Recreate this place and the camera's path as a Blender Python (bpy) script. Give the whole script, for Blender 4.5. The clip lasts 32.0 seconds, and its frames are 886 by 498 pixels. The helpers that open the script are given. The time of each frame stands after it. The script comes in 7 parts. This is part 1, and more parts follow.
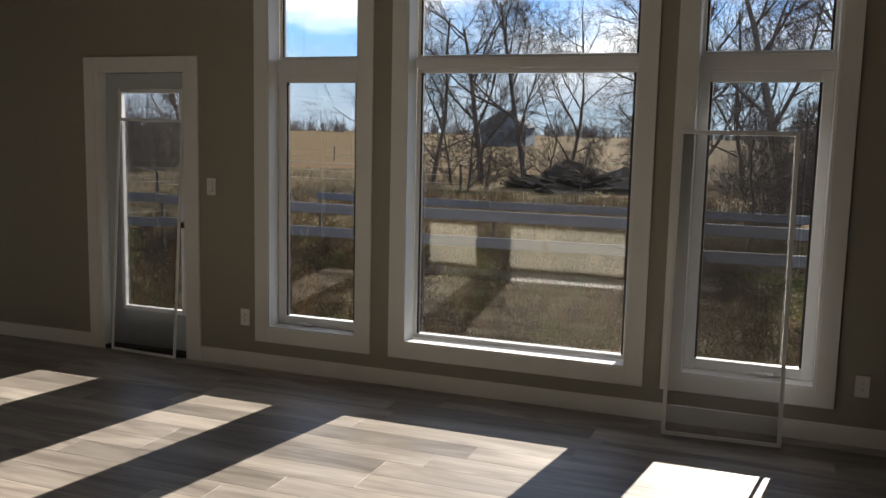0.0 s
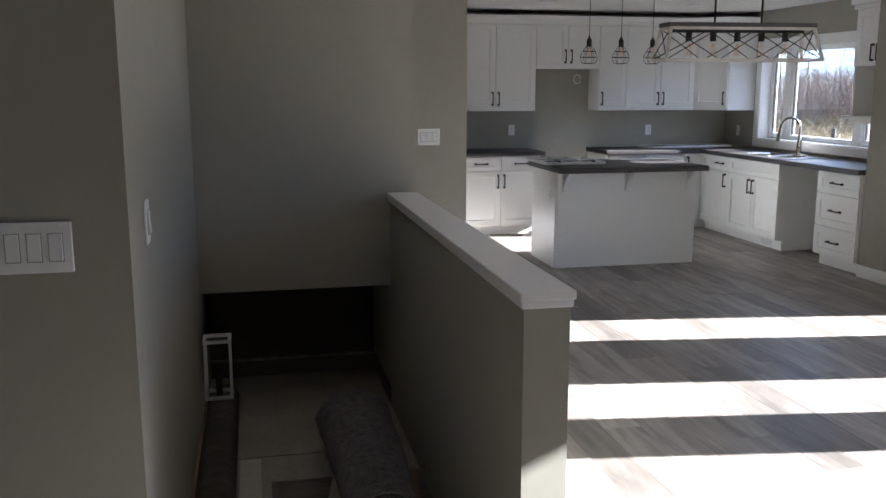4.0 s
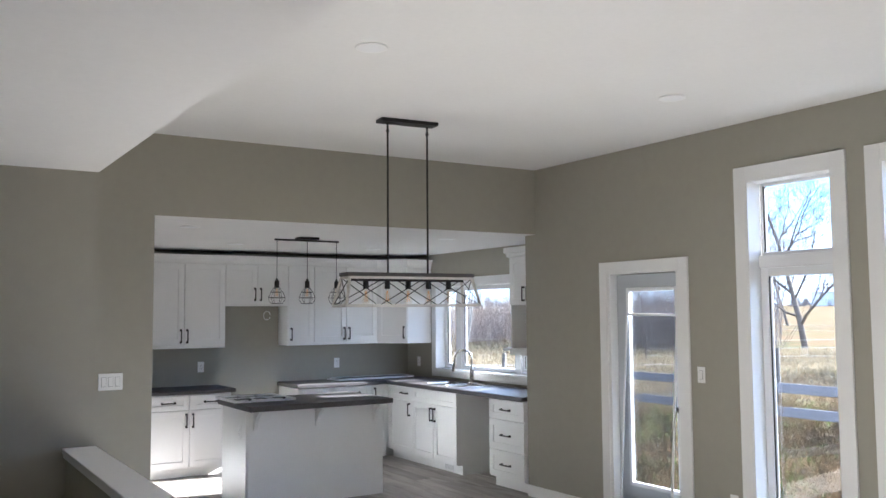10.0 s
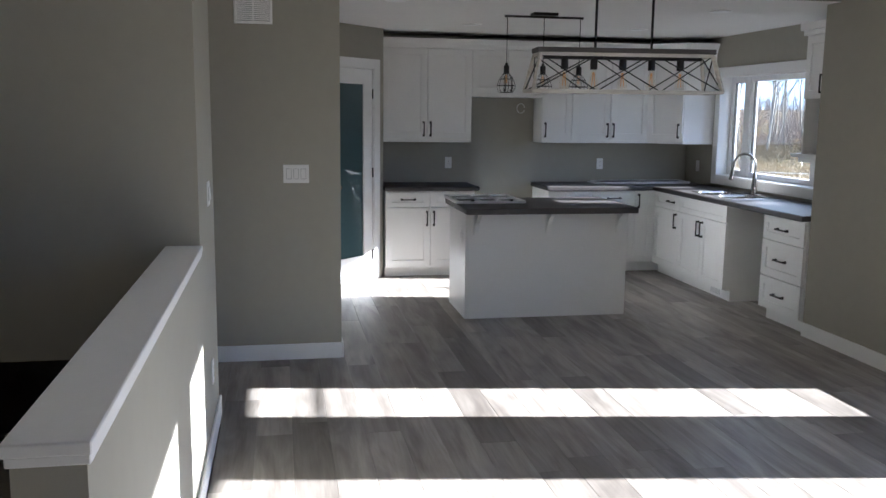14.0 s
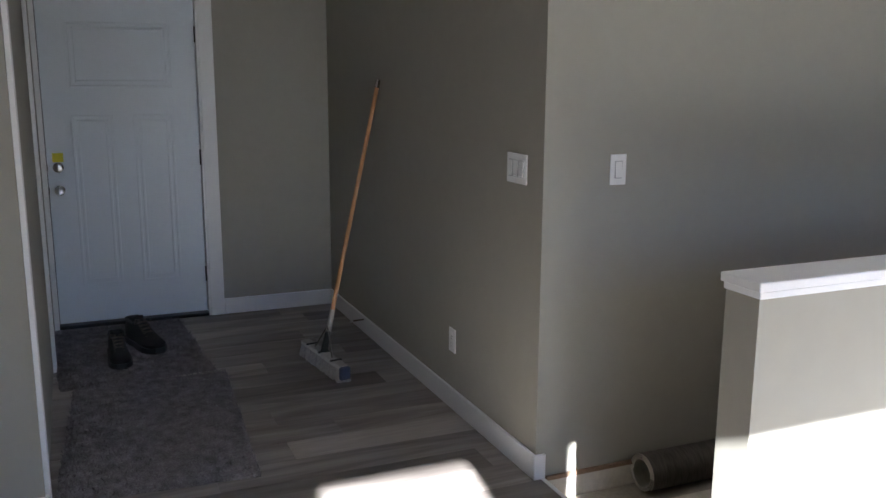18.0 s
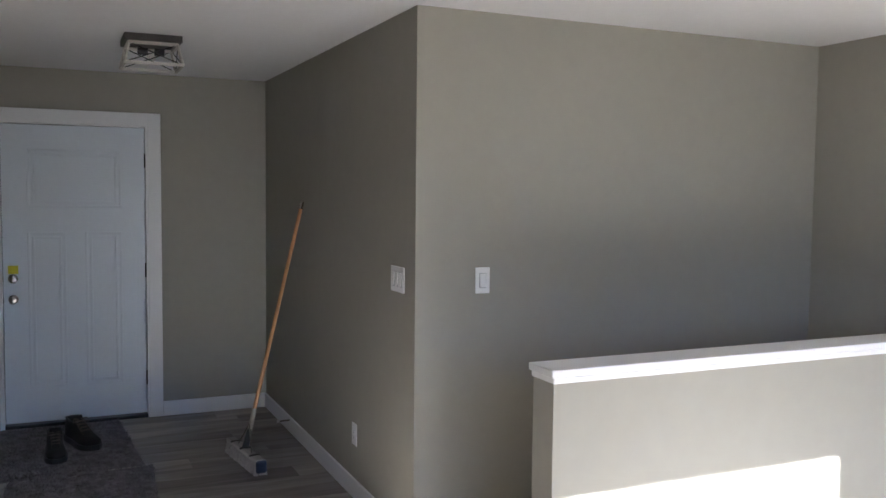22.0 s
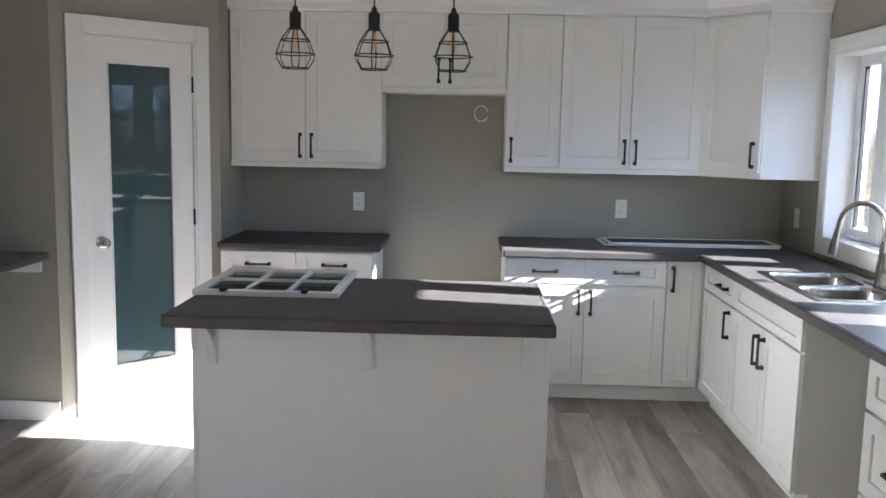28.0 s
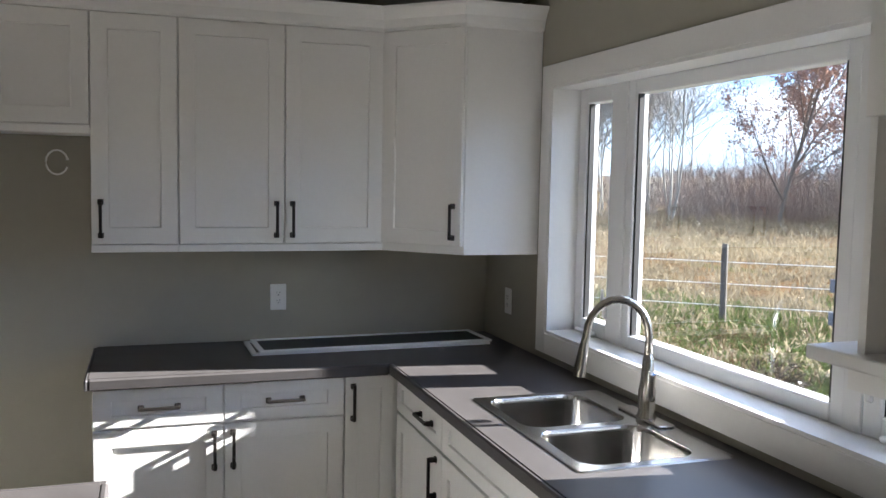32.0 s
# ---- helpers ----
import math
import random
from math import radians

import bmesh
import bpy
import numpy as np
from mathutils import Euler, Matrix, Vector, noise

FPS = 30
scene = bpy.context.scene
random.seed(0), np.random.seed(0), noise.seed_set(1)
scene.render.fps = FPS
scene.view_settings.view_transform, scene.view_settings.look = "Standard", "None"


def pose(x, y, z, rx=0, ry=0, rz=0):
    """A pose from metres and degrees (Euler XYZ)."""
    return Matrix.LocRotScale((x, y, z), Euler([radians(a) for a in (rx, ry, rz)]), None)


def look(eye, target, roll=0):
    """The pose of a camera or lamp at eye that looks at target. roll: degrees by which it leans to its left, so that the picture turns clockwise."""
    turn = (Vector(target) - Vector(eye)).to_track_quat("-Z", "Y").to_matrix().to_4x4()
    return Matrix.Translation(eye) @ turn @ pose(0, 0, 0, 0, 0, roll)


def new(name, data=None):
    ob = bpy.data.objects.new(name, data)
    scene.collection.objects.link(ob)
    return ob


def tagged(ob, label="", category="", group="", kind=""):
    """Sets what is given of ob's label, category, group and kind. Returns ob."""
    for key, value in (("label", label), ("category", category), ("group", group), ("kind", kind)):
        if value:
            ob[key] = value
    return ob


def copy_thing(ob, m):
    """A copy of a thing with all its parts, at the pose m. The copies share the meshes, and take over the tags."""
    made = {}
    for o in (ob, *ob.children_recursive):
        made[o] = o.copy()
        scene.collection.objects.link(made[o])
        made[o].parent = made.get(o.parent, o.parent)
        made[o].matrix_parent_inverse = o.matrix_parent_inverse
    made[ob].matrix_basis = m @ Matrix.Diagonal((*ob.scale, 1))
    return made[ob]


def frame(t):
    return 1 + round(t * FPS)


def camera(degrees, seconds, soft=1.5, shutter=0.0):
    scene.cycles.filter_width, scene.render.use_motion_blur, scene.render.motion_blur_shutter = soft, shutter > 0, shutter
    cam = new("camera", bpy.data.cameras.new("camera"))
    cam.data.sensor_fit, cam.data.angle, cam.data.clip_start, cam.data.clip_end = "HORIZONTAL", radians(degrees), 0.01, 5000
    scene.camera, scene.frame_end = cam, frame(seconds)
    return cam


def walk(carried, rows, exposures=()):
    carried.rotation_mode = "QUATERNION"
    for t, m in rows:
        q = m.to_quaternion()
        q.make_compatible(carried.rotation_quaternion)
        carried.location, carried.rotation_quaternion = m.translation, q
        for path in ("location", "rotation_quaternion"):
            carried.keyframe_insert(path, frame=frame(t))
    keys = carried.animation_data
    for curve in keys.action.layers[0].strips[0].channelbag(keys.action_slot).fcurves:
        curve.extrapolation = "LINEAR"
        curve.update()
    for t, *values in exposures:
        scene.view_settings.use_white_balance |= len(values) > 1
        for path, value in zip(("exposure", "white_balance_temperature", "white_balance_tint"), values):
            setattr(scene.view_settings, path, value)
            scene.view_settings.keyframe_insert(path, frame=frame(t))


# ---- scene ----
PATH = [
    (0, (-0.474, -0.008, 1.588), (-1.173, 1.849, 1.338), 1.3),
    (0.5, (-0.399, 0.133, 1.526), (-1.379, 1.863, 1.31), 1.6),
    (1, (-0.306, 0.225, 1.537), (-1.541, 1.782, 1.317), 0.7),
    (1.5, (-0.139, 0.279, 1.56), (-1.552, 1.675, 1.326), 0.8),
    (2, (-0.041, 0.238, 1.583), (-1.56, 1.518, 1.351), 0.8),
    (2.5, (0.025, 0.144, 1.588), (-1.568, 1.33, 1.351), 1.3),
    (3, (0.103, 0.046, 1.573), (-1.591, 1.072, 1.297), 1.7),
    (3.5, (0.119, -0.009, 1.588), (-1.709, 0.746, 1.292), 0.9),
    (4, (0.191, 0.004, 1.578), (-1.73, 0.424, 1.216), -0.0),
    (4.5, (0.303, -0.001, 1.551), (-1.633, 0.194, 1.087), -0.4),
    (6.5, (0.389, 0.015, 1.506), (-1.515, 0.09, 0.898), -2.1),
    (7, (0.386, 0.021, 1.516), (-1.533, 0.153, 0.968), -1.8),
    (7.5, (0.372, 0.027, 1.54), (-1.552, 0.337, 1.089), -1.4),
    (8, (0.366, 0.017, 1.584), (-1.509, 0.615, 1.226), -0.3),
    (8.5, (0.36, -0.01, 1.623), (-1.432, 0.834, 1.352), 0.2),
    (9, (0.36, -0.039, 1.648), (-1.395, 0.912, 1.523), 0.4),
    (9.5, (0.387, -0.033, 1.673), (-1.343, 0.97, 1.723), -0.1),
    (10, (0.4, -0.034, 1.693), (-1.289, 1.027, 1.841), -0.4),
    (10.5, (0.402, -0.037, 1.685), (-1.272, 1.051, 1.812), -0.4),
    (11, (0.372, -0.041, 1.665), (-1.321, 1.025, 1.697), -0.7),
    (11.5, (0.313, 0.099, 1.644), (-1.422, 1.09, 1.568), -0.7),
    (12, (0.216, 0.298, 1.628), (-1.579, 1.165, 1.47), -0.3),
    (12.5, (0.037, 0.496, 1.61), (-1.783, 1.302, 1.422), -0.3),
    (13, (-0.143, 0.665, 1.625), (-1.995, 1.393, 1.42), -0.9),
    (13.5, (-0.253, 0.919, 1.632), (-2.156, 1.472, 1.364), -0.1),
    (15.5, (-0.671, 1.699, 1.628), (-2.607, 1.302, 1.318), 1.7),
    (16, (-0.595, 1.819, 1.623), (-2.411, 1.046, 1.299), 1.8),
    (16.5, (-0.495, 1.954, 1.624), (-2.125, 0.85, 1.277), 1.6),
    (17, (-0.491, 2.124, 1.605), (-1.878, 0.725, 1.261), 1.8),
    (17.5, (-0.407, 2.352, 1.582), (-1.501, 0.714, 1.238), 1.6),
    (18, (-0.297, 2.548, 1.587), (-1.065, 0.744, 1.192), 0.3),
    (18.5, (-0.256, 2.765, 1.592), (-0.728, 0.867, 1.174), 0.4),
    (19, (-0.289, 2.98, 1.586), (-0.58, 1.043, 1.183), 0.5),
    (19.5, (-0.241, 3.109, 1.612), (-0.43, 1.142, 1.304), -0.4),
    (20, (-0.188, 3.198, 1.64), (-0.329, 1.213, 1.44), -0.6),
    (20.5, (-0.172, 3.249, 1.662), (-0.308, 1.257, 1.547), -0.6),
    (21, (-0.193, 3.262, 1.657), (-0.388, 1.274, 1.555), -0.8),
    (21.5, (-0.286, 3.266, 1.635), (-0.743, 1.324, 1.495), -0.5),
    (22, (-0.474, 3.223, 1.624), (-1.287, 1.401, 1.493), 0.6),
    (22.5, (-0.665, 3.208, 1.63), (-1.815, 1.579, 1.474), 1.4),
    (23, (-0.866, 3.24, 1.623), (-2.212, 1.773, 1.426), 1.3),
    (23.5, (-1.092, 3.178, 1.624), (-2.596, 1.877, 1.411), 0.2),
    (24, (-1.351, 3.146, 1.626), (-2.973, 1.997, 1.404), 0.4),
    (24.5, (-1.673, 3.162, 1.636), (-3.399, 2.18, 1.404), 1.2),
    (25, (-2.027, 3.116, 1.615), (-3.883, 2.412, 1.373), 0.7),
    (25.5, (-2.352, 3.158, 1.604), (-4.274, 2.661, 1.358), 0.3),
    (27.5, (-3.589, 3.534, 1.605), (-5.536, 3.169, 1.332), 0.7),
    (28, (-3.861, 3.641, 1.567), (-5.842, 3.579, 1.3), 1.2),
    (28.5, (-4.111, 3.745, 1.57), (-6.076, 3.974, 1.275), 0.9),
    (29, (-4.351, 3.871, 1.581), (-6.298, 4.225, 1.29), 1.0),
    (29.5, (-4.605, 3.893, 1.591), (-6.523, 4.388, 1.322), -0.0),
    (30, (-4.841, 3.891, 1.597), (-6.726, 4.5, 1.32), -0.7),
    (30.5, (-5.019, 3.973, 1.6), (-6.908, 4.587, 1.364), 0.6),
    (31, (-5.16, 4.06, 1.635), (-7.038, 4.721, 1.452), 1.5),
    (31.5, (-5.351, 4.097, 1.646), (-7.201, 4.842, 1.499), 1.7),
    (32, (-5.513, 4.04, 1.646), (-7.4, 4.683, 1.486), 1.1),
]

cam = camera(53.9, 32.0)
EXPOSURES = [(0, 1.45, 7100, 12), (1, 1.35, 6900, 13), (2, 1.45, 6650, 13), (3, 2.25, 6000, 11), (4, 3.3, 5800, 12), (7, 3.6, 5800, 13), (9, 3.1, 5650, 11), (10, 3.8, 5650, 11), (11, 3.3, 5700, 11), (12, 3.1, 5650, 11), (13, 3.25, 5650, 11), (16, 2.62, 5600, 11), (17, 2.5, 5650, 12), (18, 3.83, 5750, 13), (19, 4.75, 5800, 13.5), (20, 5.3, 5850, 14), (21, 5.55, 5850, 14), (22, 4.07, 5800, 13.5), (23, 3.05, 5650, 12), (24, 2.28, 5600, 12), (25, 2.45, 5650, 12), (25.4, 3.4, 5750, 12), (25.5, 3.5, 5800, 12), (28, 3.85, 5900, 12), (29, 3.65, 5900, 12), (30, 3.58, 5950, 12), (30.5, 3.22, 6050, 12), (31, 3.02, 6150, 11), (32, 3.1, 6250, 11)]
walk(cam, [(t, look(eye, target, roll)) for t, eye, target, roll in PATH], EXPOSURES)

# ---- world, sun ----
TOWARD_SUN = Vector((0.150, 1.0, 0.452)).normalized()
world = bpy.data.worlds.new("world")
scene.world = world
world.use_nodes = True
wt = world.node_tree
sky = wt.nodes.new("ShaderNodeTexSky")
sky.sky_type, sky.sun_disc = "NISHITA", False
sky.sun_elevation = math.asin(TOWARD_SUN.z)
sky.sun_rotation = math.atan2(TOWARD_SUN.x, TOWARD_SUN.y)
sky.air_density, sky.dust_density, sky.ozone_density = 1.0, 0.0, 3.0
# broken cloud over the sky, by two noises on the direction
wcoord = wt.nodes.new("ShaderNodeTexCoord")
wmap = wt.nodes.new("ShaderNodeMapping")
wmap.inputs["Scale"].default_value = (2.2, 2.2, 6.5)
wmap.inputs["Location"].default_value = (0.35, 0.1, 0.2)
wnoise = wt.nodes.new("ShaderNodeTexNoise")
wnoise.inputs["Scale"].default_value, wnoise.inputs["Detail"].default_value = 1.6, 7
wramp = wt.nodes.new("ShaderNodeValToRGB")
wramp.color_ramp.elements[0].position, wramp.color_ramp.elements[1].position = 0.44, 0.61
wmix = wt.nodes.new("ShaderNodeMix")
wmix.data_type = "RGBA"
wshade = wt.nodes.new("ShaderNodeTexNoise")
wshade.inputs["Scale"].default_value, wshade.inputs["Detail"].default_value = 3.1, 6
wcloud = wt.nodes.new("ShaderNodeValToRGB")
wcloud.color_ramp.elements[0].position, wcloud.color_ramp.elements[1].position = 0.36, 0.56
wcloud.color_ramp.elements[0].color, wcloud.color_ramp.elements[1].color = (3.6, 4.4, 5.6, 1), (10.2, 10.8, 11.6, 1)
wt.links.new(wmap.outputs[0], wshade.inputs["Vector"])
wt.links.new(wshade.outputs["Fac"], wcloud.inputs[0])
wt.links.new(wcloud.outputs[0], wmix.inputs["B"])
wsplit = wt.nodes.new("ShaderNodeSeparateXYZ")
wlow = wt.nodes.new("ShaderNodeMapRange")
wlow.inputs["From Min"].default_value, wlow.inputs["From Max"].default_value = 0.055, 0.12
wlow.inputs["To Min"].default_value, wlow.inputs["To Max"].default_value = 0.85, 0.0
wt.links.new(wcoord.outputs["Generated"], wsplit.inputs[0])
wt.links.new(wsplit.outputs["Z"], wlow.inputs[0])
whaze = wt.nodes.new("ShaderNodeMix")
whaze.data_type = "RGBA"
whaze.inputs["B"].default_value = (2.7, 3.5, 4.7, 1)
wt.links.new(wlow.outputs[0], whaze.inputs["Factor"])
wt.links.new(wcoord.outputs["Generated"], wmap.inputs["Vector"])
wt.links.new(wmap.outputs[0], wnoise.inputs["Vector"])
wt.links.new(wnoise.outputs["Fac"], wramp.inputs[0])
wt.links.new(wramp.outputs[0], wmix.inputs["Factor"])
wcool = wt.nodes.new("ShaderNodeMix")
wcool.data_type, wcool.blend_type = "RGBA", "MULTIPLY"
wcool.inputs["Factor"].default_value = 1.0
wcool.inputs["B"].default_value = (0.44, 0.66, 1.0, 1)
wt.links.new(sky.outputs[0], wcool.inputs["A"])
wt.links.new(wcool.outputs["Result"], wmix.inputs["A"])
wt.links.new(wmix.outputs["Result"], whaze.inputs["A"])
wt.links.new(whaze.outputs["Result"], wt.nodes["Background"].inputs["Color"])
wt.nodes["Background"].inputs["Strength"].default_value = 0.075
sun = new("sun", bpy.data.lights.new("sun", "SUN"))
sun.data.energy, sun.data.angle, sun.data.color = 5.0, radians(0.55), (1.0, 0.965, 0.90)
sun.matrix_world = look(TOWARD_SUN * 60, (0, 0, 0))


# ---- materials ----
def material(name, col, rough=0.5, metal=0.0, var=0.08, scale=3.0, fine=60.0, bump=0.0, bump_scale=250.0, spec=0.5, stretch=(1, 1, 1), col2=None):
    """Colour with broad and fine variation in object space, and a fine relief."""
    m = bpy.data.materials.new(name)
    m.use_nodes = True
    t = m.node_tree
    b = t.nodes["Principled BSDF"]
    b.inputs["Metallic"].default_value = metal
    b.inputs["Specular IOR Level"].default_value = spec
    co = t.nodes.new("ShaderNodeTexCoord")
    mp = t.nodes.new("ShaderNodeMapping")
    mp.inputs["Scale"].default_value = stretch
    t.links.new(co.outputs["Object"], mp.inputs["Vector"])
    n1, n2 = t.nodes.new("ShaderNodeTexNoise"), t.nodes.new("ShaderNodeTexNoise")
    n1.inputs["Scale"].default_value, n1.inputs["Detail"].default_value = scale, 4
    n2.inputs["Scale"].default_value, n2.inputs["Detail"].default_value = fine, 3
    add = t.nodes.new("ShaderNodeMath")
    add.operation = "ADD"
    half = t.nodes.new("ShaderNodeMath")
    half.operation, half.inputs[1].default_value = "MULTIPLY", 0.5
    for n in (n1, n2):
        t.links.new(mp.outputs[0], n.inputs["Vector"])
    t.links.new(n1.outputs["Fac"], add.inputs[0])
    t.links.new(n2.outputs["Fac"], add.inputs[1])
    t.links.new(add.outputs[0], half.inputs[0])
    ramp = t.nodes.new("ShaderNodeValToRGB")
    lo = [c * (1 - var) for c in col]
    hi = col2 if col2 else [min(1, c * (1 + var)) for c in col]
    ramp.color_ramp.elements[0].position, ramp.color_ramp.elements[1].position = 0.32, 0.68
    ramp.color_ramp.elements[0].color, ramp.color_ramp.elements[1].color = (*lo, 1), (*hi, 1)
    t.links.new(half.outputs[0], ramp.inputs[0])
    t.links.new(ramp.outputs[0], b.inputs["Base Color"])
    mr = t.nodes.new("ShaderNodeMapRange")
    mr.inputs["To Min"].default_value, mr.inputs["To Max"].default_value = max(0.02, rough - 0.06), min(1, rough + 0.06)
    t.links.new(n1.outputs["Fac"], mr.inputs[0])
    t.links.new(mr.outputs[0], b.inputs["Roughness"])
    if bump:
        n3 = t.nodes.new("ShaderNodeTexNoise")
        n3.inputs["Scale"].default_value, n3.inputs["Detail"].default_value = bump_scale, 2
        t.links.new(mp.outputs[0], n3.inputs["Vector"])
        bp = t.nodes.new("ShaderNodeBump")
        bp.inputs["Strength"].default_value, bp.inputs["Distance"].default_value = bump, 0.002
        t.links.new(n3.outputs["Fac"], bp.inputs["Height"])
        t.links.new(bp.outputs[0], b.inputs["Normal"])
    return m


def plank_material(name, island):
    """Grey-brown vinyl plank: each plank its own tone, long grain, dark streaks and a few knots."""
    m = bpy.data.materials.new(name)
    m.use_nodes = True
    t = m.node_tree
    b = t.nodes["Principled BSDF"]
    if island:
        rnd = t.nodes.new("ShaderNodeNewGeometry").outputs["Random Per Island"]
    else:
        rnd = t.nodes.new("ShaderNodeObjectInfo").outputs["Random"]
    co = t.nodes.new("ShaderNodeTexCoord")
    off = t.nodes.new("ShaderNodeVectorMath")
    off.operation = "MULTIPLY_ADD"
    comb = t.nodes.new("ShaderNodeCombineXYZ")
    for i in range(3):
        t.links.new(rnd, comb.inputs[i])
    off.inputs[1].default_value = (37, 53, 11)
    t.links.new(comb.outputs[0], off.inputs[0])
    t.links.new(co.outputs["Object"], off.inputs[2])

    def grain(sx, sy, detail, dist):
        mp = t.nodes.new("ShaderNodeMapping")
        mp.inputs["Scale"].default_value = (sx, sy, 1)
        n = t.nodes.new("ShaderNodeTexNoise")
        n.inputs["Scale"].default_value, n.inputs["Detail"].default_value, n.inputs["Distortion"].default_value = 1.0, detail, dist
        t.links.new(off.outputs[0], mp.inputs["Vector"])
        t.links.new(mp.outputs[0], n.inputs["Vector"])
        return n.outputs["Fac"]

    g1, g2 = grain(1.4, 8.5, 5, 0.9), grain(3, 60, 5, 0.6)
    r1 = t.nodes.new("ShaderNodeValToRGB")
    e = r1.color_ramp.elements
    e[0].position, e[1].position = 0.30, 0.72
    e[0].color, e[1].color = (0.175, 0.153, 0.136, 1), (0.405, 0.37, 0.335, 1)
    mid = e.new(0.5)
    mid.color = (0.29, 0.26, 0.232, 1)
    t.links.new(g1, r1.inputs[0])
    mul = t.nodes.new("ShaderNodeMix")
    mul.data_type, mul.blend_type = "RGBA", "MULTIPLY"
    mul.inputs["Factor"].default_value = 0.38
    r2 = t.nodes.new("ShaderNodeValToRGB")
    r2.color_ramp.elements[0].position, r2.color_ramp.elements[1].position = 0.32, 0.58
    r2.color_ramp.elements[0].color = (0.58, 0.555, 0.53, 1)
    t.links.new(g2, r2.inputs[0])
    t.links.new(r1.outputs[0], mul.inputs["A"])
    t.links.new(r2.outputs[0], mul.inputs["B"])
    tone = t.nodes.new("ShaderNodeValToRGB")
    te = tone.color_ramp.elements
    te[0].position, te[1].position = 0.0, 1.0
    te[0].color, te[1].color = (0.62, 0.61, 0.60, 1), (1.28, 1.26, 1.22, 1)
    for at, v in ((0.14, 0.70), (0.24, 0.93), (0.62, 1.03), (0.82, 1.10), (0.88, 1.24)):
        te.new(at).color = (v, v, v * 0.99, 1)
    t.links.new(rnd, tone.inputs[0])
    tint = t.nodes.new("ShaderNodeVectorMath")
    tint.operation = "MULTIPLY"
    t.links.new(mul.outputs["Result"], tint.inputs[0])
    t.links.new(tone.outputs[0], tint.inputs[1])
    t.links.new(tint.outputs[0], b.inputs["Base Color"])
    b.inputs["Roughness"].default_value = 0.42
    bp = t.nodes.new("ShaderNodeBump")
    bp.inputs["Strength"].default_value, bp.inputs["Distance"].default_value = 0.25, 0.001
    t.links.new(g2, bp.inputs["Height"])
    t.links.new(bp.outputs[0], b.inputs["Normal"])
    return m


def glass_material(name, tint=(1, 1, 1), gloss=0.06, rough=0.0):
    m = bpy.data.materials.new(name)
    m.use_nodes = True
    t = m.node_tree
    t.nodes.remove(t.nodes["Principled BSDF"])
    mix, tr, gl = t.nodes.new("ShaderNodeMixShader"), t.nodes.new("ShaderNodeBsdfTransparent"), t.nodes.new("ShaderNodeBsdfGlossy")
    tr.inputs[0].default_value = (*tint, 1)
    gl.inputs["Roughness"].default_value = rough
    mix.inputs[0].default_value = gloss
    t.links.new(tr.outputs[0], mix.inputs[1])
    t.links.new(gl.outputs[0], mix.inputs[2])
    t.links.new(mix.outputs[0], t.nodes["Material Output"].inputs["Surface"])
    return m


PAINT = material("greige_wall_paint", (0.350, 0.335, 0.281), 0.72, var=0.03, scale=1.2, fine=14, bump=0.12, bump_scale=420, spec=0.3)
CEIL = material("white_ceiling_paint", (0.76, 0.755, 0.74), 0.85, var=0.02, scale=2, fine=30, bump=0.15, bump_scale=300, spec=0.2)
TRIM = material("white_trim_paint", (0.80, 0.80, 0.79), 0.42, var=0.02, scale=5, fine=90, bump=0.05)
VINYL = material("white_vinyl", (0.80, 0.81, 0.82), 0.35, var=0.015, scale=6, fine=60)
CAB = material("white_cabinet_lacquer", (0.79, 0.785, 0.77), 0.38, var=0.02, scale=4, fine=70, bump=0.04)
GREYPANEL = material("grey_cabinet_board", (0.60, 0.60, 0.60), 0.5, var=0.03, scale=3, fine=60)
COUNTER = material("dark_grey_laminate", (0.065, 0.06, 0.06), 0.42, spec=0.3, var=0.2, scale=9, fine=320, bump=0.12, bump_scale=600)
BRONZE = material("dark_bronze_metal", (0.030, 0.026, 0.024), 0.42, metal=0.6, var=0.15, scale=30, fine=200)
BLACK = material("black_enamel", (0.018, 0.017, 0.017), 0.45, metal=0.3, var=0.2, scale=30, fine=200)
STEEL = material("brushed_steel", (0.45, 0.445, 0.43), 0.2, metal=1.0, var=0.06, scale=6, fine=240, stretch=(1, 14, 1), bump=0.05, bump_scale=300)
BOWLSTEEL = material("brushed_bowl_steel", (0.40, 0.39, 0.375), 0.16, metal=1.0, var=0.08, scale=8, fine=200, stretch=(14, 14, 1), bump=0.03, bump_scale=250)
CHROME = material("satin_nickel", (0.46, 0.44, 0.41), 0.2, metal=1.0, var=0.04, scale=20, fine=200)
PLATE = material("white_plastic", (0.82, 0.82, 0.81), 0.3, var=0.01, scale=20, fine=100)
JOINT = material("brown_floor_joint", (0.11, 0.095, 0.083), 0.8, var=0.15)
SLOT = material("dark_slot", (0.03, 0.03, 0.03), 0.6, var=0.1)
WHITEWASH = material("whitewashed_wood", (0.50, 0.47, 0.42), 0.7, var=0.28, scale=14, fine=90, stretch=(0.2, 0.2, 3), bump=0.3, bump_scale=90)
DARKWOOD = material("dark_stained_wood", (0.055, 0.048, 0.044), 0.55, var=0.3, scale=10, fine=90, stretch=(1, 0.15, 1), bump=0.2, bump_scale=120)
BULB = glass_material("amber_bulb_glass", (1.0, 0.985, 0.95), 0.05)
FILAMENT = material("amber_filament", (0.85, 0.42, 0.10), 0.5, var=0.1)
GLASS = glass_material("window_glass", (0.97, 0.985, 0.98), 0.11)
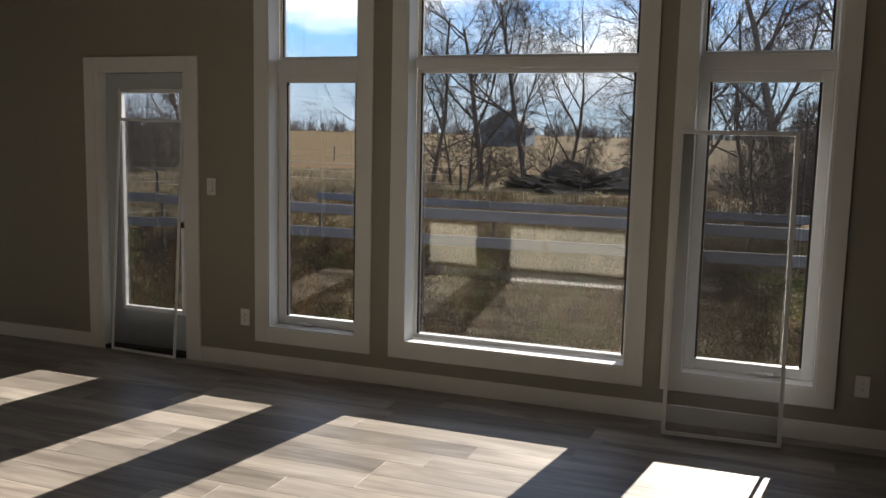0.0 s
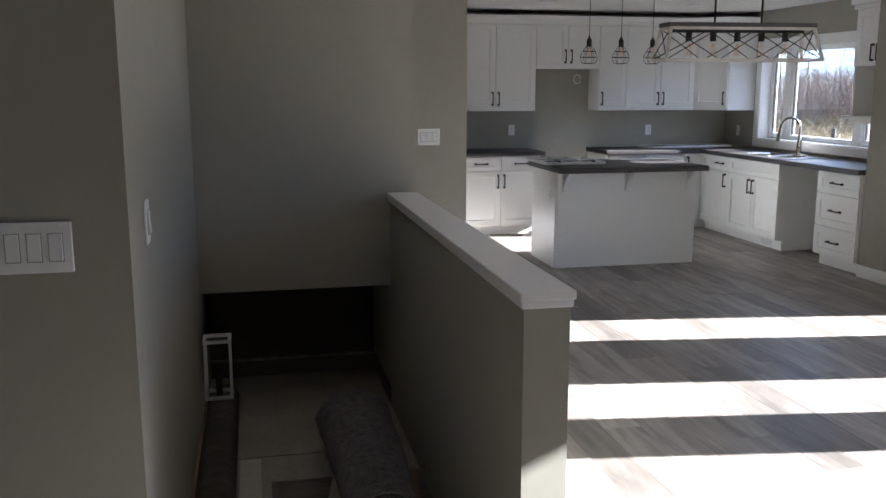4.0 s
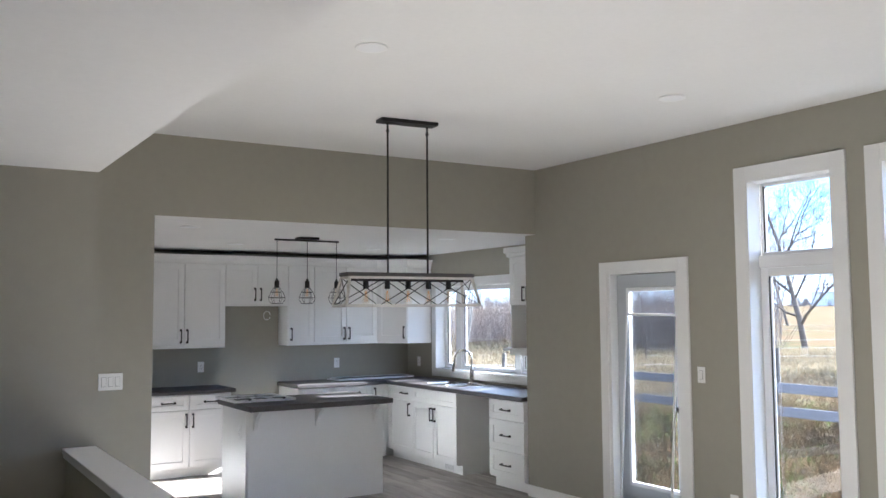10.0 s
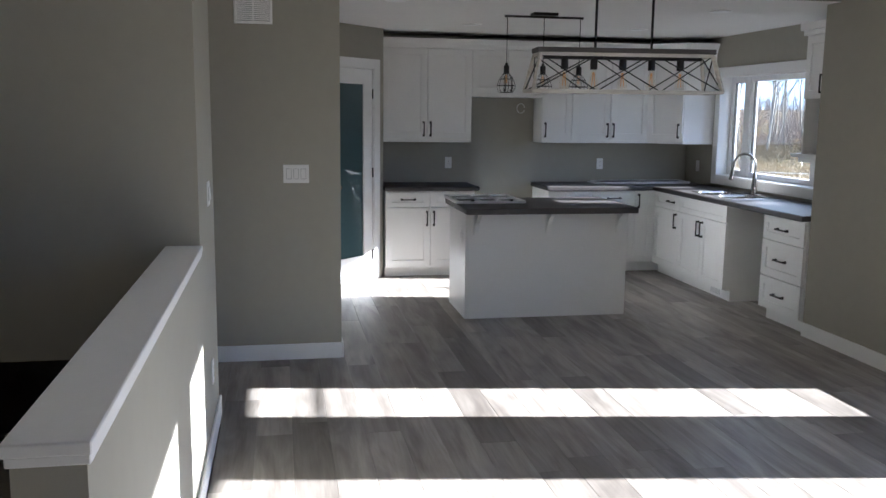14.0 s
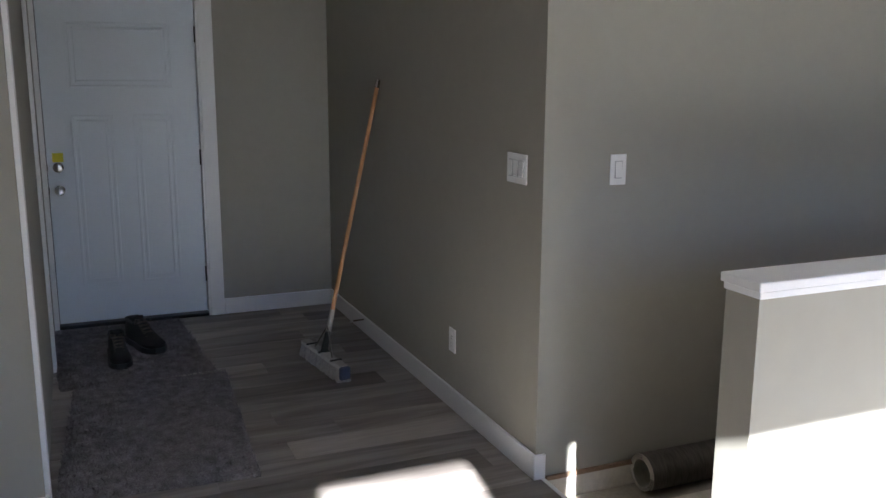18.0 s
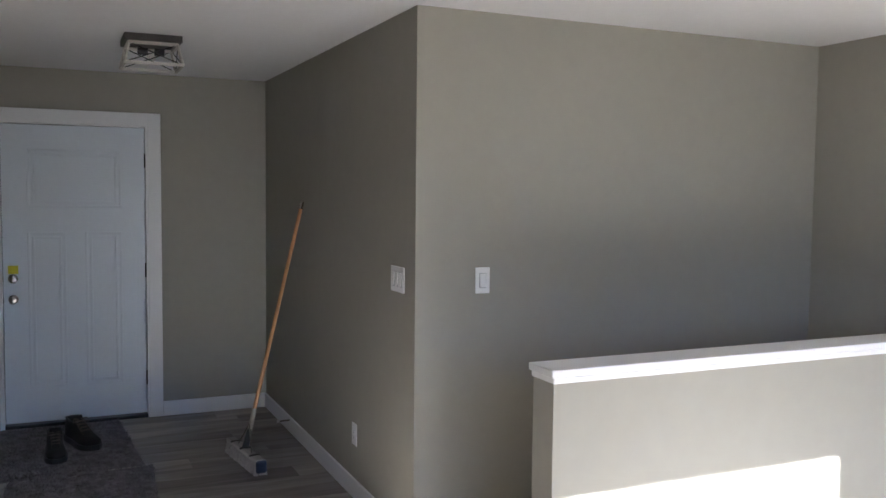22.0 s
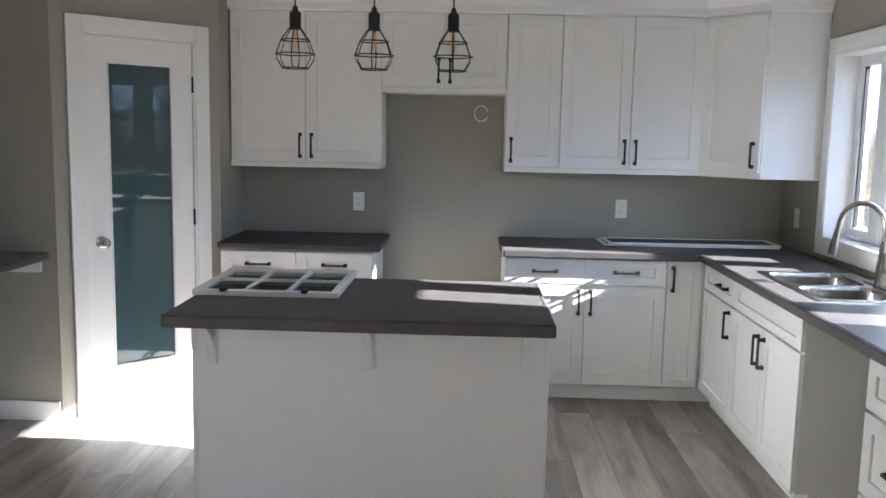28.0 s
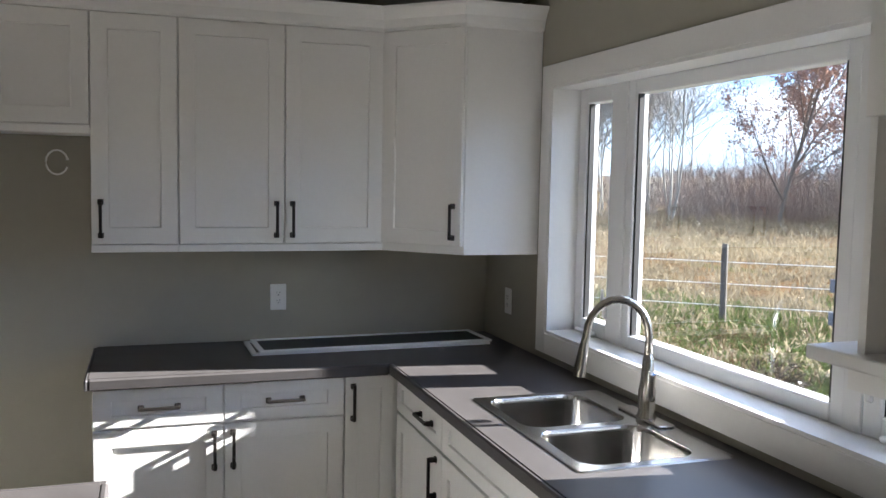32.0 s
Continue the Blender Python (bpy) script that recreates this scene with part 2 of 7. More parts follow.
FROST = material("frosted_glass", (0.05, 0.088, 0.096), -0.03, var=0.06, scale=2, fine=30, spec=0.45)
SCREEN = glass_material("insect_screen", (0.76, 0.76, 0.76), 0.05, 0.4)
DOORGREY = material("blue_grey_door_paint", (0.50, 0.53, 0.56), 0.4, var=0.02, scale=3, fine=60)
DOORIN = material("pale_blue_door_paint", (0.69, 0.745, 0.79), 0.4, var=0.02, scale=3, fine=60, bump=0.05)
ROLLCARPET = material("grey_rolled_carpet", (0.33, 0.31, 0.315), 0.95, var=0.5, scale=30, fine=160, bump=1.0, bump_scale=220, spec=0.1)
ROLLPILE = material("dark_carpet_back", (0.11, 0.10, 0.095), 0.95, var=0.4, scale=22, fine=130, bump=1.0, bump_scale=180, spec=0.1)
CARPET = material("charcoal_mat_pile", (0.225, 0.21, 0.21), 0.95, var=0.55, scale=22, fine=130, bump=1.0, bump_scale=180, spec=0.1)
OSB = material("pale_subfloor_board", (0.42, 0.38, 0.32), 0.8, var=0.18, scale=5, fine=60, bump=0.2, bump_scale=150)
ROLLBACK = material("taupe_vinyl_backing", (0.30, 0.265, 0.225), 0.75, var=0.3, scale=7, fine=90)
VINYLOUT = material("brown_vinyl_face", (0.185, 0.165, 0.145), 0.6, var=0.45, scale=5, fine=40, stretch=(4, 0.6, 0.6))
ROLLEDGE = material("cream_roll_edge", (0.62, 0.58, 0.50), 0.8, var=0.1, scale=20)
VINYLACROSS = material("brown_vinyl_offcuts", (0.16, 0.14, 0.125), 0.55, var=0.45, scale=5, fine=40, stretch=(4, 0.5, 1))
DARKVOID = material("stair_opening_shade", (0.12, 0.11, 0.10), 0.9, var=0.2, scale=4)
LEATHER = material("brown_shoe_leather", (0.055, 0.043, 0.033), 0.7, var=0.7, scale=24, fine=110, bump=0.4, col2=(0.02, 0.018, 0.016))
SHOELACE = material("worn_shoelace", (0.12, 0.10, 0.08), 0.9, var=0.3, scale=60)
SHOELINING = material("dull_red_lining", (0.09, 0.03, 0.025), 0.9, var=0.2, scale=40)
BROOMWOOD = material("orange_wood_handle", (0.50, 0.25, 0.11), 0.45, var=0.15, scale=8, fine=90, stretch=(1, 1, 0.1))
BRISTLE = material("grey_bristles", (0.50, 0.48, 0.45), 0.9, var=0.3, scale=90, fine=300, bump=0.8, bump_scale=400)
BLUE = material("blue_plastic", (0.03, 0.045, 0.09), 0.5)
YELLOW = material("yellow_sticker", (0.75, 0.68, 0.05), 0.6, var=0.03)
BROWNTRIM = material("raw_wood_trim", (0.30, 0.20, 0.13), 0.7, var=0.2, scale=10, fine=80)
BARK = material("grey_bark", (0.115, 0.098, 0.085), 0.9, spec=0.05, var=0.4, scale=4, fine=40, bump=0.6, bump_scale=30)
REDTWIG = material("reddish_twigs", (0.16, 0.112, 0.098), 0.9, spec=0.05, var=0.3, scale=2, fine=20)
# paler than TWIG: the haze of distance is put into the colour
FARTWIG = material("hazed_far_twigs", (0.17, 0.15, 0.14), 0.9, spec=0.05, var=0.3, scale=0.1, fine=2)
DARKTWIG = material("dark_brown_twigs", (0.045, 0.034, 0.026), 0.9, spec=0.05, var=0.4, scale=2, fine=20)
TWIG = material("brown_twigs", (0.095, 0.075, 0.066), 0.9, spec=0.05, var=0.3, scale=2, fine=20)
ASPEN = material("pale_aspen_bark", (0.25, 0.235, 0.21), 0.8, spec=0.1, var=0.35, scale=3, fine=20, stretch=(1, 1, 3), bump=0.3, bump_scale=30)
RAIL = material("weathered_grey_board", (0.135, 0.14, 0.16), 0.8, spec=0.1, var=0.25, scale=4, fine=40, stretch=(0.2, 1, 3), bump=0.3, bump_scale=60)
POST = material("weathered_post", (0.07, 0.06, 0.052), 0.85, var=0.3, scale=6, fine=60, bump=0.4, bump_scale=60)
WIRE = material("white_fence_wire", (0.6, 0.6, 0.58), 0.5, var=0.05)
def thin_leaf(m, share):
    """Lets light through a blade or leaf, in its own colour."""
    t = m.node_tree
    b = t.nodes["Principled BSDF"]
    tr, mix = t.nodes.new("ShaderNodeBsdfTranslucent"), t.nodes.new("ShaderNodeMixShader")
    mix.inputs[0].default_value = share
    t.links.new(b.inputs["Base Color"].links[0].from_socket, tr.inputs["Color"])
    t.links.new(b.outputs[0], mix.inputs[1])
    t.links.new(tr.outputs[0], mix.inputs[2])
    t.links.new(mix.outputs[0], t.nodes["Material Output"].inputs["Surface"])
    return m


STRAW = thin_leaf(material("dry_grass", (0.24, 0.18, 0.11), 0.9, var=0.5, scale=0.6, fine=9, spec=0.05), 0.25)
FIELD = thin_leaf(material("tan_field_grass", (0.24, 0.195, 0.13), 0.9, var=0.4, scale=0.3, fine=5, spec=0.05), 0.3)
GREEN = thin_leaf(material("green_grass", (0.075, 0.10, 0.032), 0.9, var=0.5, scale=0.6, fine=9, spec=0.05), 0.28)
WEED = thin_leaf(material("rusty_dead_weeds", (0.13, 0.086, 0.05), 0.9, var=0.5, scale=1.5, fine=30, spec=0.05), 0.2)
DRYLEAF = thin_leaf(material("rusty_dry_leaves", (0.30, 0.17, 0.125), 0.9, var=0.35, scale=1.0, fine=12, spec=0.05), 0.4)
SOIL = material("dry_field", (0.18, 0.092, 0.036), 0.97, var=0.45, scale=0.05, fine=0.5, bump=0.8, bump_scale=9, spec=0.03, col2=(0.07, 0.075, 0.027))


def yard_soil(m):
    """Dark weedy earth in the yard, up to a ragged edge where the field begins."""
    t = m.node_tree
    b = t.nodes["Principled BSDF"]
    co, sep, n, n2 = (t.nodes.new("ShaderNode" + k) for k in ("TexCoord", "SeparateXYZ", "TexNoise", "TexNoise"))
    n.inputs["Scale"].default_value, n.inputs["Detail"].default_value = 0.35, 4
    n2.inputs["Scale"].default_value, n2.inputs["Detail"].default_value = 3.5, 6
    t.links.new(co.outputs["Object"], sep.inputs[0])
    for k in (n, n2):
        t.links.new(co.outputs["Object"], k.inputs["Vector"])
    edge = t.nodes.new("ShaderNodeMath")
    edge.operation, edge.inputs[1].default_value = "MULTIPLY_ADD", 12.0
    t.links.new(n.outputs["Fac"], edge.inputs[0])
    t.links.new(sep.outputs["Y"], edge.inputs[2])
    far = t.nodes.new("ShaderNodeMapRange")
    far.inputs["From Min"].default_value, far.inputs["From Max"].default_value = 20.0, 23.5
    t.links.new(edge.outputs[0], far.inputs[0])
    earth = t.nodes.new("ShaderNodeValToRGB")
    earth.color_ramp.elements[0].position, earth.color_ramp.elements[1].position = 0.36, 0.66
    earth.color_ramp.elements[0].color, earth.color_ramp.elements[1].color = (0.03, 0.024, 0.016, 1), (0.10, 0.078, 0.045, 1)
    t.links.new(n2.outputs["Fac"], earth.inputs[0])
    mix = t.nodes.new("ShaderNodeMix")
    mix.data_type = "RGBA"
    t.links.new(far.outputs[0], mix.inputs["Factor"])
    t.links.new(earth.outputs[0], mix.inputs["A"])
    strips, n3, grass = (t.nodes.new("ShaderNode" + k) for k in ("Mapping", "TexNoise", "ValToRGB"))
    strips.inputs["Scale"].default_value = (0.03, 0.11, 1.0)
    n3.inputs["Scale"].default_value, n3.inputs["Detail"].default_value, n3.inputs["Roughness"].default_value = 1.6, 7, 0.7
    t.links.new(co.outputs["Object"], strips.inputs["Vector"])
    t.links.new(strips.outputs[0], n3.inputs["Vector"])
    t.links.new(n3.outputs["Fac"], grass.inputs[0])
    for at, c in ((0.36, (0.035, 0.042, 0.016)), (0.45, (0.095, 0.06, 0.028)), (0.52, (0.12, 0.07, 0.034)), (0.57, (0.05, 0.054, 0.02)), (0.66, (0.13, 0.08, 0.042))):
        stop = grass.color_ramp.elements.new(at)
        stop.color = (*c, 1)
    grass.color_ramp.elements.remove(grass.color_ramp.elements[-1])
    grass.color_ramp.elements.remove(grass.color_ramp.elements[0])
    t.links.new(grass.outputs[0], mix.inputs["B"])
    t.links.new(mix.outputs["Result"], b.inputs["Base Color"])


yard_soil(SOIL)
EARTH = material("dark_earth_heap", (0.10, 0.085, 0.07), 0.95, spec=0.05, var=0.4, scale=2, fine=14, bump=1, bump_scale=12)
BARN = material("red_barn_metal", (0.22, 0.05, 0.045), 0.6, var=0.15, scale=1)
BARNWHITE = material("pale_barn_metal", (0.55, 0.58, 0.62), 0.5, var=0.1, scale=1)
FARMWALL = material("grey_farmhouse_siding", (0.17, 0.19, 0.22), 0.95, var=0.15, spec=0.05)
SIDING = material("exterior_siding", (0.35, 0.35, 0.36), 0.7, var=0.08)
PLANK, PLANKS = plank_material("vinyl_plank", False), plank_material("vinyl_planks_joined", True)


# ---- building helpers ----
def box(bm, x0, x1, y0, y1, z0, z1, bev=0.0, frame_of=None):
    """A box in bm, with bevelled edges; frame_of turns its local metres into the world."""
    v = [bm.verts.new((x, y, z)) for x in sorted((x0, x1)) for y in sorted((y0, y1)) for z in sorted((z0, z1))]
    fs = [bm.faces.new([v[i] for i in q]) for q in ((0, 1, 3, 2), (4, 6, 7, 5), (0, 4, 5, 1), (2, 3, 7, 6), (0, 2, 6, 4), (1, 5, 7, 3))]
    if bev:
        es = {e for f in fs for e in f.edges}
        r = bmesh.ops.bevel(bm, geom=list(es), offset=bev, segments=1, affect="EDGES", clamp_overlap=True)
        v = list({w for f in r["faces"] for w in f.verts} | {w for w in v if w.is_valid})
    if frame_of is not None:
        bmesh.ops.transform(bm, matrix=frame_of, verts=v)
    return v


def rod(bm, a, b, r, r2=None, sides=10, caps=True):
    """A round bar from a to b."""
    a, b = Vector(a), Vector(b)
    d = b - a
    m = Matrix.Translation((a + b) / 2) @ d.to_track_quat("Z", "Y").to_matrix().to_4x4()
    bmesh.ops.create_cone(bm, cap_ends=caps, segments=sides, radius1=r, radius2=r if r2 is None else r2, depth=d.length, matrix=m)


def lathe(bm, centre, profile, sides=20, turn=None):
    """A turned solid about the z axis through centre: profile of (radius, height)."""
    base = Matrix.Translation(centre) @ (turn if turn is not None else Matrix())
    rings = []
    for r, z in profile:
        rings.append([bm.verts.new(base @ Vector((r * math.cos(6.28319 * i / sides), r * math.sin(6.28319 * i / sides), z))) for i in range(sides)])
    for p, q in zip(rings, rings[1:]):
        for i in range(sides):
            bm.faces.new((p[i], p[(i + 1) % sides], q[(i + 1) % sides], q[i]))
    for ring in (rings[0][::-1], rings[-1]):
        if (ring[0].co - ring[1].co).length > 1e-4:
            bm.faces.new(ring)


def pipe(bm, pts, r, sides=10):
    """A bent pipe through pts."""
    pts = [Vector(p) for p in pts]
    rings = []
    for i, p in enumerate(pts):
        d = (pts[min(i + 1, len(pts) - 1)] - pts[max(i - 1, 0)]).normalized()
        q = d.to_track_quat("Z", "Y").to_matrix()
        rings.append([bm.verts.new(p + q @ Vector((r * math.cos(6.28319 * k / sides), r * math.sin(6.28319 * k / sides), 0))) for k in range(sides)])
    for p, q in zip(rings, rings[1:]):
        for i in range(sides):
            bm.faces.new((p[i], p[(i + 1) % sides], q[(i + 1) % sides], q[i]))
    bm.faces.new(rings[0][::-1])
    bm.faces.new(rings[-1])


def finish(name, bm, mat, smooth=False):
    bmesh.ops.recalc_face_normals(bm, faces=bm.faces)
    me = bpy.data.meshes.new(name)
    bm.to_mesh(me)
    bm.free()
    me.materials.append(mat)
    if smooth:
        for p in me.polygons:
            p.use_smooth = True
        me.set_sharp_from_angle(angle=radians(38))
    return new(name, me)


def part(name, bm, mat, parent, label="", smooth=False):
    """One mesh under a thing (an Empty at its base) or under a part."""
    ob = finish(name, bm, mat, smooth)
    ob.parent = parent
    if parent.type == "EMPTY":
        ob.matrix_parent_inverse = Matrix.Translation(-parent.location)
    return tagged(ob, label)


def thing(name, base, label, category, group="", kind=""):
    e = new(name)
    e.location = base
    e.empty_display_size = 0.1
    return tagged(e, label, category, group, kind)


def solid(name, bm, mat, label="", category="", group="", kind="", smooth=False):
    return tagged(finish(name, bm, mat, smooth), label, category, group, kind)


def boxes(*bs, bev=0.0):
    bm = bmesh.new()
    for b in bs:
        box(bm, *b, bev=bev)
    return bm


def structure(name, label, mat, *bs, bev=0.0):
    return solid(name, boxes(*bs, bev=bev), mat, label, "", "", "structure")


def holed(axis, lo, hi, u0, u1, z0, z1, holes):
    """Boxes of a wall across axis ('x' or 'y') from lo to hi, along u, with rectangular holes (u0, u1, z0, z1)."""
    us = sorted({u0, u1, *[h[0] for h in holes], *[h[1] for h in holes]})
    out = []
    for a, b in zip(us, us[1:]):
        cuts = sorted((h[2], h[3]) for h in holes if h[0] <= a and h[1] >= b)
        z = z0
        for c, d in cuts + [(z1, z1)]:
            if c > z:
                out.append((lo, hi, a, b, z, c) if axis == "x" else (a, b, lo, hi, z, c))
            z = d
    return out


FACE_X = Matrix(((0, 1, 0, 0), (1, 0, 0, 0), (0, 0, 1, 0), (0, 0, 0, 1)))      # local (u, out, z) -> world for a face towards +x
FACE_NY = Matrix(((1, 0, 0, 0), (0, -1, 0, 0), (0, 0, 1, 0), (0, 0, 0, 1)))    # towards -y
FACE_Y = Matrix(((-1, 0, 0, 0), (0, 1, 0, 0), (0, 0, 1, 0), (0, 0, 0, 1)))     # towards +y, u runs to -x


def prism(bm, outline, z0, z1):
    lo, hi = [[bm.verts.new((x, y, z)) for x, y in outline] for z in (z0, z1)]
    bm.faces.new(lo[::-1]), bm.faces.new(hi)
    for i in range(len(lo)):
        j = (i + 1) % len(lo)
        bm.faces.new((lo[i], lo[j], hi[j], hi[i]))


def at_face(kind, place):
    return Matrix.Translation(place) @ kind


# ---- the house: walls, ceilings, trim ----
YW, YK = 5.02, 5.61           # great-room and kitchen window walls, inner faces
XD, XH, XB = -6.08, -6.015, -9.46         # kitchen divider face, kitchen back wall
ZL, ZH = 2.42, 3.03           # low and high ceilings
HW0, HW1 = 0.69, 0.82        # half wall across y
WINDOWS = [(-3.62, -2.955), (-2.625, -1.21), (-0.91, -0.19)]
WZ0, WZ1, WT0, WT1 = 0.29, 2.61, 1.985, 2.085
DOOR = (-5.05, -4.26, 0.0, 2.02)
KWIN = (-8.75, -6.82, 1.02, 2.03)

structure("wall_window", "greige painted wall with tall white-trimmed windows", PAINT,
          *holed("y", YW, YW + 0.18, -6.175, 3.6, 0, 3.2, [DOOR] + [(a, b, WZ0, WZ1) for a, b in WINDOWS]))
structure("wall_kitchen_window", "greige kitchen wall with a wide window over the sink", PAINT,
          *holed("y", YK, YK + 0.18, -9.64, -6.175, 0, 2.6, [KWIN]), (-6.175, -6.0, YW + 0.18, YK + 0.18, 0, 2.6))
structure("wall_kitchen_back", "greige kitchen back wall behind cabinets", PAINT, (XB - 0.15, XB, 0.7, YK, 0, 2.6))
structure("wall_divider", "greige wall between hall and kitchen", PAINT,
          *holed("x", XD - 0.14, XD, -3.4, 1.552, 0, 2.425, [(-0.82, -0.02, 0, 2.05)]))
bm = bmesh.new()
prism(bm, [(XD - 0.14, HW1), (XD, HW1), (XD, 1.552), (XH, YW), (XD - 0.14, YW)], 2.425, 3.2)
solid("wall_header", bm, PAINT, "greige header above the kitchen opening", kind="structure")
structure("wall_fridge_back", "greige wall behind the fridge space and desk", PAINT, (-8.27, XD - 0.14, 0.72, 0.85, 0, 2.6))
structure("wall_desk_end", "greige wall at the end of the desk counter", PAINT, (-8.4, -8.27, 0.72, 1.5, 0, 2.6))
# diagonal pantry wall with its door opening
DIAG = Matrix.Translation((-8.27, 1.5, 0)) @ Matrix.Rotation(radians(135.4), 4, "Z")
bm = bmesh.new()
for b in holed("y", 0.0, 0.11, 0, 0.945, 0, 2.6, [(0.16, 0.79, 0, 2.04)]):
    box(bm, *b, frame_of=DIAG)
box(bm, XB, -8.945, 2.06, 2.165, 0, 2.6)
solid("wall_pantry", bm, PAINT, "greige diagonal pantry wall in the kitchen corner", kind="structure")
structure("wall_post", "greige full-height wall beside the stairwell", PAINT,
          (-5.06, -4.23, HW0, HW1, 0, ZL + 0.004), (-5.06, -4.94, -3.4, HW0, 0, ZL + 0.004))
structure("wall_stair_end", "greige wall closing the stairwell above a dark opening", PAINT, (-4.37, -4.23, -0.28, HW0, 0.565, ZL + 0.05))
structure("wall_stair_back", "greige wall along the back of the stairwell", PAINT, (-4.94, -1.906, -0.40, -0.28, -1.3, ZL + 0.05))
structure("wall_entry_side", "greige entry wall with switches", PAINT, (-2.03, -1.906, -3.4, -0.40, 0, ZL + 0.05))
structure("wall_entry_door", "greige wall around the entry door", PAINT, *holed("y", -3.38, -3.22, -2.01, 3.6, 0, ZL + 0.05, [(-1.075, -0.135, 0, 2.06)]))
structure("wall_left", "greige wall beside the entry", PAINT, (-0.12, 3.6, -0.76, -0.64, 0, ZL + 0.05), (-0.12, 0.0, -3.22, -0.76, 0, ZL + 0.05))
# this end is never in view; the wall is added to shut it
structure("wall_far_end", "unseen plain greige wall added to close the room", PAINT, (3.6, 3.75, -3.4, YW + 0.18, 0, 3.2))
structure("wall_hall_end", "plain greige wall closing the hall", PAINT, (-9.6, -4.94, -3.4, -3.25, 0, ZL + 0.05), (-9.6, -9.45, -3.25, 0.72, 0, ZL + 0.05))
structure("wall_bulkhead", "greige bulkhead where the ceiling rises", PAINT, (XD, 3.6, HW0, HW1, ZL + 0.004, 3.2))
# shade deep in the stair opening is put into this panel's dark colour
structure("wall_stair_dark", "panel coloured dark for the shade in the stair opening", DARKVOID, (-4.945, -4.93, -0.28, HW0, -0.2, 0.575))
structure("ceiling_low", "flat white ceiling over entry, hall and stairs", CEIL, (-9.6, 3.6, -3.38, HW0, ZL, ZL + 0.05), (XD, 3.6, HW0, HW1 - 0.001, ZL, ZL + 0.004))
bm = bmesh.new()
prism(bm, [(-9.6, 0.7), (XD - 0.002, 0.7), (XD - 0.002, 1.56), (XH - 0.002, YW), (XH - 0.002, YW + 0.01), (XD - 0.002, YW + 0.01), (XD - 0.002, YK + 0.1), (-9.6, YK + 0.1)], 2.423, 2.52)
solid("ceiling_kitchen", bm, CEIL, "flat white kitchen ceiling", kind="structure")
structure("ceiling_high", "flat white high ceiling of the great room", CEIL, (XD, 3.6, HW1, YW, ZH, ZH + 0.1))
structure("wall_siding", "grey exterior siding round the windows", SIDING, *holed("y", YW + 0.182, YW + 0.205, -6.0, 3.78, 0, 3.2, [DOOR] + [(a, b, WZ0, WZ1) for a, b in WINDOWS]), *holed("y", YK + 0.182, YK + 0.205, -9.75, -5.98, 0, 3.2, [KWIN]), (3.755, 3.78, -3.5, YW + 0.18, 0, 3.2), (-9.75, -9.63, -3.5, YK + 0.18, 0, 3.2), (-9.75, -1.2, -3.52, -3.42, 0, 3.2), (0, 3.78, -3.52, -3.42, 0, 3.2), (-1.2, 0, -3.52, -3.42, 2.1, 3.2))
# unseen slab over the ceilings, added to block daylight
structure("roof", "unseen roof slab added to keep daylight out", SIDING, (-10.1, 4.2, -3.9, 6.3, 3.22, 3.4))
structure("stair_half_wall", "greige painted half wall round the stairwell", PAINT, (-4.23, -1.945, HW0, HW1, 0, 1.005))
cap = thing("half_wall_cap", (-3.1, 0.757, 1.005), "white wooden cap on the stair half wall", "wall cap")
part("cap_board", boxes((-4.23, -1.932, 0.676, 0.832, 1.026, 1.052), bev=0.003), TRIM, cap)
part("cap_moulding", boxes((-4.23, -1.94, 0.682, 0.828, 1.005, 1.026), bev=0.003), TRIM, cap)
# stairwell landing, a little below the floor
LZ = -0.105
structure("floor_stairwell", "pale subfloor board at the stairwell landing", OSB, (-4.94, -3.706, -0.28, HW0, -0.2, LZ), (-3.7, -1.93, -0.28, HW0, -0.2, LZ))
structure("stair_nosing", "white edge of the floor above the landing", TRIM, (-1.945, -1.926, -0.28, HW0, LZ - 0.02, 0.003), bev=0.002)
structure("half_wall_foot", "greige half wall below floor level", PAINT, (-4.25, -1.95, HW0 - 0.001, HW0 + 0.08, -0.3, 0.0))

# baseboards
bb = bmesh.new()
BH, BT = 0.105, 0.014
for b in ((-6.175, -5.14, YW - BT, YW), (-4.17, 3.6, YW - BT, YW), (XD, XD + BT, 0.08, 1.552), (XD - 0.14, XD + BT, 1.552, 1.552 + BT),
          (-5.06, -1.945, HW1, HW1 + BT), (-1.945, -1.945 + BT, HW0 - BT, HW1 + BT), (-5.06 - BT, -5.06, -3.2, HW1 + BT),
          (-1.906, -1.906 + BT, -3.22, -0.28), (-1.945, -1.906 + BT, -0.28, -0.28 + BT), (-1.906, -1.165, -3.22, -3.22 + BT),
          (-0.12, 3.6, -0.64, -0.64 + BT), (-0.12 - BT, -0.12, -0.655, -0.64 + BT), (-8.27, -8.27 + BT, 0.85, 1.49), (-7.6, -8.27, 0.85, 0.85 + BT)):
    box(bb, *b, 0, BH, bev=0.003)
solid("baseboard", bb, TRIM, "white painted baseboards", kind="structure")


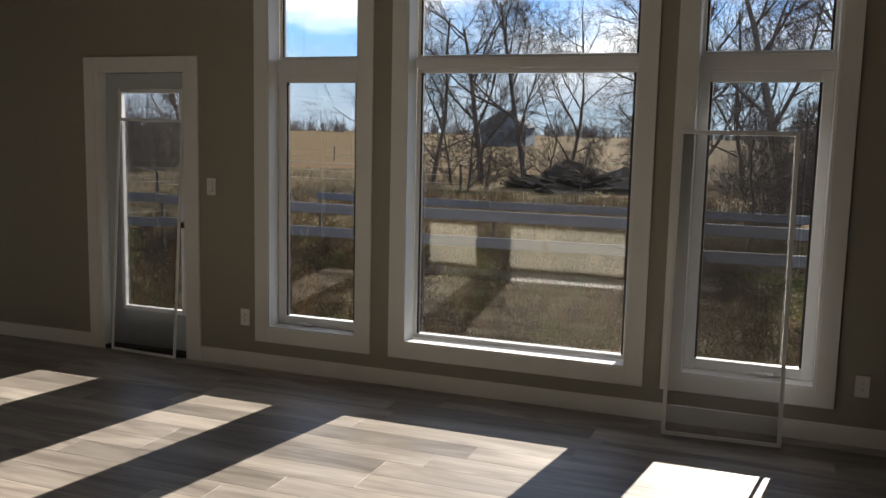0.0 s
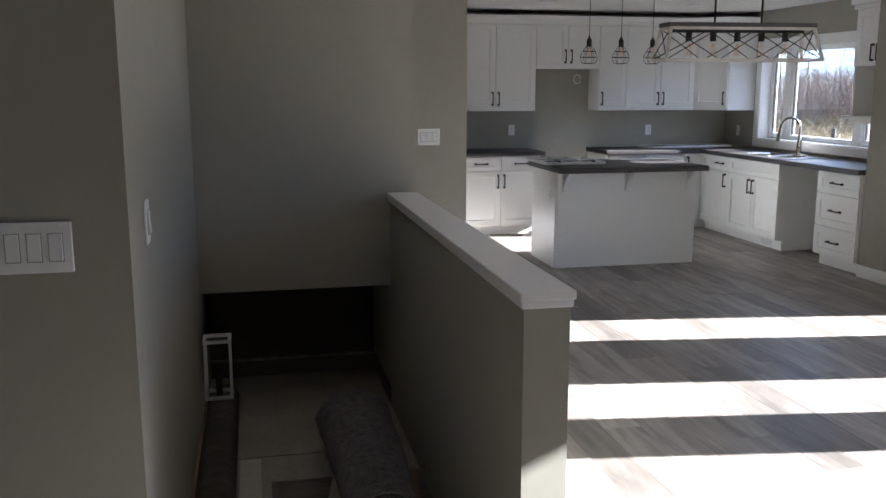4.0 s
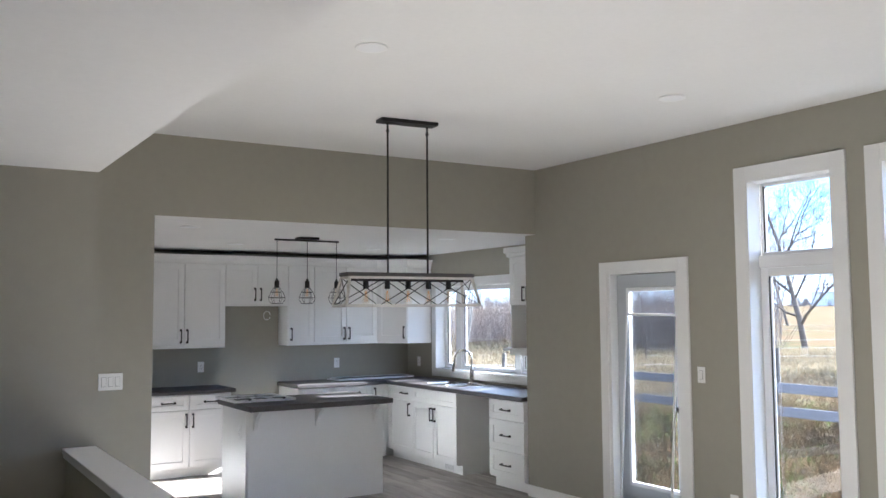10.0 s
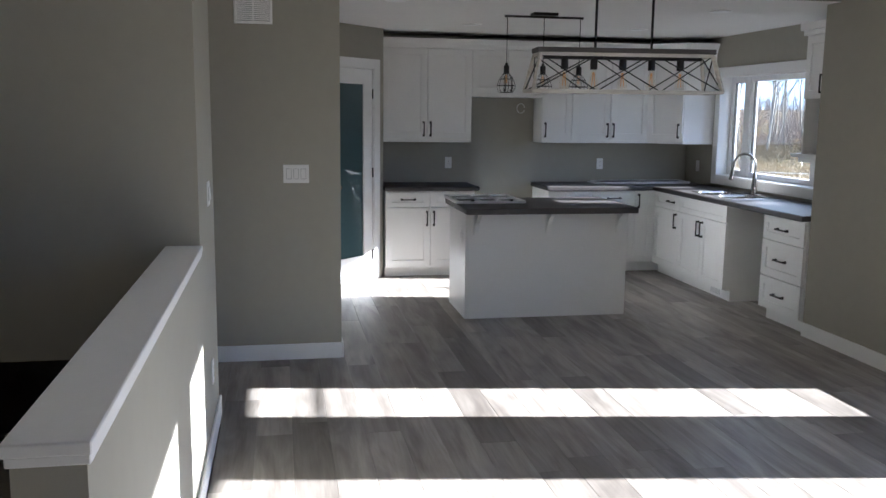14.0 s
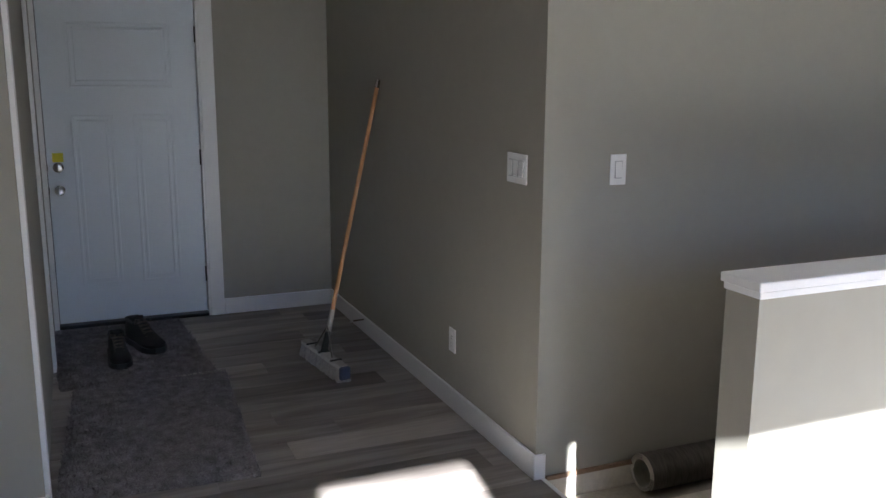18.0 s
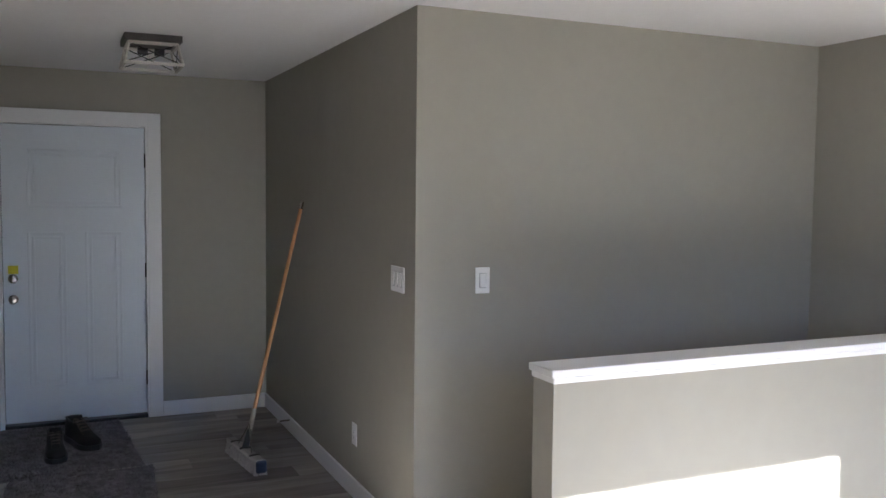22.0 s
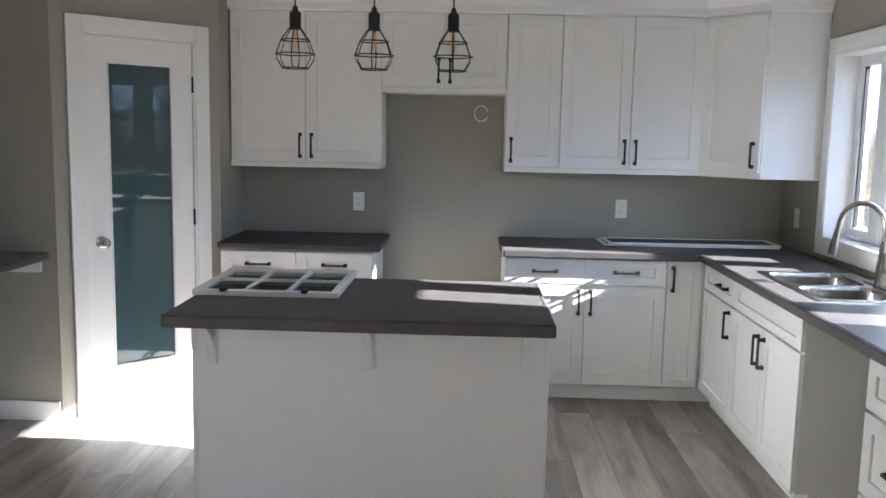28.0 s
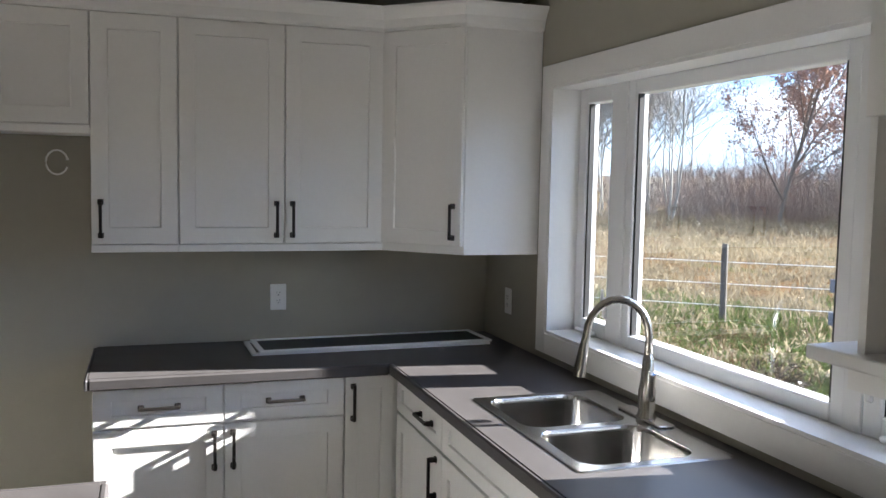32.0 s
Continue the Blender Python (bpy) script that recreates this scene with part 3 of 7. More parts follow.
def casing(name, label, u0, u1, z0, z1, width, face, sill=True, thick=0.018):
    """Flat white boards round an opening; face maps (u, out, z) to the world."""
    bm = bmesh.new()
    bs = [(u0 - width, u0, 0, thick, z0 if not sill else z0 - width, z1 + width), (u1, u1 + width, 0, thick, z0 if not sill else z0 - width, z1 + width),
          (u0, u1, 0, thick, z1, z1 + width)]
    if sill:
        bs.append((u0, u1, 0, thick, z0 - width, z0))
    for b in bs:
        box(bm, *b, bev=0.002, frame_of=face)
    return solid(name, bm, TRIM, label, kind="structure")


def lite(win, u0, u1, z0, z1, y, width=0.05, name="sash", glass=GLASS):
    """A glazed frame in the plane y."""
    bm = boxes((u0, u0 + width, y, y + 0.055, z0, z1), (u1 - width, u1, y, y + 0.055, z0, z1),
               (u0 + width, u1 - width, y, y + 0.055, z0, z0 + width), (u0 + width, u1 - width, y, y + 0.055, z1 - width, z1), bev=0.004)
    s = part(name, bm, VINYL, win)
    gb = boxes((u0 + width, u0 + width + 0.013, y + 0.01, y + 0.03, z0 + width, z1 - width), (u1 - width - 0.013, u1 - width, y + 0.01, y + 0.03, z0 + width, z1 - width))
    part("gasket", gb, SLOT, s, "dark glazing gasket")
    part("pane", boxes((u0 + width - 0.003, u1 - width + 0.003, y + 0.031, y + 0.035, z0 + width - 0.003, z1 - width + 0.003)), glass, s, "clear window glass").visible_shadow = False
    return s


def crank(win, x, y, z):
    bm = boxes((x - 0.045, x + 0.045, y - 0.035, y, z, z + 0.022), bev=0.008)
    c = part("crank_handle", bm, VINYL, win, "white folding crank handle")
    bm = boxes((x - 0.06, x + 0.01, y - 0.05, y - 0.03, z + 0.012, z + 0.028), bev=0.006)
    part("lever", bm, VINYL, c)


for i, (a, b) in enumerate(WINDOWS):
    casing("trim_window", "flat white casing round a tall window", a, b, WZ0, WZ1, 0.1, at_face(FACE_NY, (0, YW, 0)))
    w = thing(f"window_{i + 1}", ((a + b) / 2, YW + 0.1, WZ0), "tall white window with a transom light above", "window", "great room windows", "structure")
    part("jamb", boxes((a, a + 0.012, YW - 0.015, YW + 0.12, WZ0, WZ1), (b - 0.012, b, YW - 0.015, YW + 0.12, WZ0, WZ1),
                       (a + 0.012, b - 0.012, YW - 0.015, YW + 0.12, WZ1 - 0.012, WZ1), (a + 0.012, b - 0.012, YW - 0.015, YW + 0.12, WZ0, WZ0 + 0.012)), TRIM, w)
    zm = WT0 + (0.04 if i == 1 else 0.012)
    part("mullion", boxes((a + 0.012, b - 0.012, YW + 0.09, YW + 0.175, zm, WT1), bev=0.003), VINYL, w)
    if i == 1:
        lite(w, a + 0.012, b - 0.012, WZ0 + 0.012, zm, YW + 0.12, 0.028, "fixed_light")
    else:
        lite(w, a + 0.012, b - 0.012, WZ0 + 0.012, zm, YW + 0.105, 0.06, "casement")
        crank(w, (a + b) / 2 + (-0.08 if i == 0 else 0.1), YW + 0.105, WZ0 + 0.014)
    lite(w, a + 0.012, b - 0.012, WT1, WZ1 - 0.012, YW + 0.12, 0.022 if i != 1 else 0.02, "transom_light")

# kitchen window: casement, fixed light, casement
casing("trim_kitchen_window", "flat white casing round the kitchen window", KWIN[0], KWIN[1], KWIN[2], KWIN[3], 0.085, at_face(FACE_NY, (0, YK, 0)))
kw = thing("window_4", (-7.85, YK + 0.1, KWIN[2]), "wide white window above the sink", "window", kind="structure")
a, b, c, d = KWIN
part("jamb", boxes((a, a + 0.012, YK - 0.015, YK + 0.13, c, d), (b - 0.012, b, YK - 0.015, YK + 0.13, c, d),
                   (a + 0.012, b - 0.012, YK - 0.015, YK + 0.13, d - 0.012, d), (a + 0.012, b - 0.012, YK - 0.015, YK + 0.13, c, c + 0.012)), TRIM, kw)
for u0, u1, wd, nm in ((a + 0.012, -8.42, 0.06, "casement"), (-8.36, -7.25, 0.05, "fixed_light"), (-7.19, b - 0.012, 0.06, "casement")):
    lite(kw, u0, u1, c + 0.012, d - 0.012, YK + 0.11, wd, nm)
for u in (-8.42, -7.25):
    part("mullion", boxes((u, u + 0.06, YK + 0.105, YK + 0.175, c + 0.012, d - 0.012), bev=0.003), VINYL, kw)
for u in (-8.475, -7.165):
    lk = part("lock_lever", boxes((u - 0.012, u + 0.012, YK + 0.098, YK + 0.11, 1.12, 1.2), bev=0.004), VINYL, kw, "white sash lock lever")
    part("lever", boxes((u - 0.006, u + 0.006, YK + 0.086, YK + 0.099, 1.15, 1.235), bev=0.003), VINYL, lk)
crank(kw, -8.58, YK + 0.11, c + 0.014)
crank(kw, -7.03, YK + 0.11, c + 0.014)

# patio door
casing("trim_patio_door", "flat white casing round the patio door", DOOR[0], DOOR[1], 0, DOOR[3], 0.09, at_face(FACE_NY, (0, YW, 0)), sill=False)
pd = thing("door_1", (-4.65, YW + 0.08, 0), "closed blue-grey patio door with a tall glass light", "door", kind="structure")
y0 = YW + 0.06
part("jamb", boxes((-5.05, -5.015, YW - 0.012, YW + 0.18, 0, 2.02), (-4.29, -4.26, YW - 0.012, YW + 0.18, 0, 2.02), (-5.015, -4.29, YW - 0.012, YW + 0.18, 2.006, 2.02)), TRIM, pd)
part("weatherstrip", boxes((-5.02, -4.99, YW + 0.106, YW + 0.13, 0.03, 2.008), (-4.315, -4.285, YW + 0.106, YW + 0.13, 0.03, 2.008), (-4.99, -4.315, YW + 0.106, YW + 0.13, 1.98, 2.01)), SLOT, pd, "dark weatherstrip")
part("threshold", boxes((-5.015, -4.29, YW - 0.01, YW + 0.18, 0, 0.03), bev=0.004), SLOT, pd, "dark metal threshold")
slab = part("slab", boxes((-5.008, -4.885, y0, y0 + 0.045, 0.035, 2.0), (-4.355, -4.296, y0, y0 + 0.045, 0.035, 2.0), (-4.885, -4.355, y0, y0 + 0.045, 0.035, 0.31), (-4.885, -4.355, y0, y0 + 0.045, 1.868, 2.0)), DOORGREY, pd)
part("glass_frame", boxes((-4.9, -4.868, y0 - 0.008, y0 + 0.03, 0.295, 1.895), (-4.372, -4.34, y0 - 0.008, y0 + 0.03, 0.295, 1.895), (-4.868, -4.372, y0 - 0.008, y0 + 0.03, 0.295, 0.327), (-4.868, -4.372, y0 - 0.008, y0 + 0.03, 1.863, 1.895), bev=0.004), VINYL, slab)
part("pane", boxes((-4.87, -4.37, y0 + 0.02, y0 + 0.024, 0.325, 1.865)), GLASS, slab, "clear door glass").visible_shadow = False
bm = bmesh.new()
lathe(bm, (-4.325, y0 - 0.002, 0.95), [(0.0, 0.06), (0.022, 0.058), (0.027, 0.04), (0.012, 0.022), (0.012, 0.006), (0.03, 0.005), (0.03, 0)], 16, Matrix.Rotation(radians(90), 4, "X"))
part("door_knob", bm, CHROME, slab, "satin nickel knob", True)

# entry door, three moulded panels
casing("trim_entry_door", "flat white casing round the entry door", -1.075, -0.135, 0, 2.06, 0.088, Matrix.Translation((0, -3.22, 0)), sill=False)
ed = thing("door_2", (-0.605, -3.26, 0), "closed pale blue three-panel entry door", "door", kind="structure")
part("jamb", boxes((-1.075, -1.062, -3.36, -3.21, 0, 2.06), (-0.148, -0.135, -3.36, -3.21, 0, 2.06), (-1.062, -0.148, -3.36, -3.21, 2.05, 2.06)), TRIM, ed)
part("weatherstrip", boxes((-1.065, -1.03, -3.325, -3.301, 0.02, 2.052), (-0.18, -0.146, -3.325, -3.301, 0.02, 2.052), (-1.03, -0.18, -3.325, -3.301, 2.02, 2.052)), SLOT, ed, "dark weatherstrip")
part("threshold", boxes((-1.062, -0.148, -3.36, -3.205, 0, 0.022), bev=0.004), SLOT, ed, "dark metal threshold")
slab = part("slab", boxes((-1.058, -0.152, -3.30, -3.255, 0.026, 2.046), bev=0.003), DOORIN, ed)
for u0, u1, z0, z1 in ((-0.905, -0.305, 1.49, 1.88), (-0.905, -0.665, 0.26, 1.325), (-0.545, -0.305, 0.26, 1.325)):
    bm = bmesh.new()
    for k, (d0, d1) in enumerate(((0.0, 0.012), (0.03, 0.034))):
        for b in ((u0 + d0, u0 + d0 + 0.016, z0 + d0, z1 - d0), (u1 - d0 - 0.016, u1 - d0, z0 + d0, z1 - d0), (u0 + d0 + 0.016, u1 - d0 - 0.016, z0 + d0, z0 + d0 + 0.016), (u0 + d0 + 0.016, u1 - d0 - 0.016, z1 - d0 - 0.016, z1 - d0)):
            box(bm, b[0], b[1], -3.256, -3.251 + 0.002 * k, b[2], b[3], bev=0.002)
    part("panel_moulding", bm, DOORIN, slab)
for z, nm in ((1.012, "deadbolt"), (0.872, "door_knob")):
    bm = bmesh.new()
    prof = [(0.031, 0), (0.031, 0.008), (0.02, 0.014), (0.02, 0.022), (0.0, 0.024)] if nm == "deadbolt" else [(0.031, 0), (0.031, 0.006), (0.013, 0.012), (0.012, 0.03), (0.026, 0.045), (0.027, 0.06), (0.018, 0.07), (0.0, 0.071)]
    lathe(bm, (-0.213, -3.255, z), prof, 18, Matrix.Rotation(radians(-90), 4, "X"))
    part(nm, bm, CHROME, slab, "satin nickel " + nm.replace("_", " "), True)
part("latch_plate", boxes((-0.156, -0.15, -3.258, -3.252, 0.99, 1.03), (-0.156, -0.15, -3.258, -3.252, 0.85, 0.89)), CHROME, slab)
for z in (0.28, 1.05, 1.82):
    bm = bmesh.new()
    rod(bm, (-1.062, -3.249, z - 0.05), (-1.062, -3.249, z + 0.05), 0.008, sides=8)
    part("hinge", bm, BRONZE, ed, "dark nickel hinge", True)
solid("sticker", boxes((-0.246, -0.184, -3.2535, -3.252, 1.045, 1.1)), YELLOW, "small yellow paper sticker above the deadbolt", "sticker")
# closet casing at the left entry wall, and hall doorway
structure("trim_closet", "white casing of a closet opening beside the entry", TRIM, (-0.138, -0.12, -0.76, -0.67, 0, 2.13), (-0.138, -0.12, -2.45, -2.36, 0, 2.13), (-0.138, -0.12, -2.36, -0.76, 2.04, 2.13), bev=0.002)
structure("trim_hall_door", "white casing round a dark hall doorway", TRIM, (XD, XD + 0.018, -0.02, 0.072, 0, 2.13), (XD, XD + 0.018, -0.912, -0.82, 0, 2.13), (XD, XD + 0.018, -0.82, -0.02, 2.05, 2.13),
          (XD - 0.14, XD + 0.01, -0.035, -0.02, 0, 2.05), bev=0.002)

# pantry door on the diagonal
cs = bmesh.new()
OUT = DIAG @ Matrix.Diagonal((1, -1, 1, 1))
for b in ((0.075, 0.16, 0, 0.018, 0, 2.125), (0.79, 0.875, 0, 0.018, 0, 2.125), (0.16, 0.79, 0, 0.018, 2.04, 2.125), (0.16, 0.172, -0.1, 0.012, 0, 2.04), (0.778, 0.79, -0.1, 0.012, 0, 2.04), (0.172, 0.778, -0.1, 0.012, 2.03, 2.04)):
    box(cs, *b, bev=0.002, frame_of=OUT)
solid("trim_pantry_door", cs, TRIM, "flat white casing round the pantry door", kind="structure")
pn = thing("door_3", DIAG @ Vector((0.475, 0.03, 0)), "white pantry door with a tall frosted glass panel", "door", kind="structure")
bm = bmesh.new()
for b in ((0.174, 0.29, -0.04, -0.005, 0.012, 2.027), (0.66, 0.776, -0.04, -0.005, 0.012, 2.027), (0.29, 0.66, -0.04, -0.005, 0.012, 0.24), (0.29, 0.66, -0.04, -0.005, 1.9, 2.027)):
    box(bm, *b, frame_of=OUT)
slab = part("slab", bm, TRIM, pn)
bm = bmesh.new()
box(bm, 0.288, 0.662, -0.028, -0.018, 0.238, 1.902, frame_of=OUT)
part("frosted_pane", bm, FROST, slab, "dark teal frosted glass")
bm = bmesh.new()
for b in ((0.29, 0.302, -0.018, -0.004, 0.24, 1.9), (0.648, 0.66, -0.018, -0.004, 0.24, 1.9), (0.302, 0.648, -0.018, -0.004, 0.24, 0.252), (0.302, 0.648, -0.018, -0.004, 1.888, 1.9)):
    box(bm, *b, bev=0.003, frame_of=OUT)
part("glass_stop", bm, TRIM, slab)
bm = bmesh.new()
lathe(bm, OUT @ Vector((0.235, -0.005, 0.94)), [(0.031, 0), (0.031, 0.006), (0.013, 0.012), (0.012, 0.03), (0.026, 0.045), (0.027, 0.06), (0.018, 0.07), (0.0, 0.071)], 18,
      DIAG.to_3x3().to_4x4() @ Matrix.Rotation(radians(90), 4, "X"))
part("door_knob", bm, CHROME, slab, "satin nickel knob", True)
for z in (0.25, 1.05, 1.8):
    bm = bmesh.new()
    rod(bm, OUT @ Vector((0.778, 0.004, z - 0.045)), OUT @ Vector((0.778, 0.004, z + 0.045)), 0.008, sides=8)
    part("hinge", bm, BRONZE, pn, "dark nickel hinge", True)


# ---- kitchen cabinets ----
def handle(parent, u, z, length, face, upright):
    """Square dark-bronze bar pull with two flared feet."""
    bm = bmesh.new()
    h = length / 2
    for s in (-1, 1):
        p = (u, z + s * h) if upright else (u + s * h, z)
        box(bm, p[0] - 0.008, p[0] + 0.008, 0, 0.026, p[1] - 0.008, p[1] + 0.008, bev=0.002, frame_of=face)
        box(bm, p[0] - 0.011, p[0] + 0.011, 0, 0.006, p[1] - 0.011, p[1] + 0.011, bev=0.002, frame_of=face)
    if upright:
        box(bm, u - 0.006, u + 0.006, 0.024, 0.034, z - h - 0.008, z + h + 0.008, bev=0.002, frame_of=face)
    else:
        box(bm, u - h - 0.008, u + h + 0.008, 0.024, 0.034, z - 0.006, z + 0.006, bev=0.002, frame_of=face)
    return part("handle", bm, BRONZE, parent, "dark bronze bar pull")


def front(cab, name, u0, u1, z0, z1, face, stile=0.062, pull=None, mat=CAB):
    """A shaker front: four raised rails and a recessed panel. pull: (u, z, length, upright)."""
    g = 0.003
    u0, u1, z0, z1 = u0 + g, u1 - g, z0 + g, z1 - g
    st = min(stile, (z1 - z0) * 0.3)
    bm = bmesh.new()
    rings = [[bm.verts.new(face @ Vector((u, o, z))) for u, z in ((u0 + s, z0 + t), (u1 - s, z0 + t), (u1 - s, z1 - t), (u0 + s, z1 - t))]
             for o, s, t in ((0, 0, 0), (0.0185, 0, 0), (0.02, 0.0015, 0.0015), (0.02, stile, st), (0.0185, stile + 0.001, st + 0.001), (0.0105, stile + 0.002, st + 0.002))]
    for p, q in zip(rings, rings[1:]):
        for i in range(4):
            bm.faces.new((p[i], p[(i + 1) % 4], q[(i + 1) % 4], q[i]))
    bm.faces.new(rings[0]), bm.faces.new(rings[-1])
    f = part(name, bm, mat, cab)
    if pull:
        handle_face = face @ Matrix.Translation((0, 0.02, 0))
        handle(f, pull[0], pull[1], pull[2], handle_face, pull[3])
    return f


def cabinet(name, base, label, bodies, group="", category="cabinet"):
    c = thing(name, base, label, category, group)
    part("body", boxes(*bodies), CAB, c)
    return c


ZC = 0.865     # underside of counters
FB = at_face(FACE_X, (-8.885, 0, 0))       # fronts on the back run
FS = at_face(FACE_NY, (0, 5.015, 0))       # fronts on the sink run
FU = at_face(FACE_X, (-9.16, 0, 0))        # wall cabinets on the back run
# left base unit on the back wall
c = cabinet("base_cabinet", (-9.15, 2.63, 0), "white shaker base cabinet with two drawers and two doors", [(XB + 0.004, -8.885, 2.18, 3.075, 0.1, ZC), (XB + 0.004, -8.95, 2.18, 3.075, 0, 0.1)], "kitchen base cabinets")
for u0, u1, s in ((2.18, 2.627, 1), (2.627, 3.075, -1)):
    front(c, "drawer", u0, u1, 0.705, 0.855, FB, pull=((u0 + u1) / 2, 0.78, 0.13, False))
    front(c, "door", u0, u1, 0.105, 0.70, FB, pull=(2.627 - s * 0.035, 0.59, 0.13, True))
# right base unit
c = cabinet("base_cabinet", (-9.15, 4.31, 0), "white shaker base cabinet with two drawers and two doors", [(XB + 0.004, -8.885, 3.845, 4.78, 0.1, ZC), (XB + 0.004, -8.95, 3.845, 4.78, 0, 0.1)], "kitchen base cabinets")
for u0, u1, s in ((3.845, 4.312, 1), (4.312, 4.78, -1)):
    front(c, "drawer", u0, u1, 0.705, 0.855, FB, pull=((u0 + u1) / 2, 0.78, 0.13, False))
    front(c, "door", u0, u1, 0.105, 0.70, FB, pull=(4.312 - s * 0.035, 0.6, 0.13, True))
c = cabinet("corner_base_cabinet", (-9.15, 5.2, 0), "white shaker corner base cabinet", [(XB + 0.004, -8.885, 4.78, YK - 0.004, 0.1, ZC), (XB + 0.004, -8.95, 4.78, YK - 0.004, 0, 0.1)], "kitchen base cabinets")
front(c, "door", 4.78, 4.985, 0.105, 0.855, FB, stile=0.05, pull=(4.815, 0.75, 0.13, True))
c = cabinet("base_cabinet", (-8.6, 5.3, 0), "narrow white shaker base cabinet with drawer and door", [(-8.885, -8.29, 5.015, YK - 0.004, 0.1, ZC), (-8.885, -8.29, 5.075, YK - 0.004, 0, 0.1)], "kitchen base cabinets")
front(c, "drawer", -8.86, -8.29, 0.705, 0.855, FS, pull=(-8.46, 0.78, 0.13, False))
front(c, "door", -8.86, -8.29, 0.105, 0.70, FS, pull=(-8.345, 0.6, 0.13, True))
c = cabinet("sink_cabinet", (-7.82, 5.3, 0), "white shaker sink cabinet with two doors", [(-8.29, -7.387, 5.015, 5.035, 0.1, ZC)], "kitchen base cabinets")
for nm, b in (("side_panel", (-8.29, -8.27, 5.035, YK - 0.004, 0.1, ZC)), ("end_panel", (-7.385, -7.365, 5.012, YK - 0.004, 0.1, ZC)), ("panel_foot", (-7.385, -7.365, 5.07, YK - 0.004, 0.0, 0.1)), ("floor_panel", (-8.27, -7.385, 5.035, YK - 0.004, 0.1, 0.12)), ("toe_kick", (-8.29, -7.385, 5.075, 5.09, 0, 0.1))):
    part(nm, boxes(b), CAB, c)
front(c, "false_front", -8.29, -7.365, 0.705, 0.855, FS)
front(c, "door", -8.29, -7.828, 0.105, 0.70, FS, pull=(-7.865, 0.59, 0.13, True))
front(c, "door", -7.828, -7.365, 0.105, 0.70, FS, pull=(-7.792, 0.59, 0.13, True))
reg = thing("toe_kick_vent", (-7.62, 5.075, 0.02), "small white register in the toe kick", "vent")
part("frame", boxes((-7.72, -7.52, 5.069, 5.075, 0.015, 0.085), bev=0.002), PLATE, reg)
part("slots", boxes(*[(-7.705 + i * 0.026, -7.69 + i * 0.026, 5.066, 5.07, 0.025, 0.075) for i in range(7)]), GREYPANEL, reg)
c = cabinet("drawer_cabinet", (-6.465, 5.3, 0), "white shaker drawer cabinet with three drawers", [(-6.77, -6.195, 5.015, YK - 0.004, 0.1, ZC), (-6.77, -6.195, 5.075, YK - 0.004, 0, 0.1)], "kitchen base cabinets")
for z0, z1 in ((0.665, 0.855), (0.37, 0.66), (0.105, 0.365)):
    front(c, "drawer", -6.77, -6.2, z0, z1, FS, stile=0.06, pull=(-6.485, (z0 + z1) / 2, 0.13, False))

# counters with rounded front edge
ct = solid("countertop", boxes((XB + 0.002, -8.84, 2.168, 3.12, ZC, 0.905), bev=0.008), COUNTER, "dark grey laminate countertop beside the pantry", "countertop")
ct = thing("countertop", (-8.2, 5.3, ZC), "dark grey laminate L-shaped countertop with the sink", "countertop")
bm = bmesh.new()
gx, gy = (XB + 0.002, -8.84, -8.2, -7.47, -6.177), (3.835, 4.97, 5.10, 5.475, YK - 0.002)
full = {(0, 0), *[(i, j) for i in range(4) for j in (1, 2, 3)]} - {(2, 2)}
cv = {(i, j, k): bm.verts.new((gx[i], gy[j], z)) for i in range(5) for j in range(5) for k, z in enumerate((ZC, 0.905)) if any((i - a, j - b) in full for a in (0, 1) for b in (0, 1))}
for i, j in full:
    bm.faces.new([cv[i + a, j + b, 1] for a, b in ((0, 0), (1, 0), (1, 1), (0, 1))])
    bm.faces.new([cv[i + a, j + b, 0] for a, b in ((0, 1), (1, 1), (1, 0), (0, 0))])
    for di, dj, p, q in ((-1, 0, (0, 0), (0, 1)), (1, 0, (1, 1), (1, 0)), (0, -1, (1, 0), (0, 0)), (0, 1, (0, 1), (1, 1))):
        if (i + di, j + dj) not in full:
            bm.faces.new([cv[i + p[0], j + p[1], 0], cv[i + q[0], j + q[1], 0], cv[i + q[0], j + q[1], 1], cv[i + p[0], j + p[1], 1]])
part("slab", bm, COUNTER, ct)
for b in ((-8.84, -8.822, 3.835, 4.952, ZC - 0.004, 0.9045), (-8.84, -6.177, 4.952, 4.97, ZC - 0.004, 0.9045), (XB + 0.01, -8.822, 3.821, 3.835, ZC - 0.004, 0.9045)):
    part("front_edge", boxes(b, bev=0.006), COUNTER, ct)

# sink with two bowls
sk = thing("sink", (-7.83, 5.3, 0.905), "stainless steel double-bowl sink set in the counter", "sink")
SX0, SX1, SXM, SY0, SY1 = -8.22, -7.45, -7.82, 5.08, 5.55


def rounded(u0, u1, v0, v1, r, z, bm, steps=6):
    """A ring of vertices round a rectangle with rounded corners, corner by corner."""
    out = []
    for k, (cx, cy) in enumerate(((u1 - r, v1 - r), (u0 + r, v1 - r), (u0 + r, v0 + r), (u1 - r, v0 + r))):
        for i in range(steps + 1):
            a = math.pi / 2 * (k + i / steps)
            out.append(bm.verts.new((cx + r * math.cos(a), cy + r * math.sin(a), z)))
    return out


def band(bm, p, q):
    for i in range(len(p)):
        j = (i + 1) % len(p)
        bm.faces.new((p[i], p[j], q[j], q[i]))


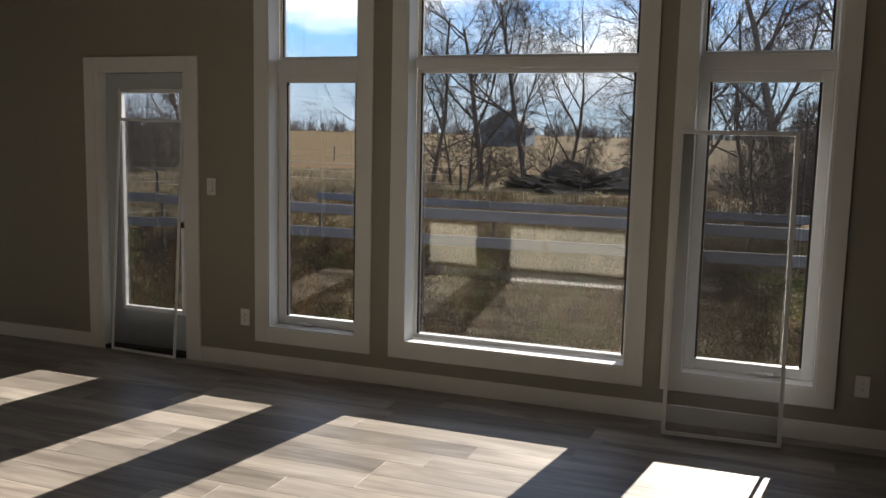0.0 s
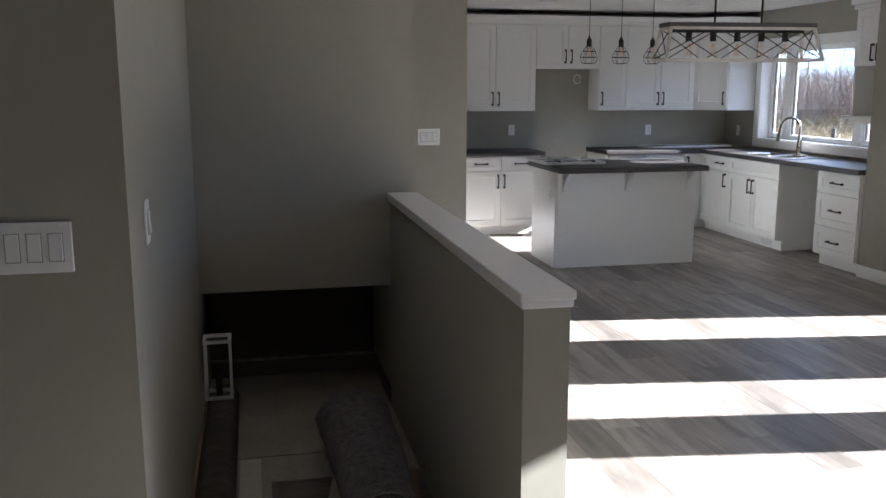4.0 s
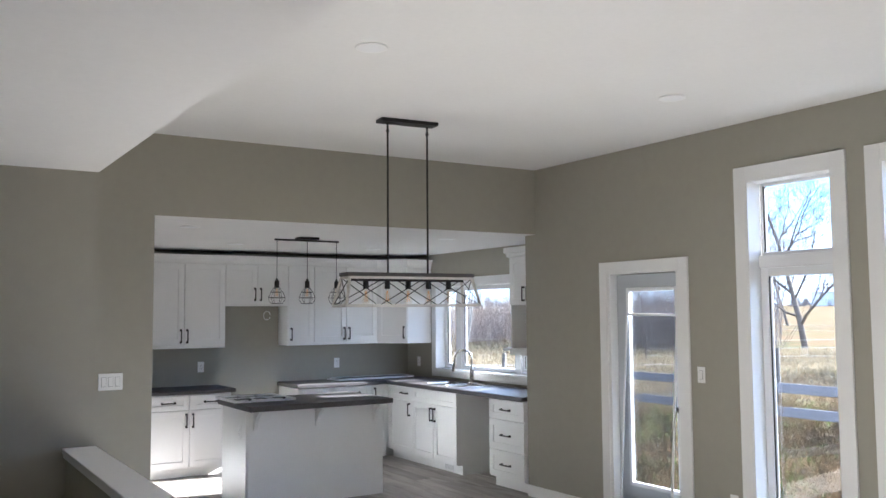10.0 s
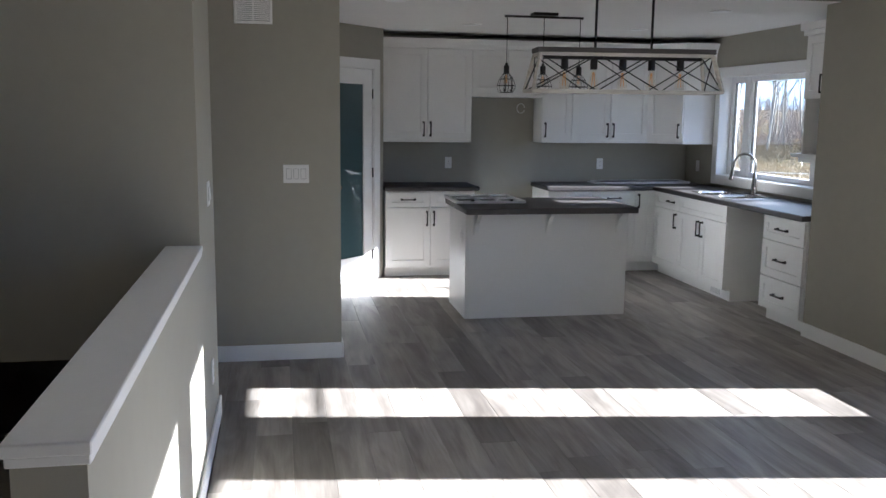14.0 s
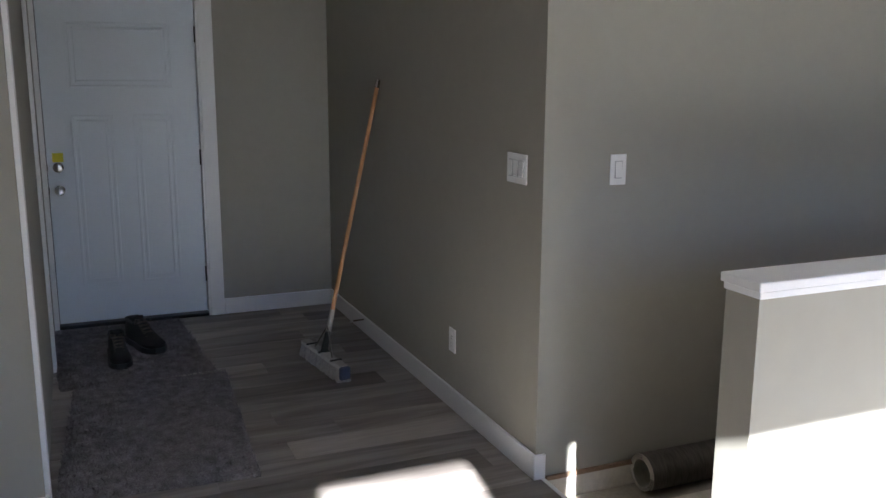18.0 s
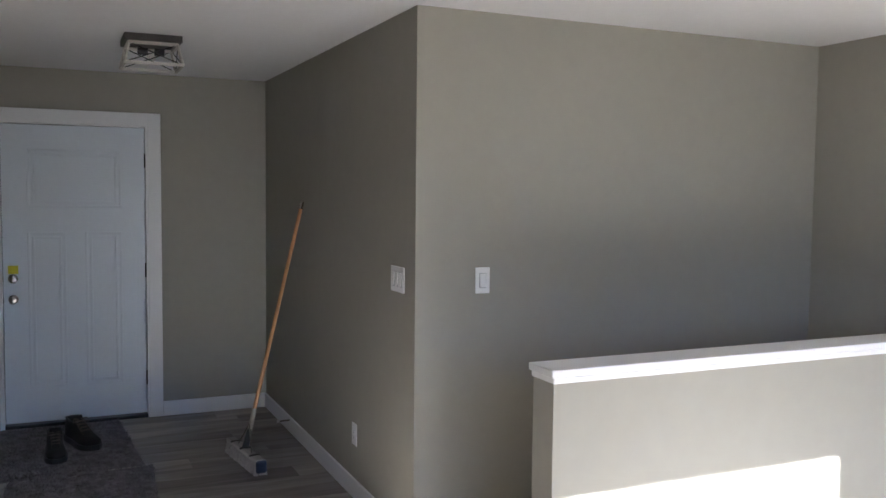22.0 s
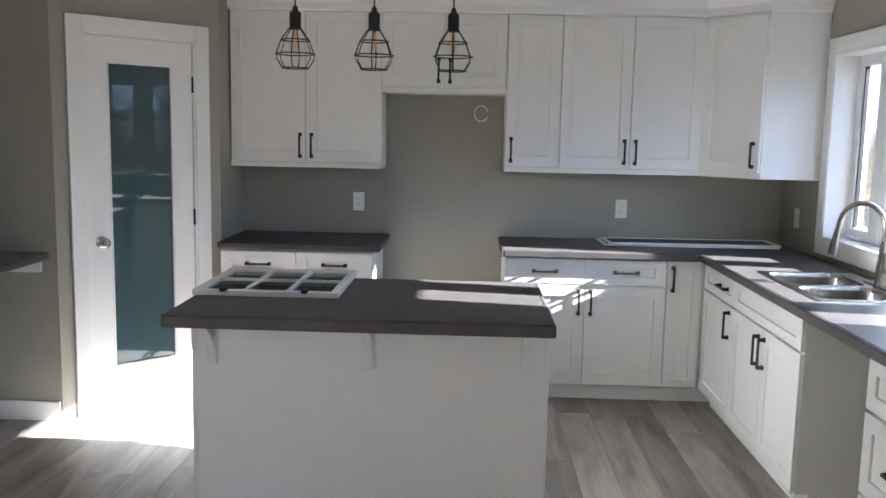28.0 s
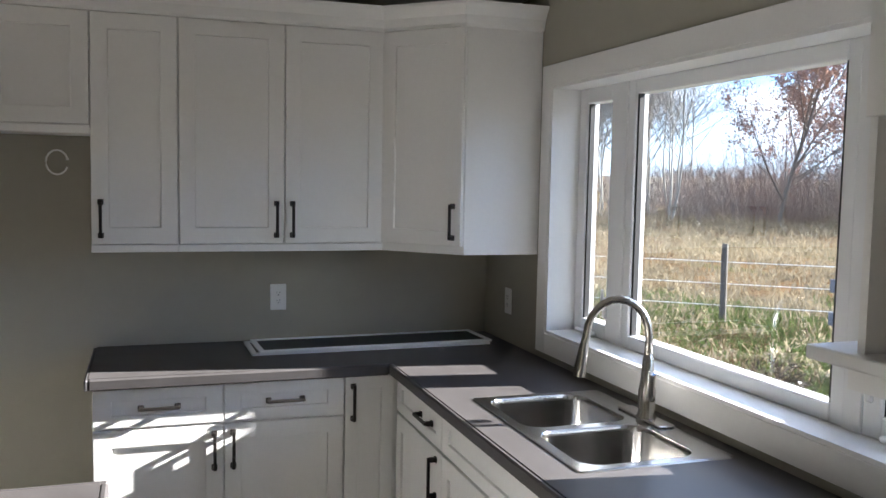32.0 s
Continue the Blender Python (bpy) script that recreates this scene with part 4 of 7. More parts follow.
rim = bmesh.new()
for c0, c1, u0, u1 in ((SX0, SXM, SX0 + 0.03, SXM - 0.018), (SXM, SX1, SXM + 0.018, SX1 - 0.03)):
    inner = rounded(u0, u1, SY0 + 0.03, SY1 - 0.085, 0.065, 0.9095, rim)
    corner = [rim.verts.new((x, y, 0.9095)) for x, y in ((c1, SY1), (c0, SY1), (c0, SY0), (c1, SY0))]
    for k in range(4):
        for i in range(6):
            rim.faces.new((inner[k * 7 + i], corner[k], inner[k * 7 + i + 1]))
        rim.faces.new((inner[k * 7 + 6], corner[k], corner[(k + 1) % 4], inner[(k * 7 + 7) % 28]))
lip = [(rounded(SX0 - d, SX1 + d, SY0 - d, SY1 + d, 0.02, z, rim, 3)) for d, z in ((0.0, 0.9094), (0.003, 0.9088), (0.005, 0.9052))]
for p, q in zip(lip, lip[1:]):
    band(rim, p, q)
part("rim", rim, STEEL, sk)
for u0, u1 in ((SX0 + 0.03, SXM - 0.018), (SXM + 0.018, SX1 - 0.03)):
    v0, v1 = SY0 + 0.03, SY1 - 0.085
    bm = bmesh.new()
    rings = [rounded(u0 + d, u1 - d, v0 + d, v1 - d, r, z, bm) for d, r, z in ((0.0, 0.065, 0.9095), (0.003, 0.064, 0.906), (0.005, 0.063, 0.89), (0.012, 0.06, 0.765), (0.02, 0.055, 0.745), (0.04, 0.045, 0.737))]
    for p, q in zip(rings, rings[1:]):
        band(bm, p, q)
    bm.faces.new(rings[-1])
    bowl = part("bowl", bm, BOWLSTEEL, sk, "", True)
    bm = bmesh.new()
    lathe(bm, ((u0 + u1) / 2, (v0 + v1) / 2, 0.7375), [(0.045, 0), (0.043, 0.003), (0.03, 0.001), (0.0, 0.001)], 18)
    part("drain", bm, CHROME, bowl, "", True)
fc = thing("faucet", (-7.80, 5.495, 0.912), "brushed nickel gooseneck pull-down faucet", "faucet")
bm = bmesh.new()
lathe(bm, (-7.80, 5.495, 0.912), [(0.032, 0), (0.032, 0.01), (0.026, 0.02), (0.027, 0.09), (0.022, 0.12), (0.017, 0.19), (0.013, 0.205)], 18)
part("base", bm, CHROME, fc, "", True)
bm = bmesh.new()
arc = [(-7.80, 5.495, 1.08), (-7.80, 5.495, 1.175)] + [(-7.80 - 0.034 * (1 - math.cos(a)), 5.495 - 0.09 * (1 - math.cos(a)), 1.175 + 0.112 * math.sin(a)) for a in [math.pi * k / 12 for k in range(13)]]
arc.append((-7.87, 5.308, 1.143))
pipe(bm, arc, 0.0125, 12)
part("spout", bm, CHROME, fc, "", True)
bm = bmesh.new()
rod(bm, (-7.87, 5.309, 1.148), (-7.876, 5.296, 1.043), 0.014, 0.021, 14)
part("spray_head", bm, CHROME, fc, "", True)
bm = bmesh.new()
rod(bm, (-7.785, 5.495, 0.985), (-7.75, 5.48, 0.99), 0.014, 0.012, 12)
rod(bm, (-7.752, 5.48, 0.985), (-7.735, 5.47, 1.07), 0.007, 0.011, 10)
part("lever", bm, CHROME, fc, "", True)
bm = bmesh.new()
box(bm, -7.94, -7.69, 5.472, 5.53, 0.912, 0.92, bev=0.004)
part("deck_plate", bm, CHROME, fc)
fc.location = (-7.84, 5.515, 0.9095)

# wall cabinets
UB, UT = 1.335, 2.262
def upper(y0, y1, z0, label, doors, name="wall_cabinet"):
    c = cabinet(name, (-9.3, (y0 + y1) / 2, z0), label, [(XB + 0.004, -9.16, y0, y1, z0 + 0.03, UT)], "kitchen wall cabinets")
    part("light_rail", boxes((XB + 0.01, -9.142, y0, y1, z0, z0 + 0.03), bev=0.002), CAB, c)
    for u0, u1, hu in doors:
        front(c, "door", u0, u1, z0 + 0.032, UT, FU, pull=(hu, z0 + 0.032 + 0.1, 0.13, True))
    return c
upper(2.175, 3.09, UB, "white shaker wall cabinet with two tall doors", ((2.175, 2.632, 2.597), (2.632, 3.09, 2.667)))
upper(3.09, 3.835, 1.795, "short white shaker wall cabinet over the stove space", ((3.09, 3.462, 3.428), (3.462, 3.835, 3.496)))
upper(3.835, 4.16, UB, "narrow white shaker wall cabinet", ((3.835, 4.16, 3.87),))
upper(4.16, 5.0, UB, "white shaker wall cabinet with two tall doors", ((4.16, 4.58, 4.547), (4.58, 5.0, 4.613)))
# diagonal corner wall cabinet
cc = thing("corner_wall_cabinet", (-9.2, 5.35, UB), "white shaker diagonal corner wall cabinet beside the window", "cabinet", "kitchen wall cabinets")
P, Q = Vector((-9.16, 5.0, 0)), Vector((-8.87, 5.275, 0))
bm = bmesh.new()
poly = [(XB + 0.004, 5.0), (P.x, P.y), (Q.x, Q.y), (-8.87, YK - 0.004), (XB + 0.004, YK - 0.004)]
lo, hi = [[bm.verts.new((x, y, z)) for x, y in poly] for z in (UB, UT)]
bm.faces.new(lo[::-1]), bm.faces.new(hi)
for i in range(5):
    bm.faces.new((lo[i], lo[(i + 1) % 5], hi[(i + 1) % 5], hi[i]))
part("body", bm, CAB, cc)
dl = (Q - P).length
ang = math.atan2(Q.y - P.y, Q.x - P.x)
FD = Matrix.Translation(P) @ Matrix.Rotation(ang, 4, "Z") @ FACE_NY
front(cc, "door", 0.006, dl - 0.006, UB + 0.032, UT, FD, pull=(dl - 0.045, UB + 0.135, 0.13, True))
# crown along the tops
cr = bmesh.new()
line = [(XB + 0.01, 2.15), (-9.115, 2.15), (-9.115, 4.985), (-8.84, 5.252), (-8.84, YK - 0.002)]
prof = [(0.0, UT), (0.012, UT + 0.012), (0.018, UT + 0.045), (0.045, UT + 0.085), (0.05, UT + 0.098)]
rows = []
for i, (x, y) in enumerate(line):
    p = Vector((x, y))
    d1 = (p - Vector(line[i - 1])).normalized() if i else None
    d2 = (Vector(line[i + 1]) - p).normalized() if i + 1 < len(line) else None
    n = Vector((0, 0))
    for d in (d1, d2):
        if d is not None:
            n += Vector((d.y, -d.x))
    n.normalize()
    rows.append([cr.verts.new((x + n.x * (o - 0.03), y + n.y * (o - 0.03), z)) for o, z in prof] + [cr.verts.new((x - n.x * 0.05, y - n.y * 0.05, UT + 0.098)), cr.verts.new((x - n.x * 0.05, y - n.y * 0.05, UT))])
for p, q in zip(rows, rows[1:]):
    for i in range(7):
        cr.faces.new((p[i], p[(i + 1) % 7], q[(i + 1) % 7], q[i]))
cr.faces.new(rows[0]), cr.faces.new(rows[-1][::-1])
solid("crown_moulding", cr, CAB, "white crown moulding along the tops of the wall cabinets", "moulding")

# microwave cabinet at the end of the sink wall
mc = cabinet("microwave_cabinet", (-6.46, 5.45, 1.33), "white wall cabinet over an open microwave shelf", [(-6.775, -6.179, 5.29, YK - 0.004, 1.775, UT)], "kitchen wall cabinets")
FM = at_face(FACE_NY, (0, 5.29, 0))
front(mc, "door", -6.775, -6.495, 1.77, UT, FM, pull=(-6.53, 1.885, 0.13, True))
front(mc, "door", -6.495, -6.245, 1.77, UT, FM, pull=(-6.46, 1.885, 0.13, True))
part("filler", boxes((-6.243, -6.181, 5.272, 5.29, 1.77, UT)), CAB, mc)
part("side_panel", boxes((-6.775, -6.757, 5.285, YK - 0.02, 1.34, 1.775)), CAB, mc)
part("back_panel", boxes((-6.757, -6.181, YK - 0.03, YK - 0.022, 1.34, 1.775)), CAB, mc)
part("shelf", boxes((-6.875, -6.181, 5.255, YK - 0.02, 1.312, 1.34), bev=0.003), CAB, mc)
part("shelf_apron", boxes((-6.77, -6.181, 5.262, 5.28, 1.275, 1.312)), CAB, mc)
part("crown", boxes((-6.805, -6.179, 5.25, YK - 0.004, UT, UT + 0.04), (-6.825, -6.179, 5.23, YK - 0.004, UT + 0.04, UT + 0.098), bev=0.006), CAB, mc)

# fridge surround and desk nook
fr = cabinet("fridge_cabinet", (-6.65, 1.2, 1.8), "white shaker cabinet above the empty fridge space", [(-7.06, XD - 0.145, 0.86, 1.465, 1.81, 2.3)])
FR = at_face(FACE_Y, (0, 1.465, 0))
for u0, u1, hu in ((6.225, 6.645, 6.61), (6.645, 7.062, 6.68)):
    front(fr, "door", u0, u1, 1.815, 2.3, FR, pull=(hu, 1.925, 0.13, True))
part("crown", boxes((-7.1, XD - 0.145, 0.86, 1.5, 2.3, 2.335), (-7.13, XD - 0.145, 0.86, 1.53, 2.335, 2.40), bev=0.006), CAB, fr)
fp = thing("fridge_side_panel", (-7.072, 1.17, 0), "tall grey-white side panel of the fridge space", "panel")
part("board", boxes((-7.082, -7.062, 0.86, 1.478, 0, 2.3)), GREYPANEL, fp)
part("edge_band", boxes((-7.083, -7.061, 1.478, 1.482, 0, 2.3)), CAB, fp, "white edge band")
wn = thing("wine_cabinet", (-7.35, 1.15, 0), "white desk cabinet with a drawer and open shelves", "cabinet")
for nm, b in (("side_panel", (-7.102, -7.084, 0.86, 1.40, 0.1, ZC)), ("side_panel", (-7.63, -7.612, 0.86, 1.40, 0.1, ZC)), ("back_panel", (-7.612, -7.102, 0.86, 0.87, 0.1, ZC)), ("floor_panel", (-7.612, -7.102, 0.87, 1.40, 0.1, 0.118)),
              ("shelf", (-7.612, -7.102, 0.87, 1.38, 0.40, 0.415)), ("drawer_shelf", (-7.612, -7.102, 0.87, 1.38, 0.655, 0.67)), ("toe_kick", (-7.63, -7.084, 0.86, 1.335, 0, 0.1))):
    part(nm, boxes(b), CAB, wn)
front(wn, "drawer", 7.086, 7.63, 0.675, 0.855, at_face(FACE_Y, (0, 1.40, 0)), pull=(7.36, 0.765, 0.13, False))
for i in range(5):
    bm = bmesh.new()
    box(bm, -7.585 + i * 0.1, -7.555 + i * 0.1, 0.95, 1.375, 0.628, 0.636, bev=0.002)
    box(bm, -7.575 + i * 0.1, -7.565 + i * 0.1, 0.95, 1.375, 0.636, 0.655)
    part("glass_rail", bm, CAB, wn)
solid("desk_counter", boxes((-8.268, -7.084, 0.852, 1.46, ZC, 0.905), bev=0.008), COUNTER, "dark grey laminate desk counter", "countertop")
solid("counter_cleat", boxes((-8.268, -8.248, 0.87, 1.42, 0.80, ZC), bev=0.002), TRIM, "white support cleat under the desk counter", "bracket")
for z in (1.385, 1.83):
    solid("floating_shelf", boxes((-8.268, -7.084, 0.852, 1.13, z, z + 0.06), bev=0.003), CAB, "thick white floating shelf above the desk", "shelf", "desk shelves")

# island
isl = thing("kitchen_island", (-7.37, 3.27, 0), "white kitchen island with plain panels", "island")
part("body", boxes((-7.69, -7.05, 2.615, 3.93, 0, ZC)), CAB, isl)
part("end_panel", boxes((-7.69, -7.045, 2.597, 2.615, 0, ZC), bev=0.002), CAB, isl)
part("end_panel", boxes((-7.69, -7.045, 3.93, 3.948, 0, ZC), bev=0.002), CAB, isl)
part("front_panel", boxes((-7.05, -7.038, 2.615, 3.93, 0.0, ZC), bev=0.002), CAB, isl)
for y in (2.68, 3.27, 3.86):
    bm = bmesh.new()
    box(bm, -7.038, -7.02, y - 0.022, y + 0.022, 0.68, ZC, bev=0.003)
    box(bm, -7.02, -6.89, y - 0.022, y + 0.022, 0.84, ZC, bev=0.003)
    pr = [(-7.02, 0.84), (-6.91, 0.84), (-6.95, 0.815), (-6.995, 0.77), (-7.02, 0.70)]
    l2, h2 = [[bm.verts.new((x, y + s, z)) for x, z in pr] for s in (-0.016, 0.016)]
    bm.faces.new(l2[::-1]), bm.faces.new(h2)
    for i in range(5):
        bm.faces.new((l2[i], l2[(i + 1) % 5], h2[(i + 1) % 5], h2[i]))
    part("corbel", bm, CAB, isl, "small white corbel")
it = thing("island_top", (-7.27, 3.25, ZC), "dark grey laminate island top with a breakfast overhang", "countertop")
part("slab", boxes((-7.692, -6.848, 2.576, 3.93, ZC, 0.908)), COUNTER, it)
for b in ((-7.71, -7.692, 2.558, 3.948), (-6.848, -6.83, 2.558, 3.948), (-7.692, -6.848, 2.558, 2.576), (-7.692, -6.848, 3.93, 3.948)):
    part("edge_strip", boxes((*b, ZC - 0.003, 0.9075), bev=0.005), COUNTER, it)


# ---- lights ----
CX, CY = -4.79, 2.942
ch = thing("linear_chandelier", (CX, CY, 1.757), "whitewashed wood chandelier with five filament bulbs", "chandelier")
part("canopy", boxes((CX - 0.055, CX + 0.055, CY - 0.215, CY + 0.215, 3.005, 3.03), bev=0.004), BLACK, ch)
for s in (-1, 1):
    bm = bmesh.new()
    rod(bm, (CX, CY + s * 0.15, 1.968), (CX, CY + s * 0.15, 2.94), 0.007, sides=8)
    rod(bm, (CX, CY + s * 0.15, 2.94), (CX, CY + s * 0.15, 2.955), 0.012, sides=8)
    for k in range(3):
        bmesh.ops.create_uvsphere(bm, u_segments=8, v_segments=6, radius=0.009, matrix=Matrix.Translation((CX, CY + s * 0.15, 2.962 + 0.016 * k)))
    part("stem", bm, BLACK, ch, "black rod stem", True)
part("top_board", boxes((CX - 0.085, CX + 0.085, CY - 0.47, CY + 0.47, 1.944, 1.97), bev=0.003), DARKWOOD, ch, "dark wooden top board")
part("lamp_bar", boxes((CX - 0.02, CX + 0.02, CY - 0.42, CY + 0.42, 1.914, 1.944), bev=0.003), BLACK, ch)
TOPC = [(CX + sx * 0.078, CY + sy * 0.455, 1.936) for sx, sy in ((-1, -1), (1, -1), (1, 1), (-1, 1))]
BOTC = [(CX + sx * 0.128, CY + sy * 0.495, 1.75) for sx, sy in ((-1, -1), (1, -1), (1, 1), (-1, 1))]


def slat(bm, a, b, w=0.016, h=0.017):
    a, b = Vector(a), Vector(b)
    d = b - a
    side = d.cross(Vector((0, 0, 1)))
    side = side.normalized() if side.length > 0.05 * d.length else Vector((1, 0, 0))
    up = side.cross(d).normalized()
    v = [bm.verts.new(p + side * s * w / 2 + up * q * h / 2) for p in (a, b) for s, q in ((-1, -1), (1, -1), (1, 1), (-1, 1))]
    for q in ((0, 1, 2, 3), (4, 5, 6, 7), (0, 1, 5, 4), (1, 2, 6, 5), (2, 3, 7, 6), (3, 0, 4, 7)):
        bm.faces.new([v[i] for i in q])


for i in range(4):
    for quad, nm in ((TOPC, "top_rail"), (BOTC, "bottom_rail")):
        bm = bmesh.new()
        slat(bm, quad[i], quad[(i + 1) % 4])
        part(nm, bm, WHITEWASH, ch)
    bm = bmesh.new()
    slat(bm, TOPC[i], BOTC[i], 0.017, 0.017)
    part("corner_post", bm, WHITEWASH, ch)


def lerp(a, b, t):
    return tuple(p + (q - p) * t for p, q in zip(a, b))


for i in range(4):
    n = 3 if i % 2 else 1
    for k in range(n):
        a0, a1 = lerp(TOPC[i], TOPC[(i + 1) % 4], k / n), lerp(TOPC[i], TOPC[(i + 1) % 4], (k + 1) / n)
        b0, b1 = lerp(BOTC[i], BOTC[(i + 1) % 4], k / n), lerp(BOTC[i], BOTC[(i + 1) % 4], (k + 1) / n)
        for p, q in ((a0, b1), (a1, b0)):
            bm = bmesh.new()
            rod(bm, p, q, 0.0032, sides=6)
            part("cross_wire", bm, BLACK, ch, "", True)


def bulb(parent, x, y, z):
    """Black socket, amber bulb and filament hanging down from z."""
    bm = bmesh.new()
    lathe(bm, (x, y, z - 0.055), [(0.0, 0), (0.019, 0), (0.019, 0.055), (0.0, 0.055)], 14)
    sc = part("socket", bm, BLACK, parent, "black lamp socket", True)
    bm = bmesh.new()
    lathe(bm, (x, y, z - 0.055), [(0.012, 0.0), (0.014, -0.02), (0.022, -0.05), (0.028, -0.078), (0.024, -0.1), (0.01, -0.116), (0.0, -0.118)], 14)
    part("bulb", bm, BULB, sc, "clear amber filament bulb", True)
    bm = bmesh.new()
    for k in range(4):
        a = k * 1.5708
        rod(bm, (x + 0.004 * math.cos(a), y + 0.004 * math.sin(a), z - 0.07), (x + 0.011 * math.cos(a + 0.5), y + 0.011 * math.sin(a + 0.5), z - 0.14), 0.0016, sides=4)
    part("filament", bm, FILAMENT, sc)


for k in range(5):
    bulb(ch, CX, CY - 0.31 + k * 0.155, 1.918)
ch.rotation_euler.z = radians(-5.5)

# pendant bar over the island
pb = thing("pendant_light", (-7.25, 3.255, 2.4), "black ceiling bar with three caged pendants", "pendant light")
ZP = 2.423
part("canopy", boxes((-7.31, -7.19, 3.155, 3.355, ZP - 0.022, ZP), bev=0.004), BLACK, pb)
bm = bmesh.new()
rod(bm, (-7.25, 2.93, ZP - 0.032), (-7.25, 3.58, ZP - 0.032), 0.009, sides=8)
part("bar", bm, BLACK, pb, "", True)
for y in (2.953, 3.255, 3.557):
    bm = bmesh.new()
    rod(bm, (-7.25, y, 2.02), (-7.25, y, ZP - 0.03), 0.003, sides=6)
    part("cord", bm, BLACK, pb)
    bm = bmesh.new()
    lathe(bm, (-7.25, y, 1.945), [(0.0, 0), (0.022, 0), (0.022, 0.06), (0.012, 0.068), (0.008, 0.085), (0.0, 0.085)], 14)
    part("socket_cap", bm, BLACK, pb, "", True)
    ringz = [(0.024, 1.945), (0.056, 1.902), (0.076, 1.85), (0.074, 1.83), (0.052, 1.797)]
    cage = [[(-7.25 + r * math.cos(6.28319 * k / 12), y + r * math.sin(6.28319 * k / 12), z) for k in range(13)] for r, z in ringz]
    for pts in (cage[0], cage[1], cage[2], cage[4]):
        bm = bmesh.new()
        pipe(bm, pts, 0.0024, 4)
        part("cage_ring", bm, BLACK, pb, "black wire cage ring")
    for k in range(0, 12, 2):
        bm = bmesh.new()
        pipe(bm, [pts[k] for pts in cage], 0.0024, 4)
        part("cage_rib", bm, BLACK, pb, "black wire cage rib")
    bm = bmesh.new()
    lathe(bm, (-7.25, y, 1.945), [(0.012, 0.0), (0.013, -0.015), (0.02, -0.045), (0.024, -0.07), (0.02, -0.09), (0.0, -0.1)], 12)
    part("bulb", bm, BULB, pb, "clear amber filament bulb", True)
    bm = bmesh.new()
    for k in range(3):
        a = k * 2.094
        rod(bm, (-7.25 + 0.004 * math.cos(a), y + 0.004 * math.sin(a), 1.935), (-7.25 + 0.009 * math.cos(a), y + 0.009 * math.sin(a), 1.87), 0.0018, sides=4)
    part("filament", bm, FILAMENT, pb)

# flush cage light at the entry
el = thing("flush_ceiling_light", (-0.957, -1.69, ZL - 0.13), "small caged ceiling light with whitewashed wood frame", "ceiling light")
part("canopy", boxes((-1.117, -0.797, -1.85, -1.53, ZL - 0.035, ZL), bev=0.003), DARKWOOD, el)
et = [(-0.957 + sx * 0.135, -1.69 + sy * 0.135, ZL - 0.045) for sx, sy in ((-1, -1), (1, -1), (1, 1), (-1, 1))]
eb = [(-0.957 + sx * 0.16, -1.69 + sy * 0.16, ZL - 0.15) for sx, sy in ((-1, -1), (1, -1), (1, 1), (-1, 1))]
for i in range(4):
    bm = bmesh.new()
    slat(bm, eb[i], eb[(i + 1) % 4], 0.014, 0.016)
    slat(bm, et[i], et[(i + 1) % 4], 0.014, 0.016)
    slat(bm, et[i], eb[i], 0.014, 0.014)
    part("frame_side", bm, WHITEWASH, el)
    for p, q in ((et[i], eb[(i + 1) % 4]), (et[(i + 1) % 4], eb[i])):
        bm = bmesh.new()
        rod(bm, p, q, 0.003, sides=6)
        part("cross_wire", bm, BLACK, el)
for s in (-1, 1):
    bm = bmesh.new()
    rod(bm, (-0.957 + s * 0.02, -1.69, ZL - 0.07), (-0.957 + s * 0.075, -1.69, ZL - 0.07), 0.02, sides=12)
    part("socket", bm, BLACK, el, "", True)
bm = bmesh.new()
lathe(bm, (-0.957, -1.69, ZL - 0.075), [(0.0, 0.02), (0.012, 0.01), (0.026, -0.02), (0.026, -0.035), (0.012, -0.052), (0.0, -0.054)], 12)
part("bulb", bm, BULB, el, "clear amber filament bulb", True)
el.scale = (0.9, 0.92, 1.0)

# recessed pot lights
first = None
for x, y, z in ((-3.42, 1.95, ZH), (-3.38, 4.04, ZH), (-1.2, 1.95, ZH), (-1.2, 4.04, ZH), (-6.75, 2.0, 2.423), (-6.75, 4.5, 2.423), (-8.3, 4.5, 2.423), (-8.3, 2.9, 2.423)):
    if first is None:
        pl = thing("recessed_light", (x, y, z), "slim round white recessed ceiling light", "ceiling light", "recessed lights")
        bm = bmesh.new()
        lathe(bm, (x, y, z - 0.008), [(0.082, 0.008), (0.085, 0.004), (0.078, 0.0), (0.064, 0.002)], 28)
        part("ring", bm, PLATE, pl, "", True)
        bm = bmesh.new()
        lathe(bm, (x, y, z - 0.006), [(0.0, 0.0), (0.065, 0.0), (0.065, 0.005), (0.0, 0.005)], 28)
        part("diffuser", bm, VINYL, pl, "unlit white diffuser", True)
        first = pl
    else:
        copy_thing(first, Matrix.Translation((x, y, z)))


# ---- switch plates, outlets, vent ----
# shade in the slit round a rocker, put into the insert's grey
GAPSHADE = material("rocker_gap_shade", (0.36, 0.36, 0.36), 0.5, var=0.02)


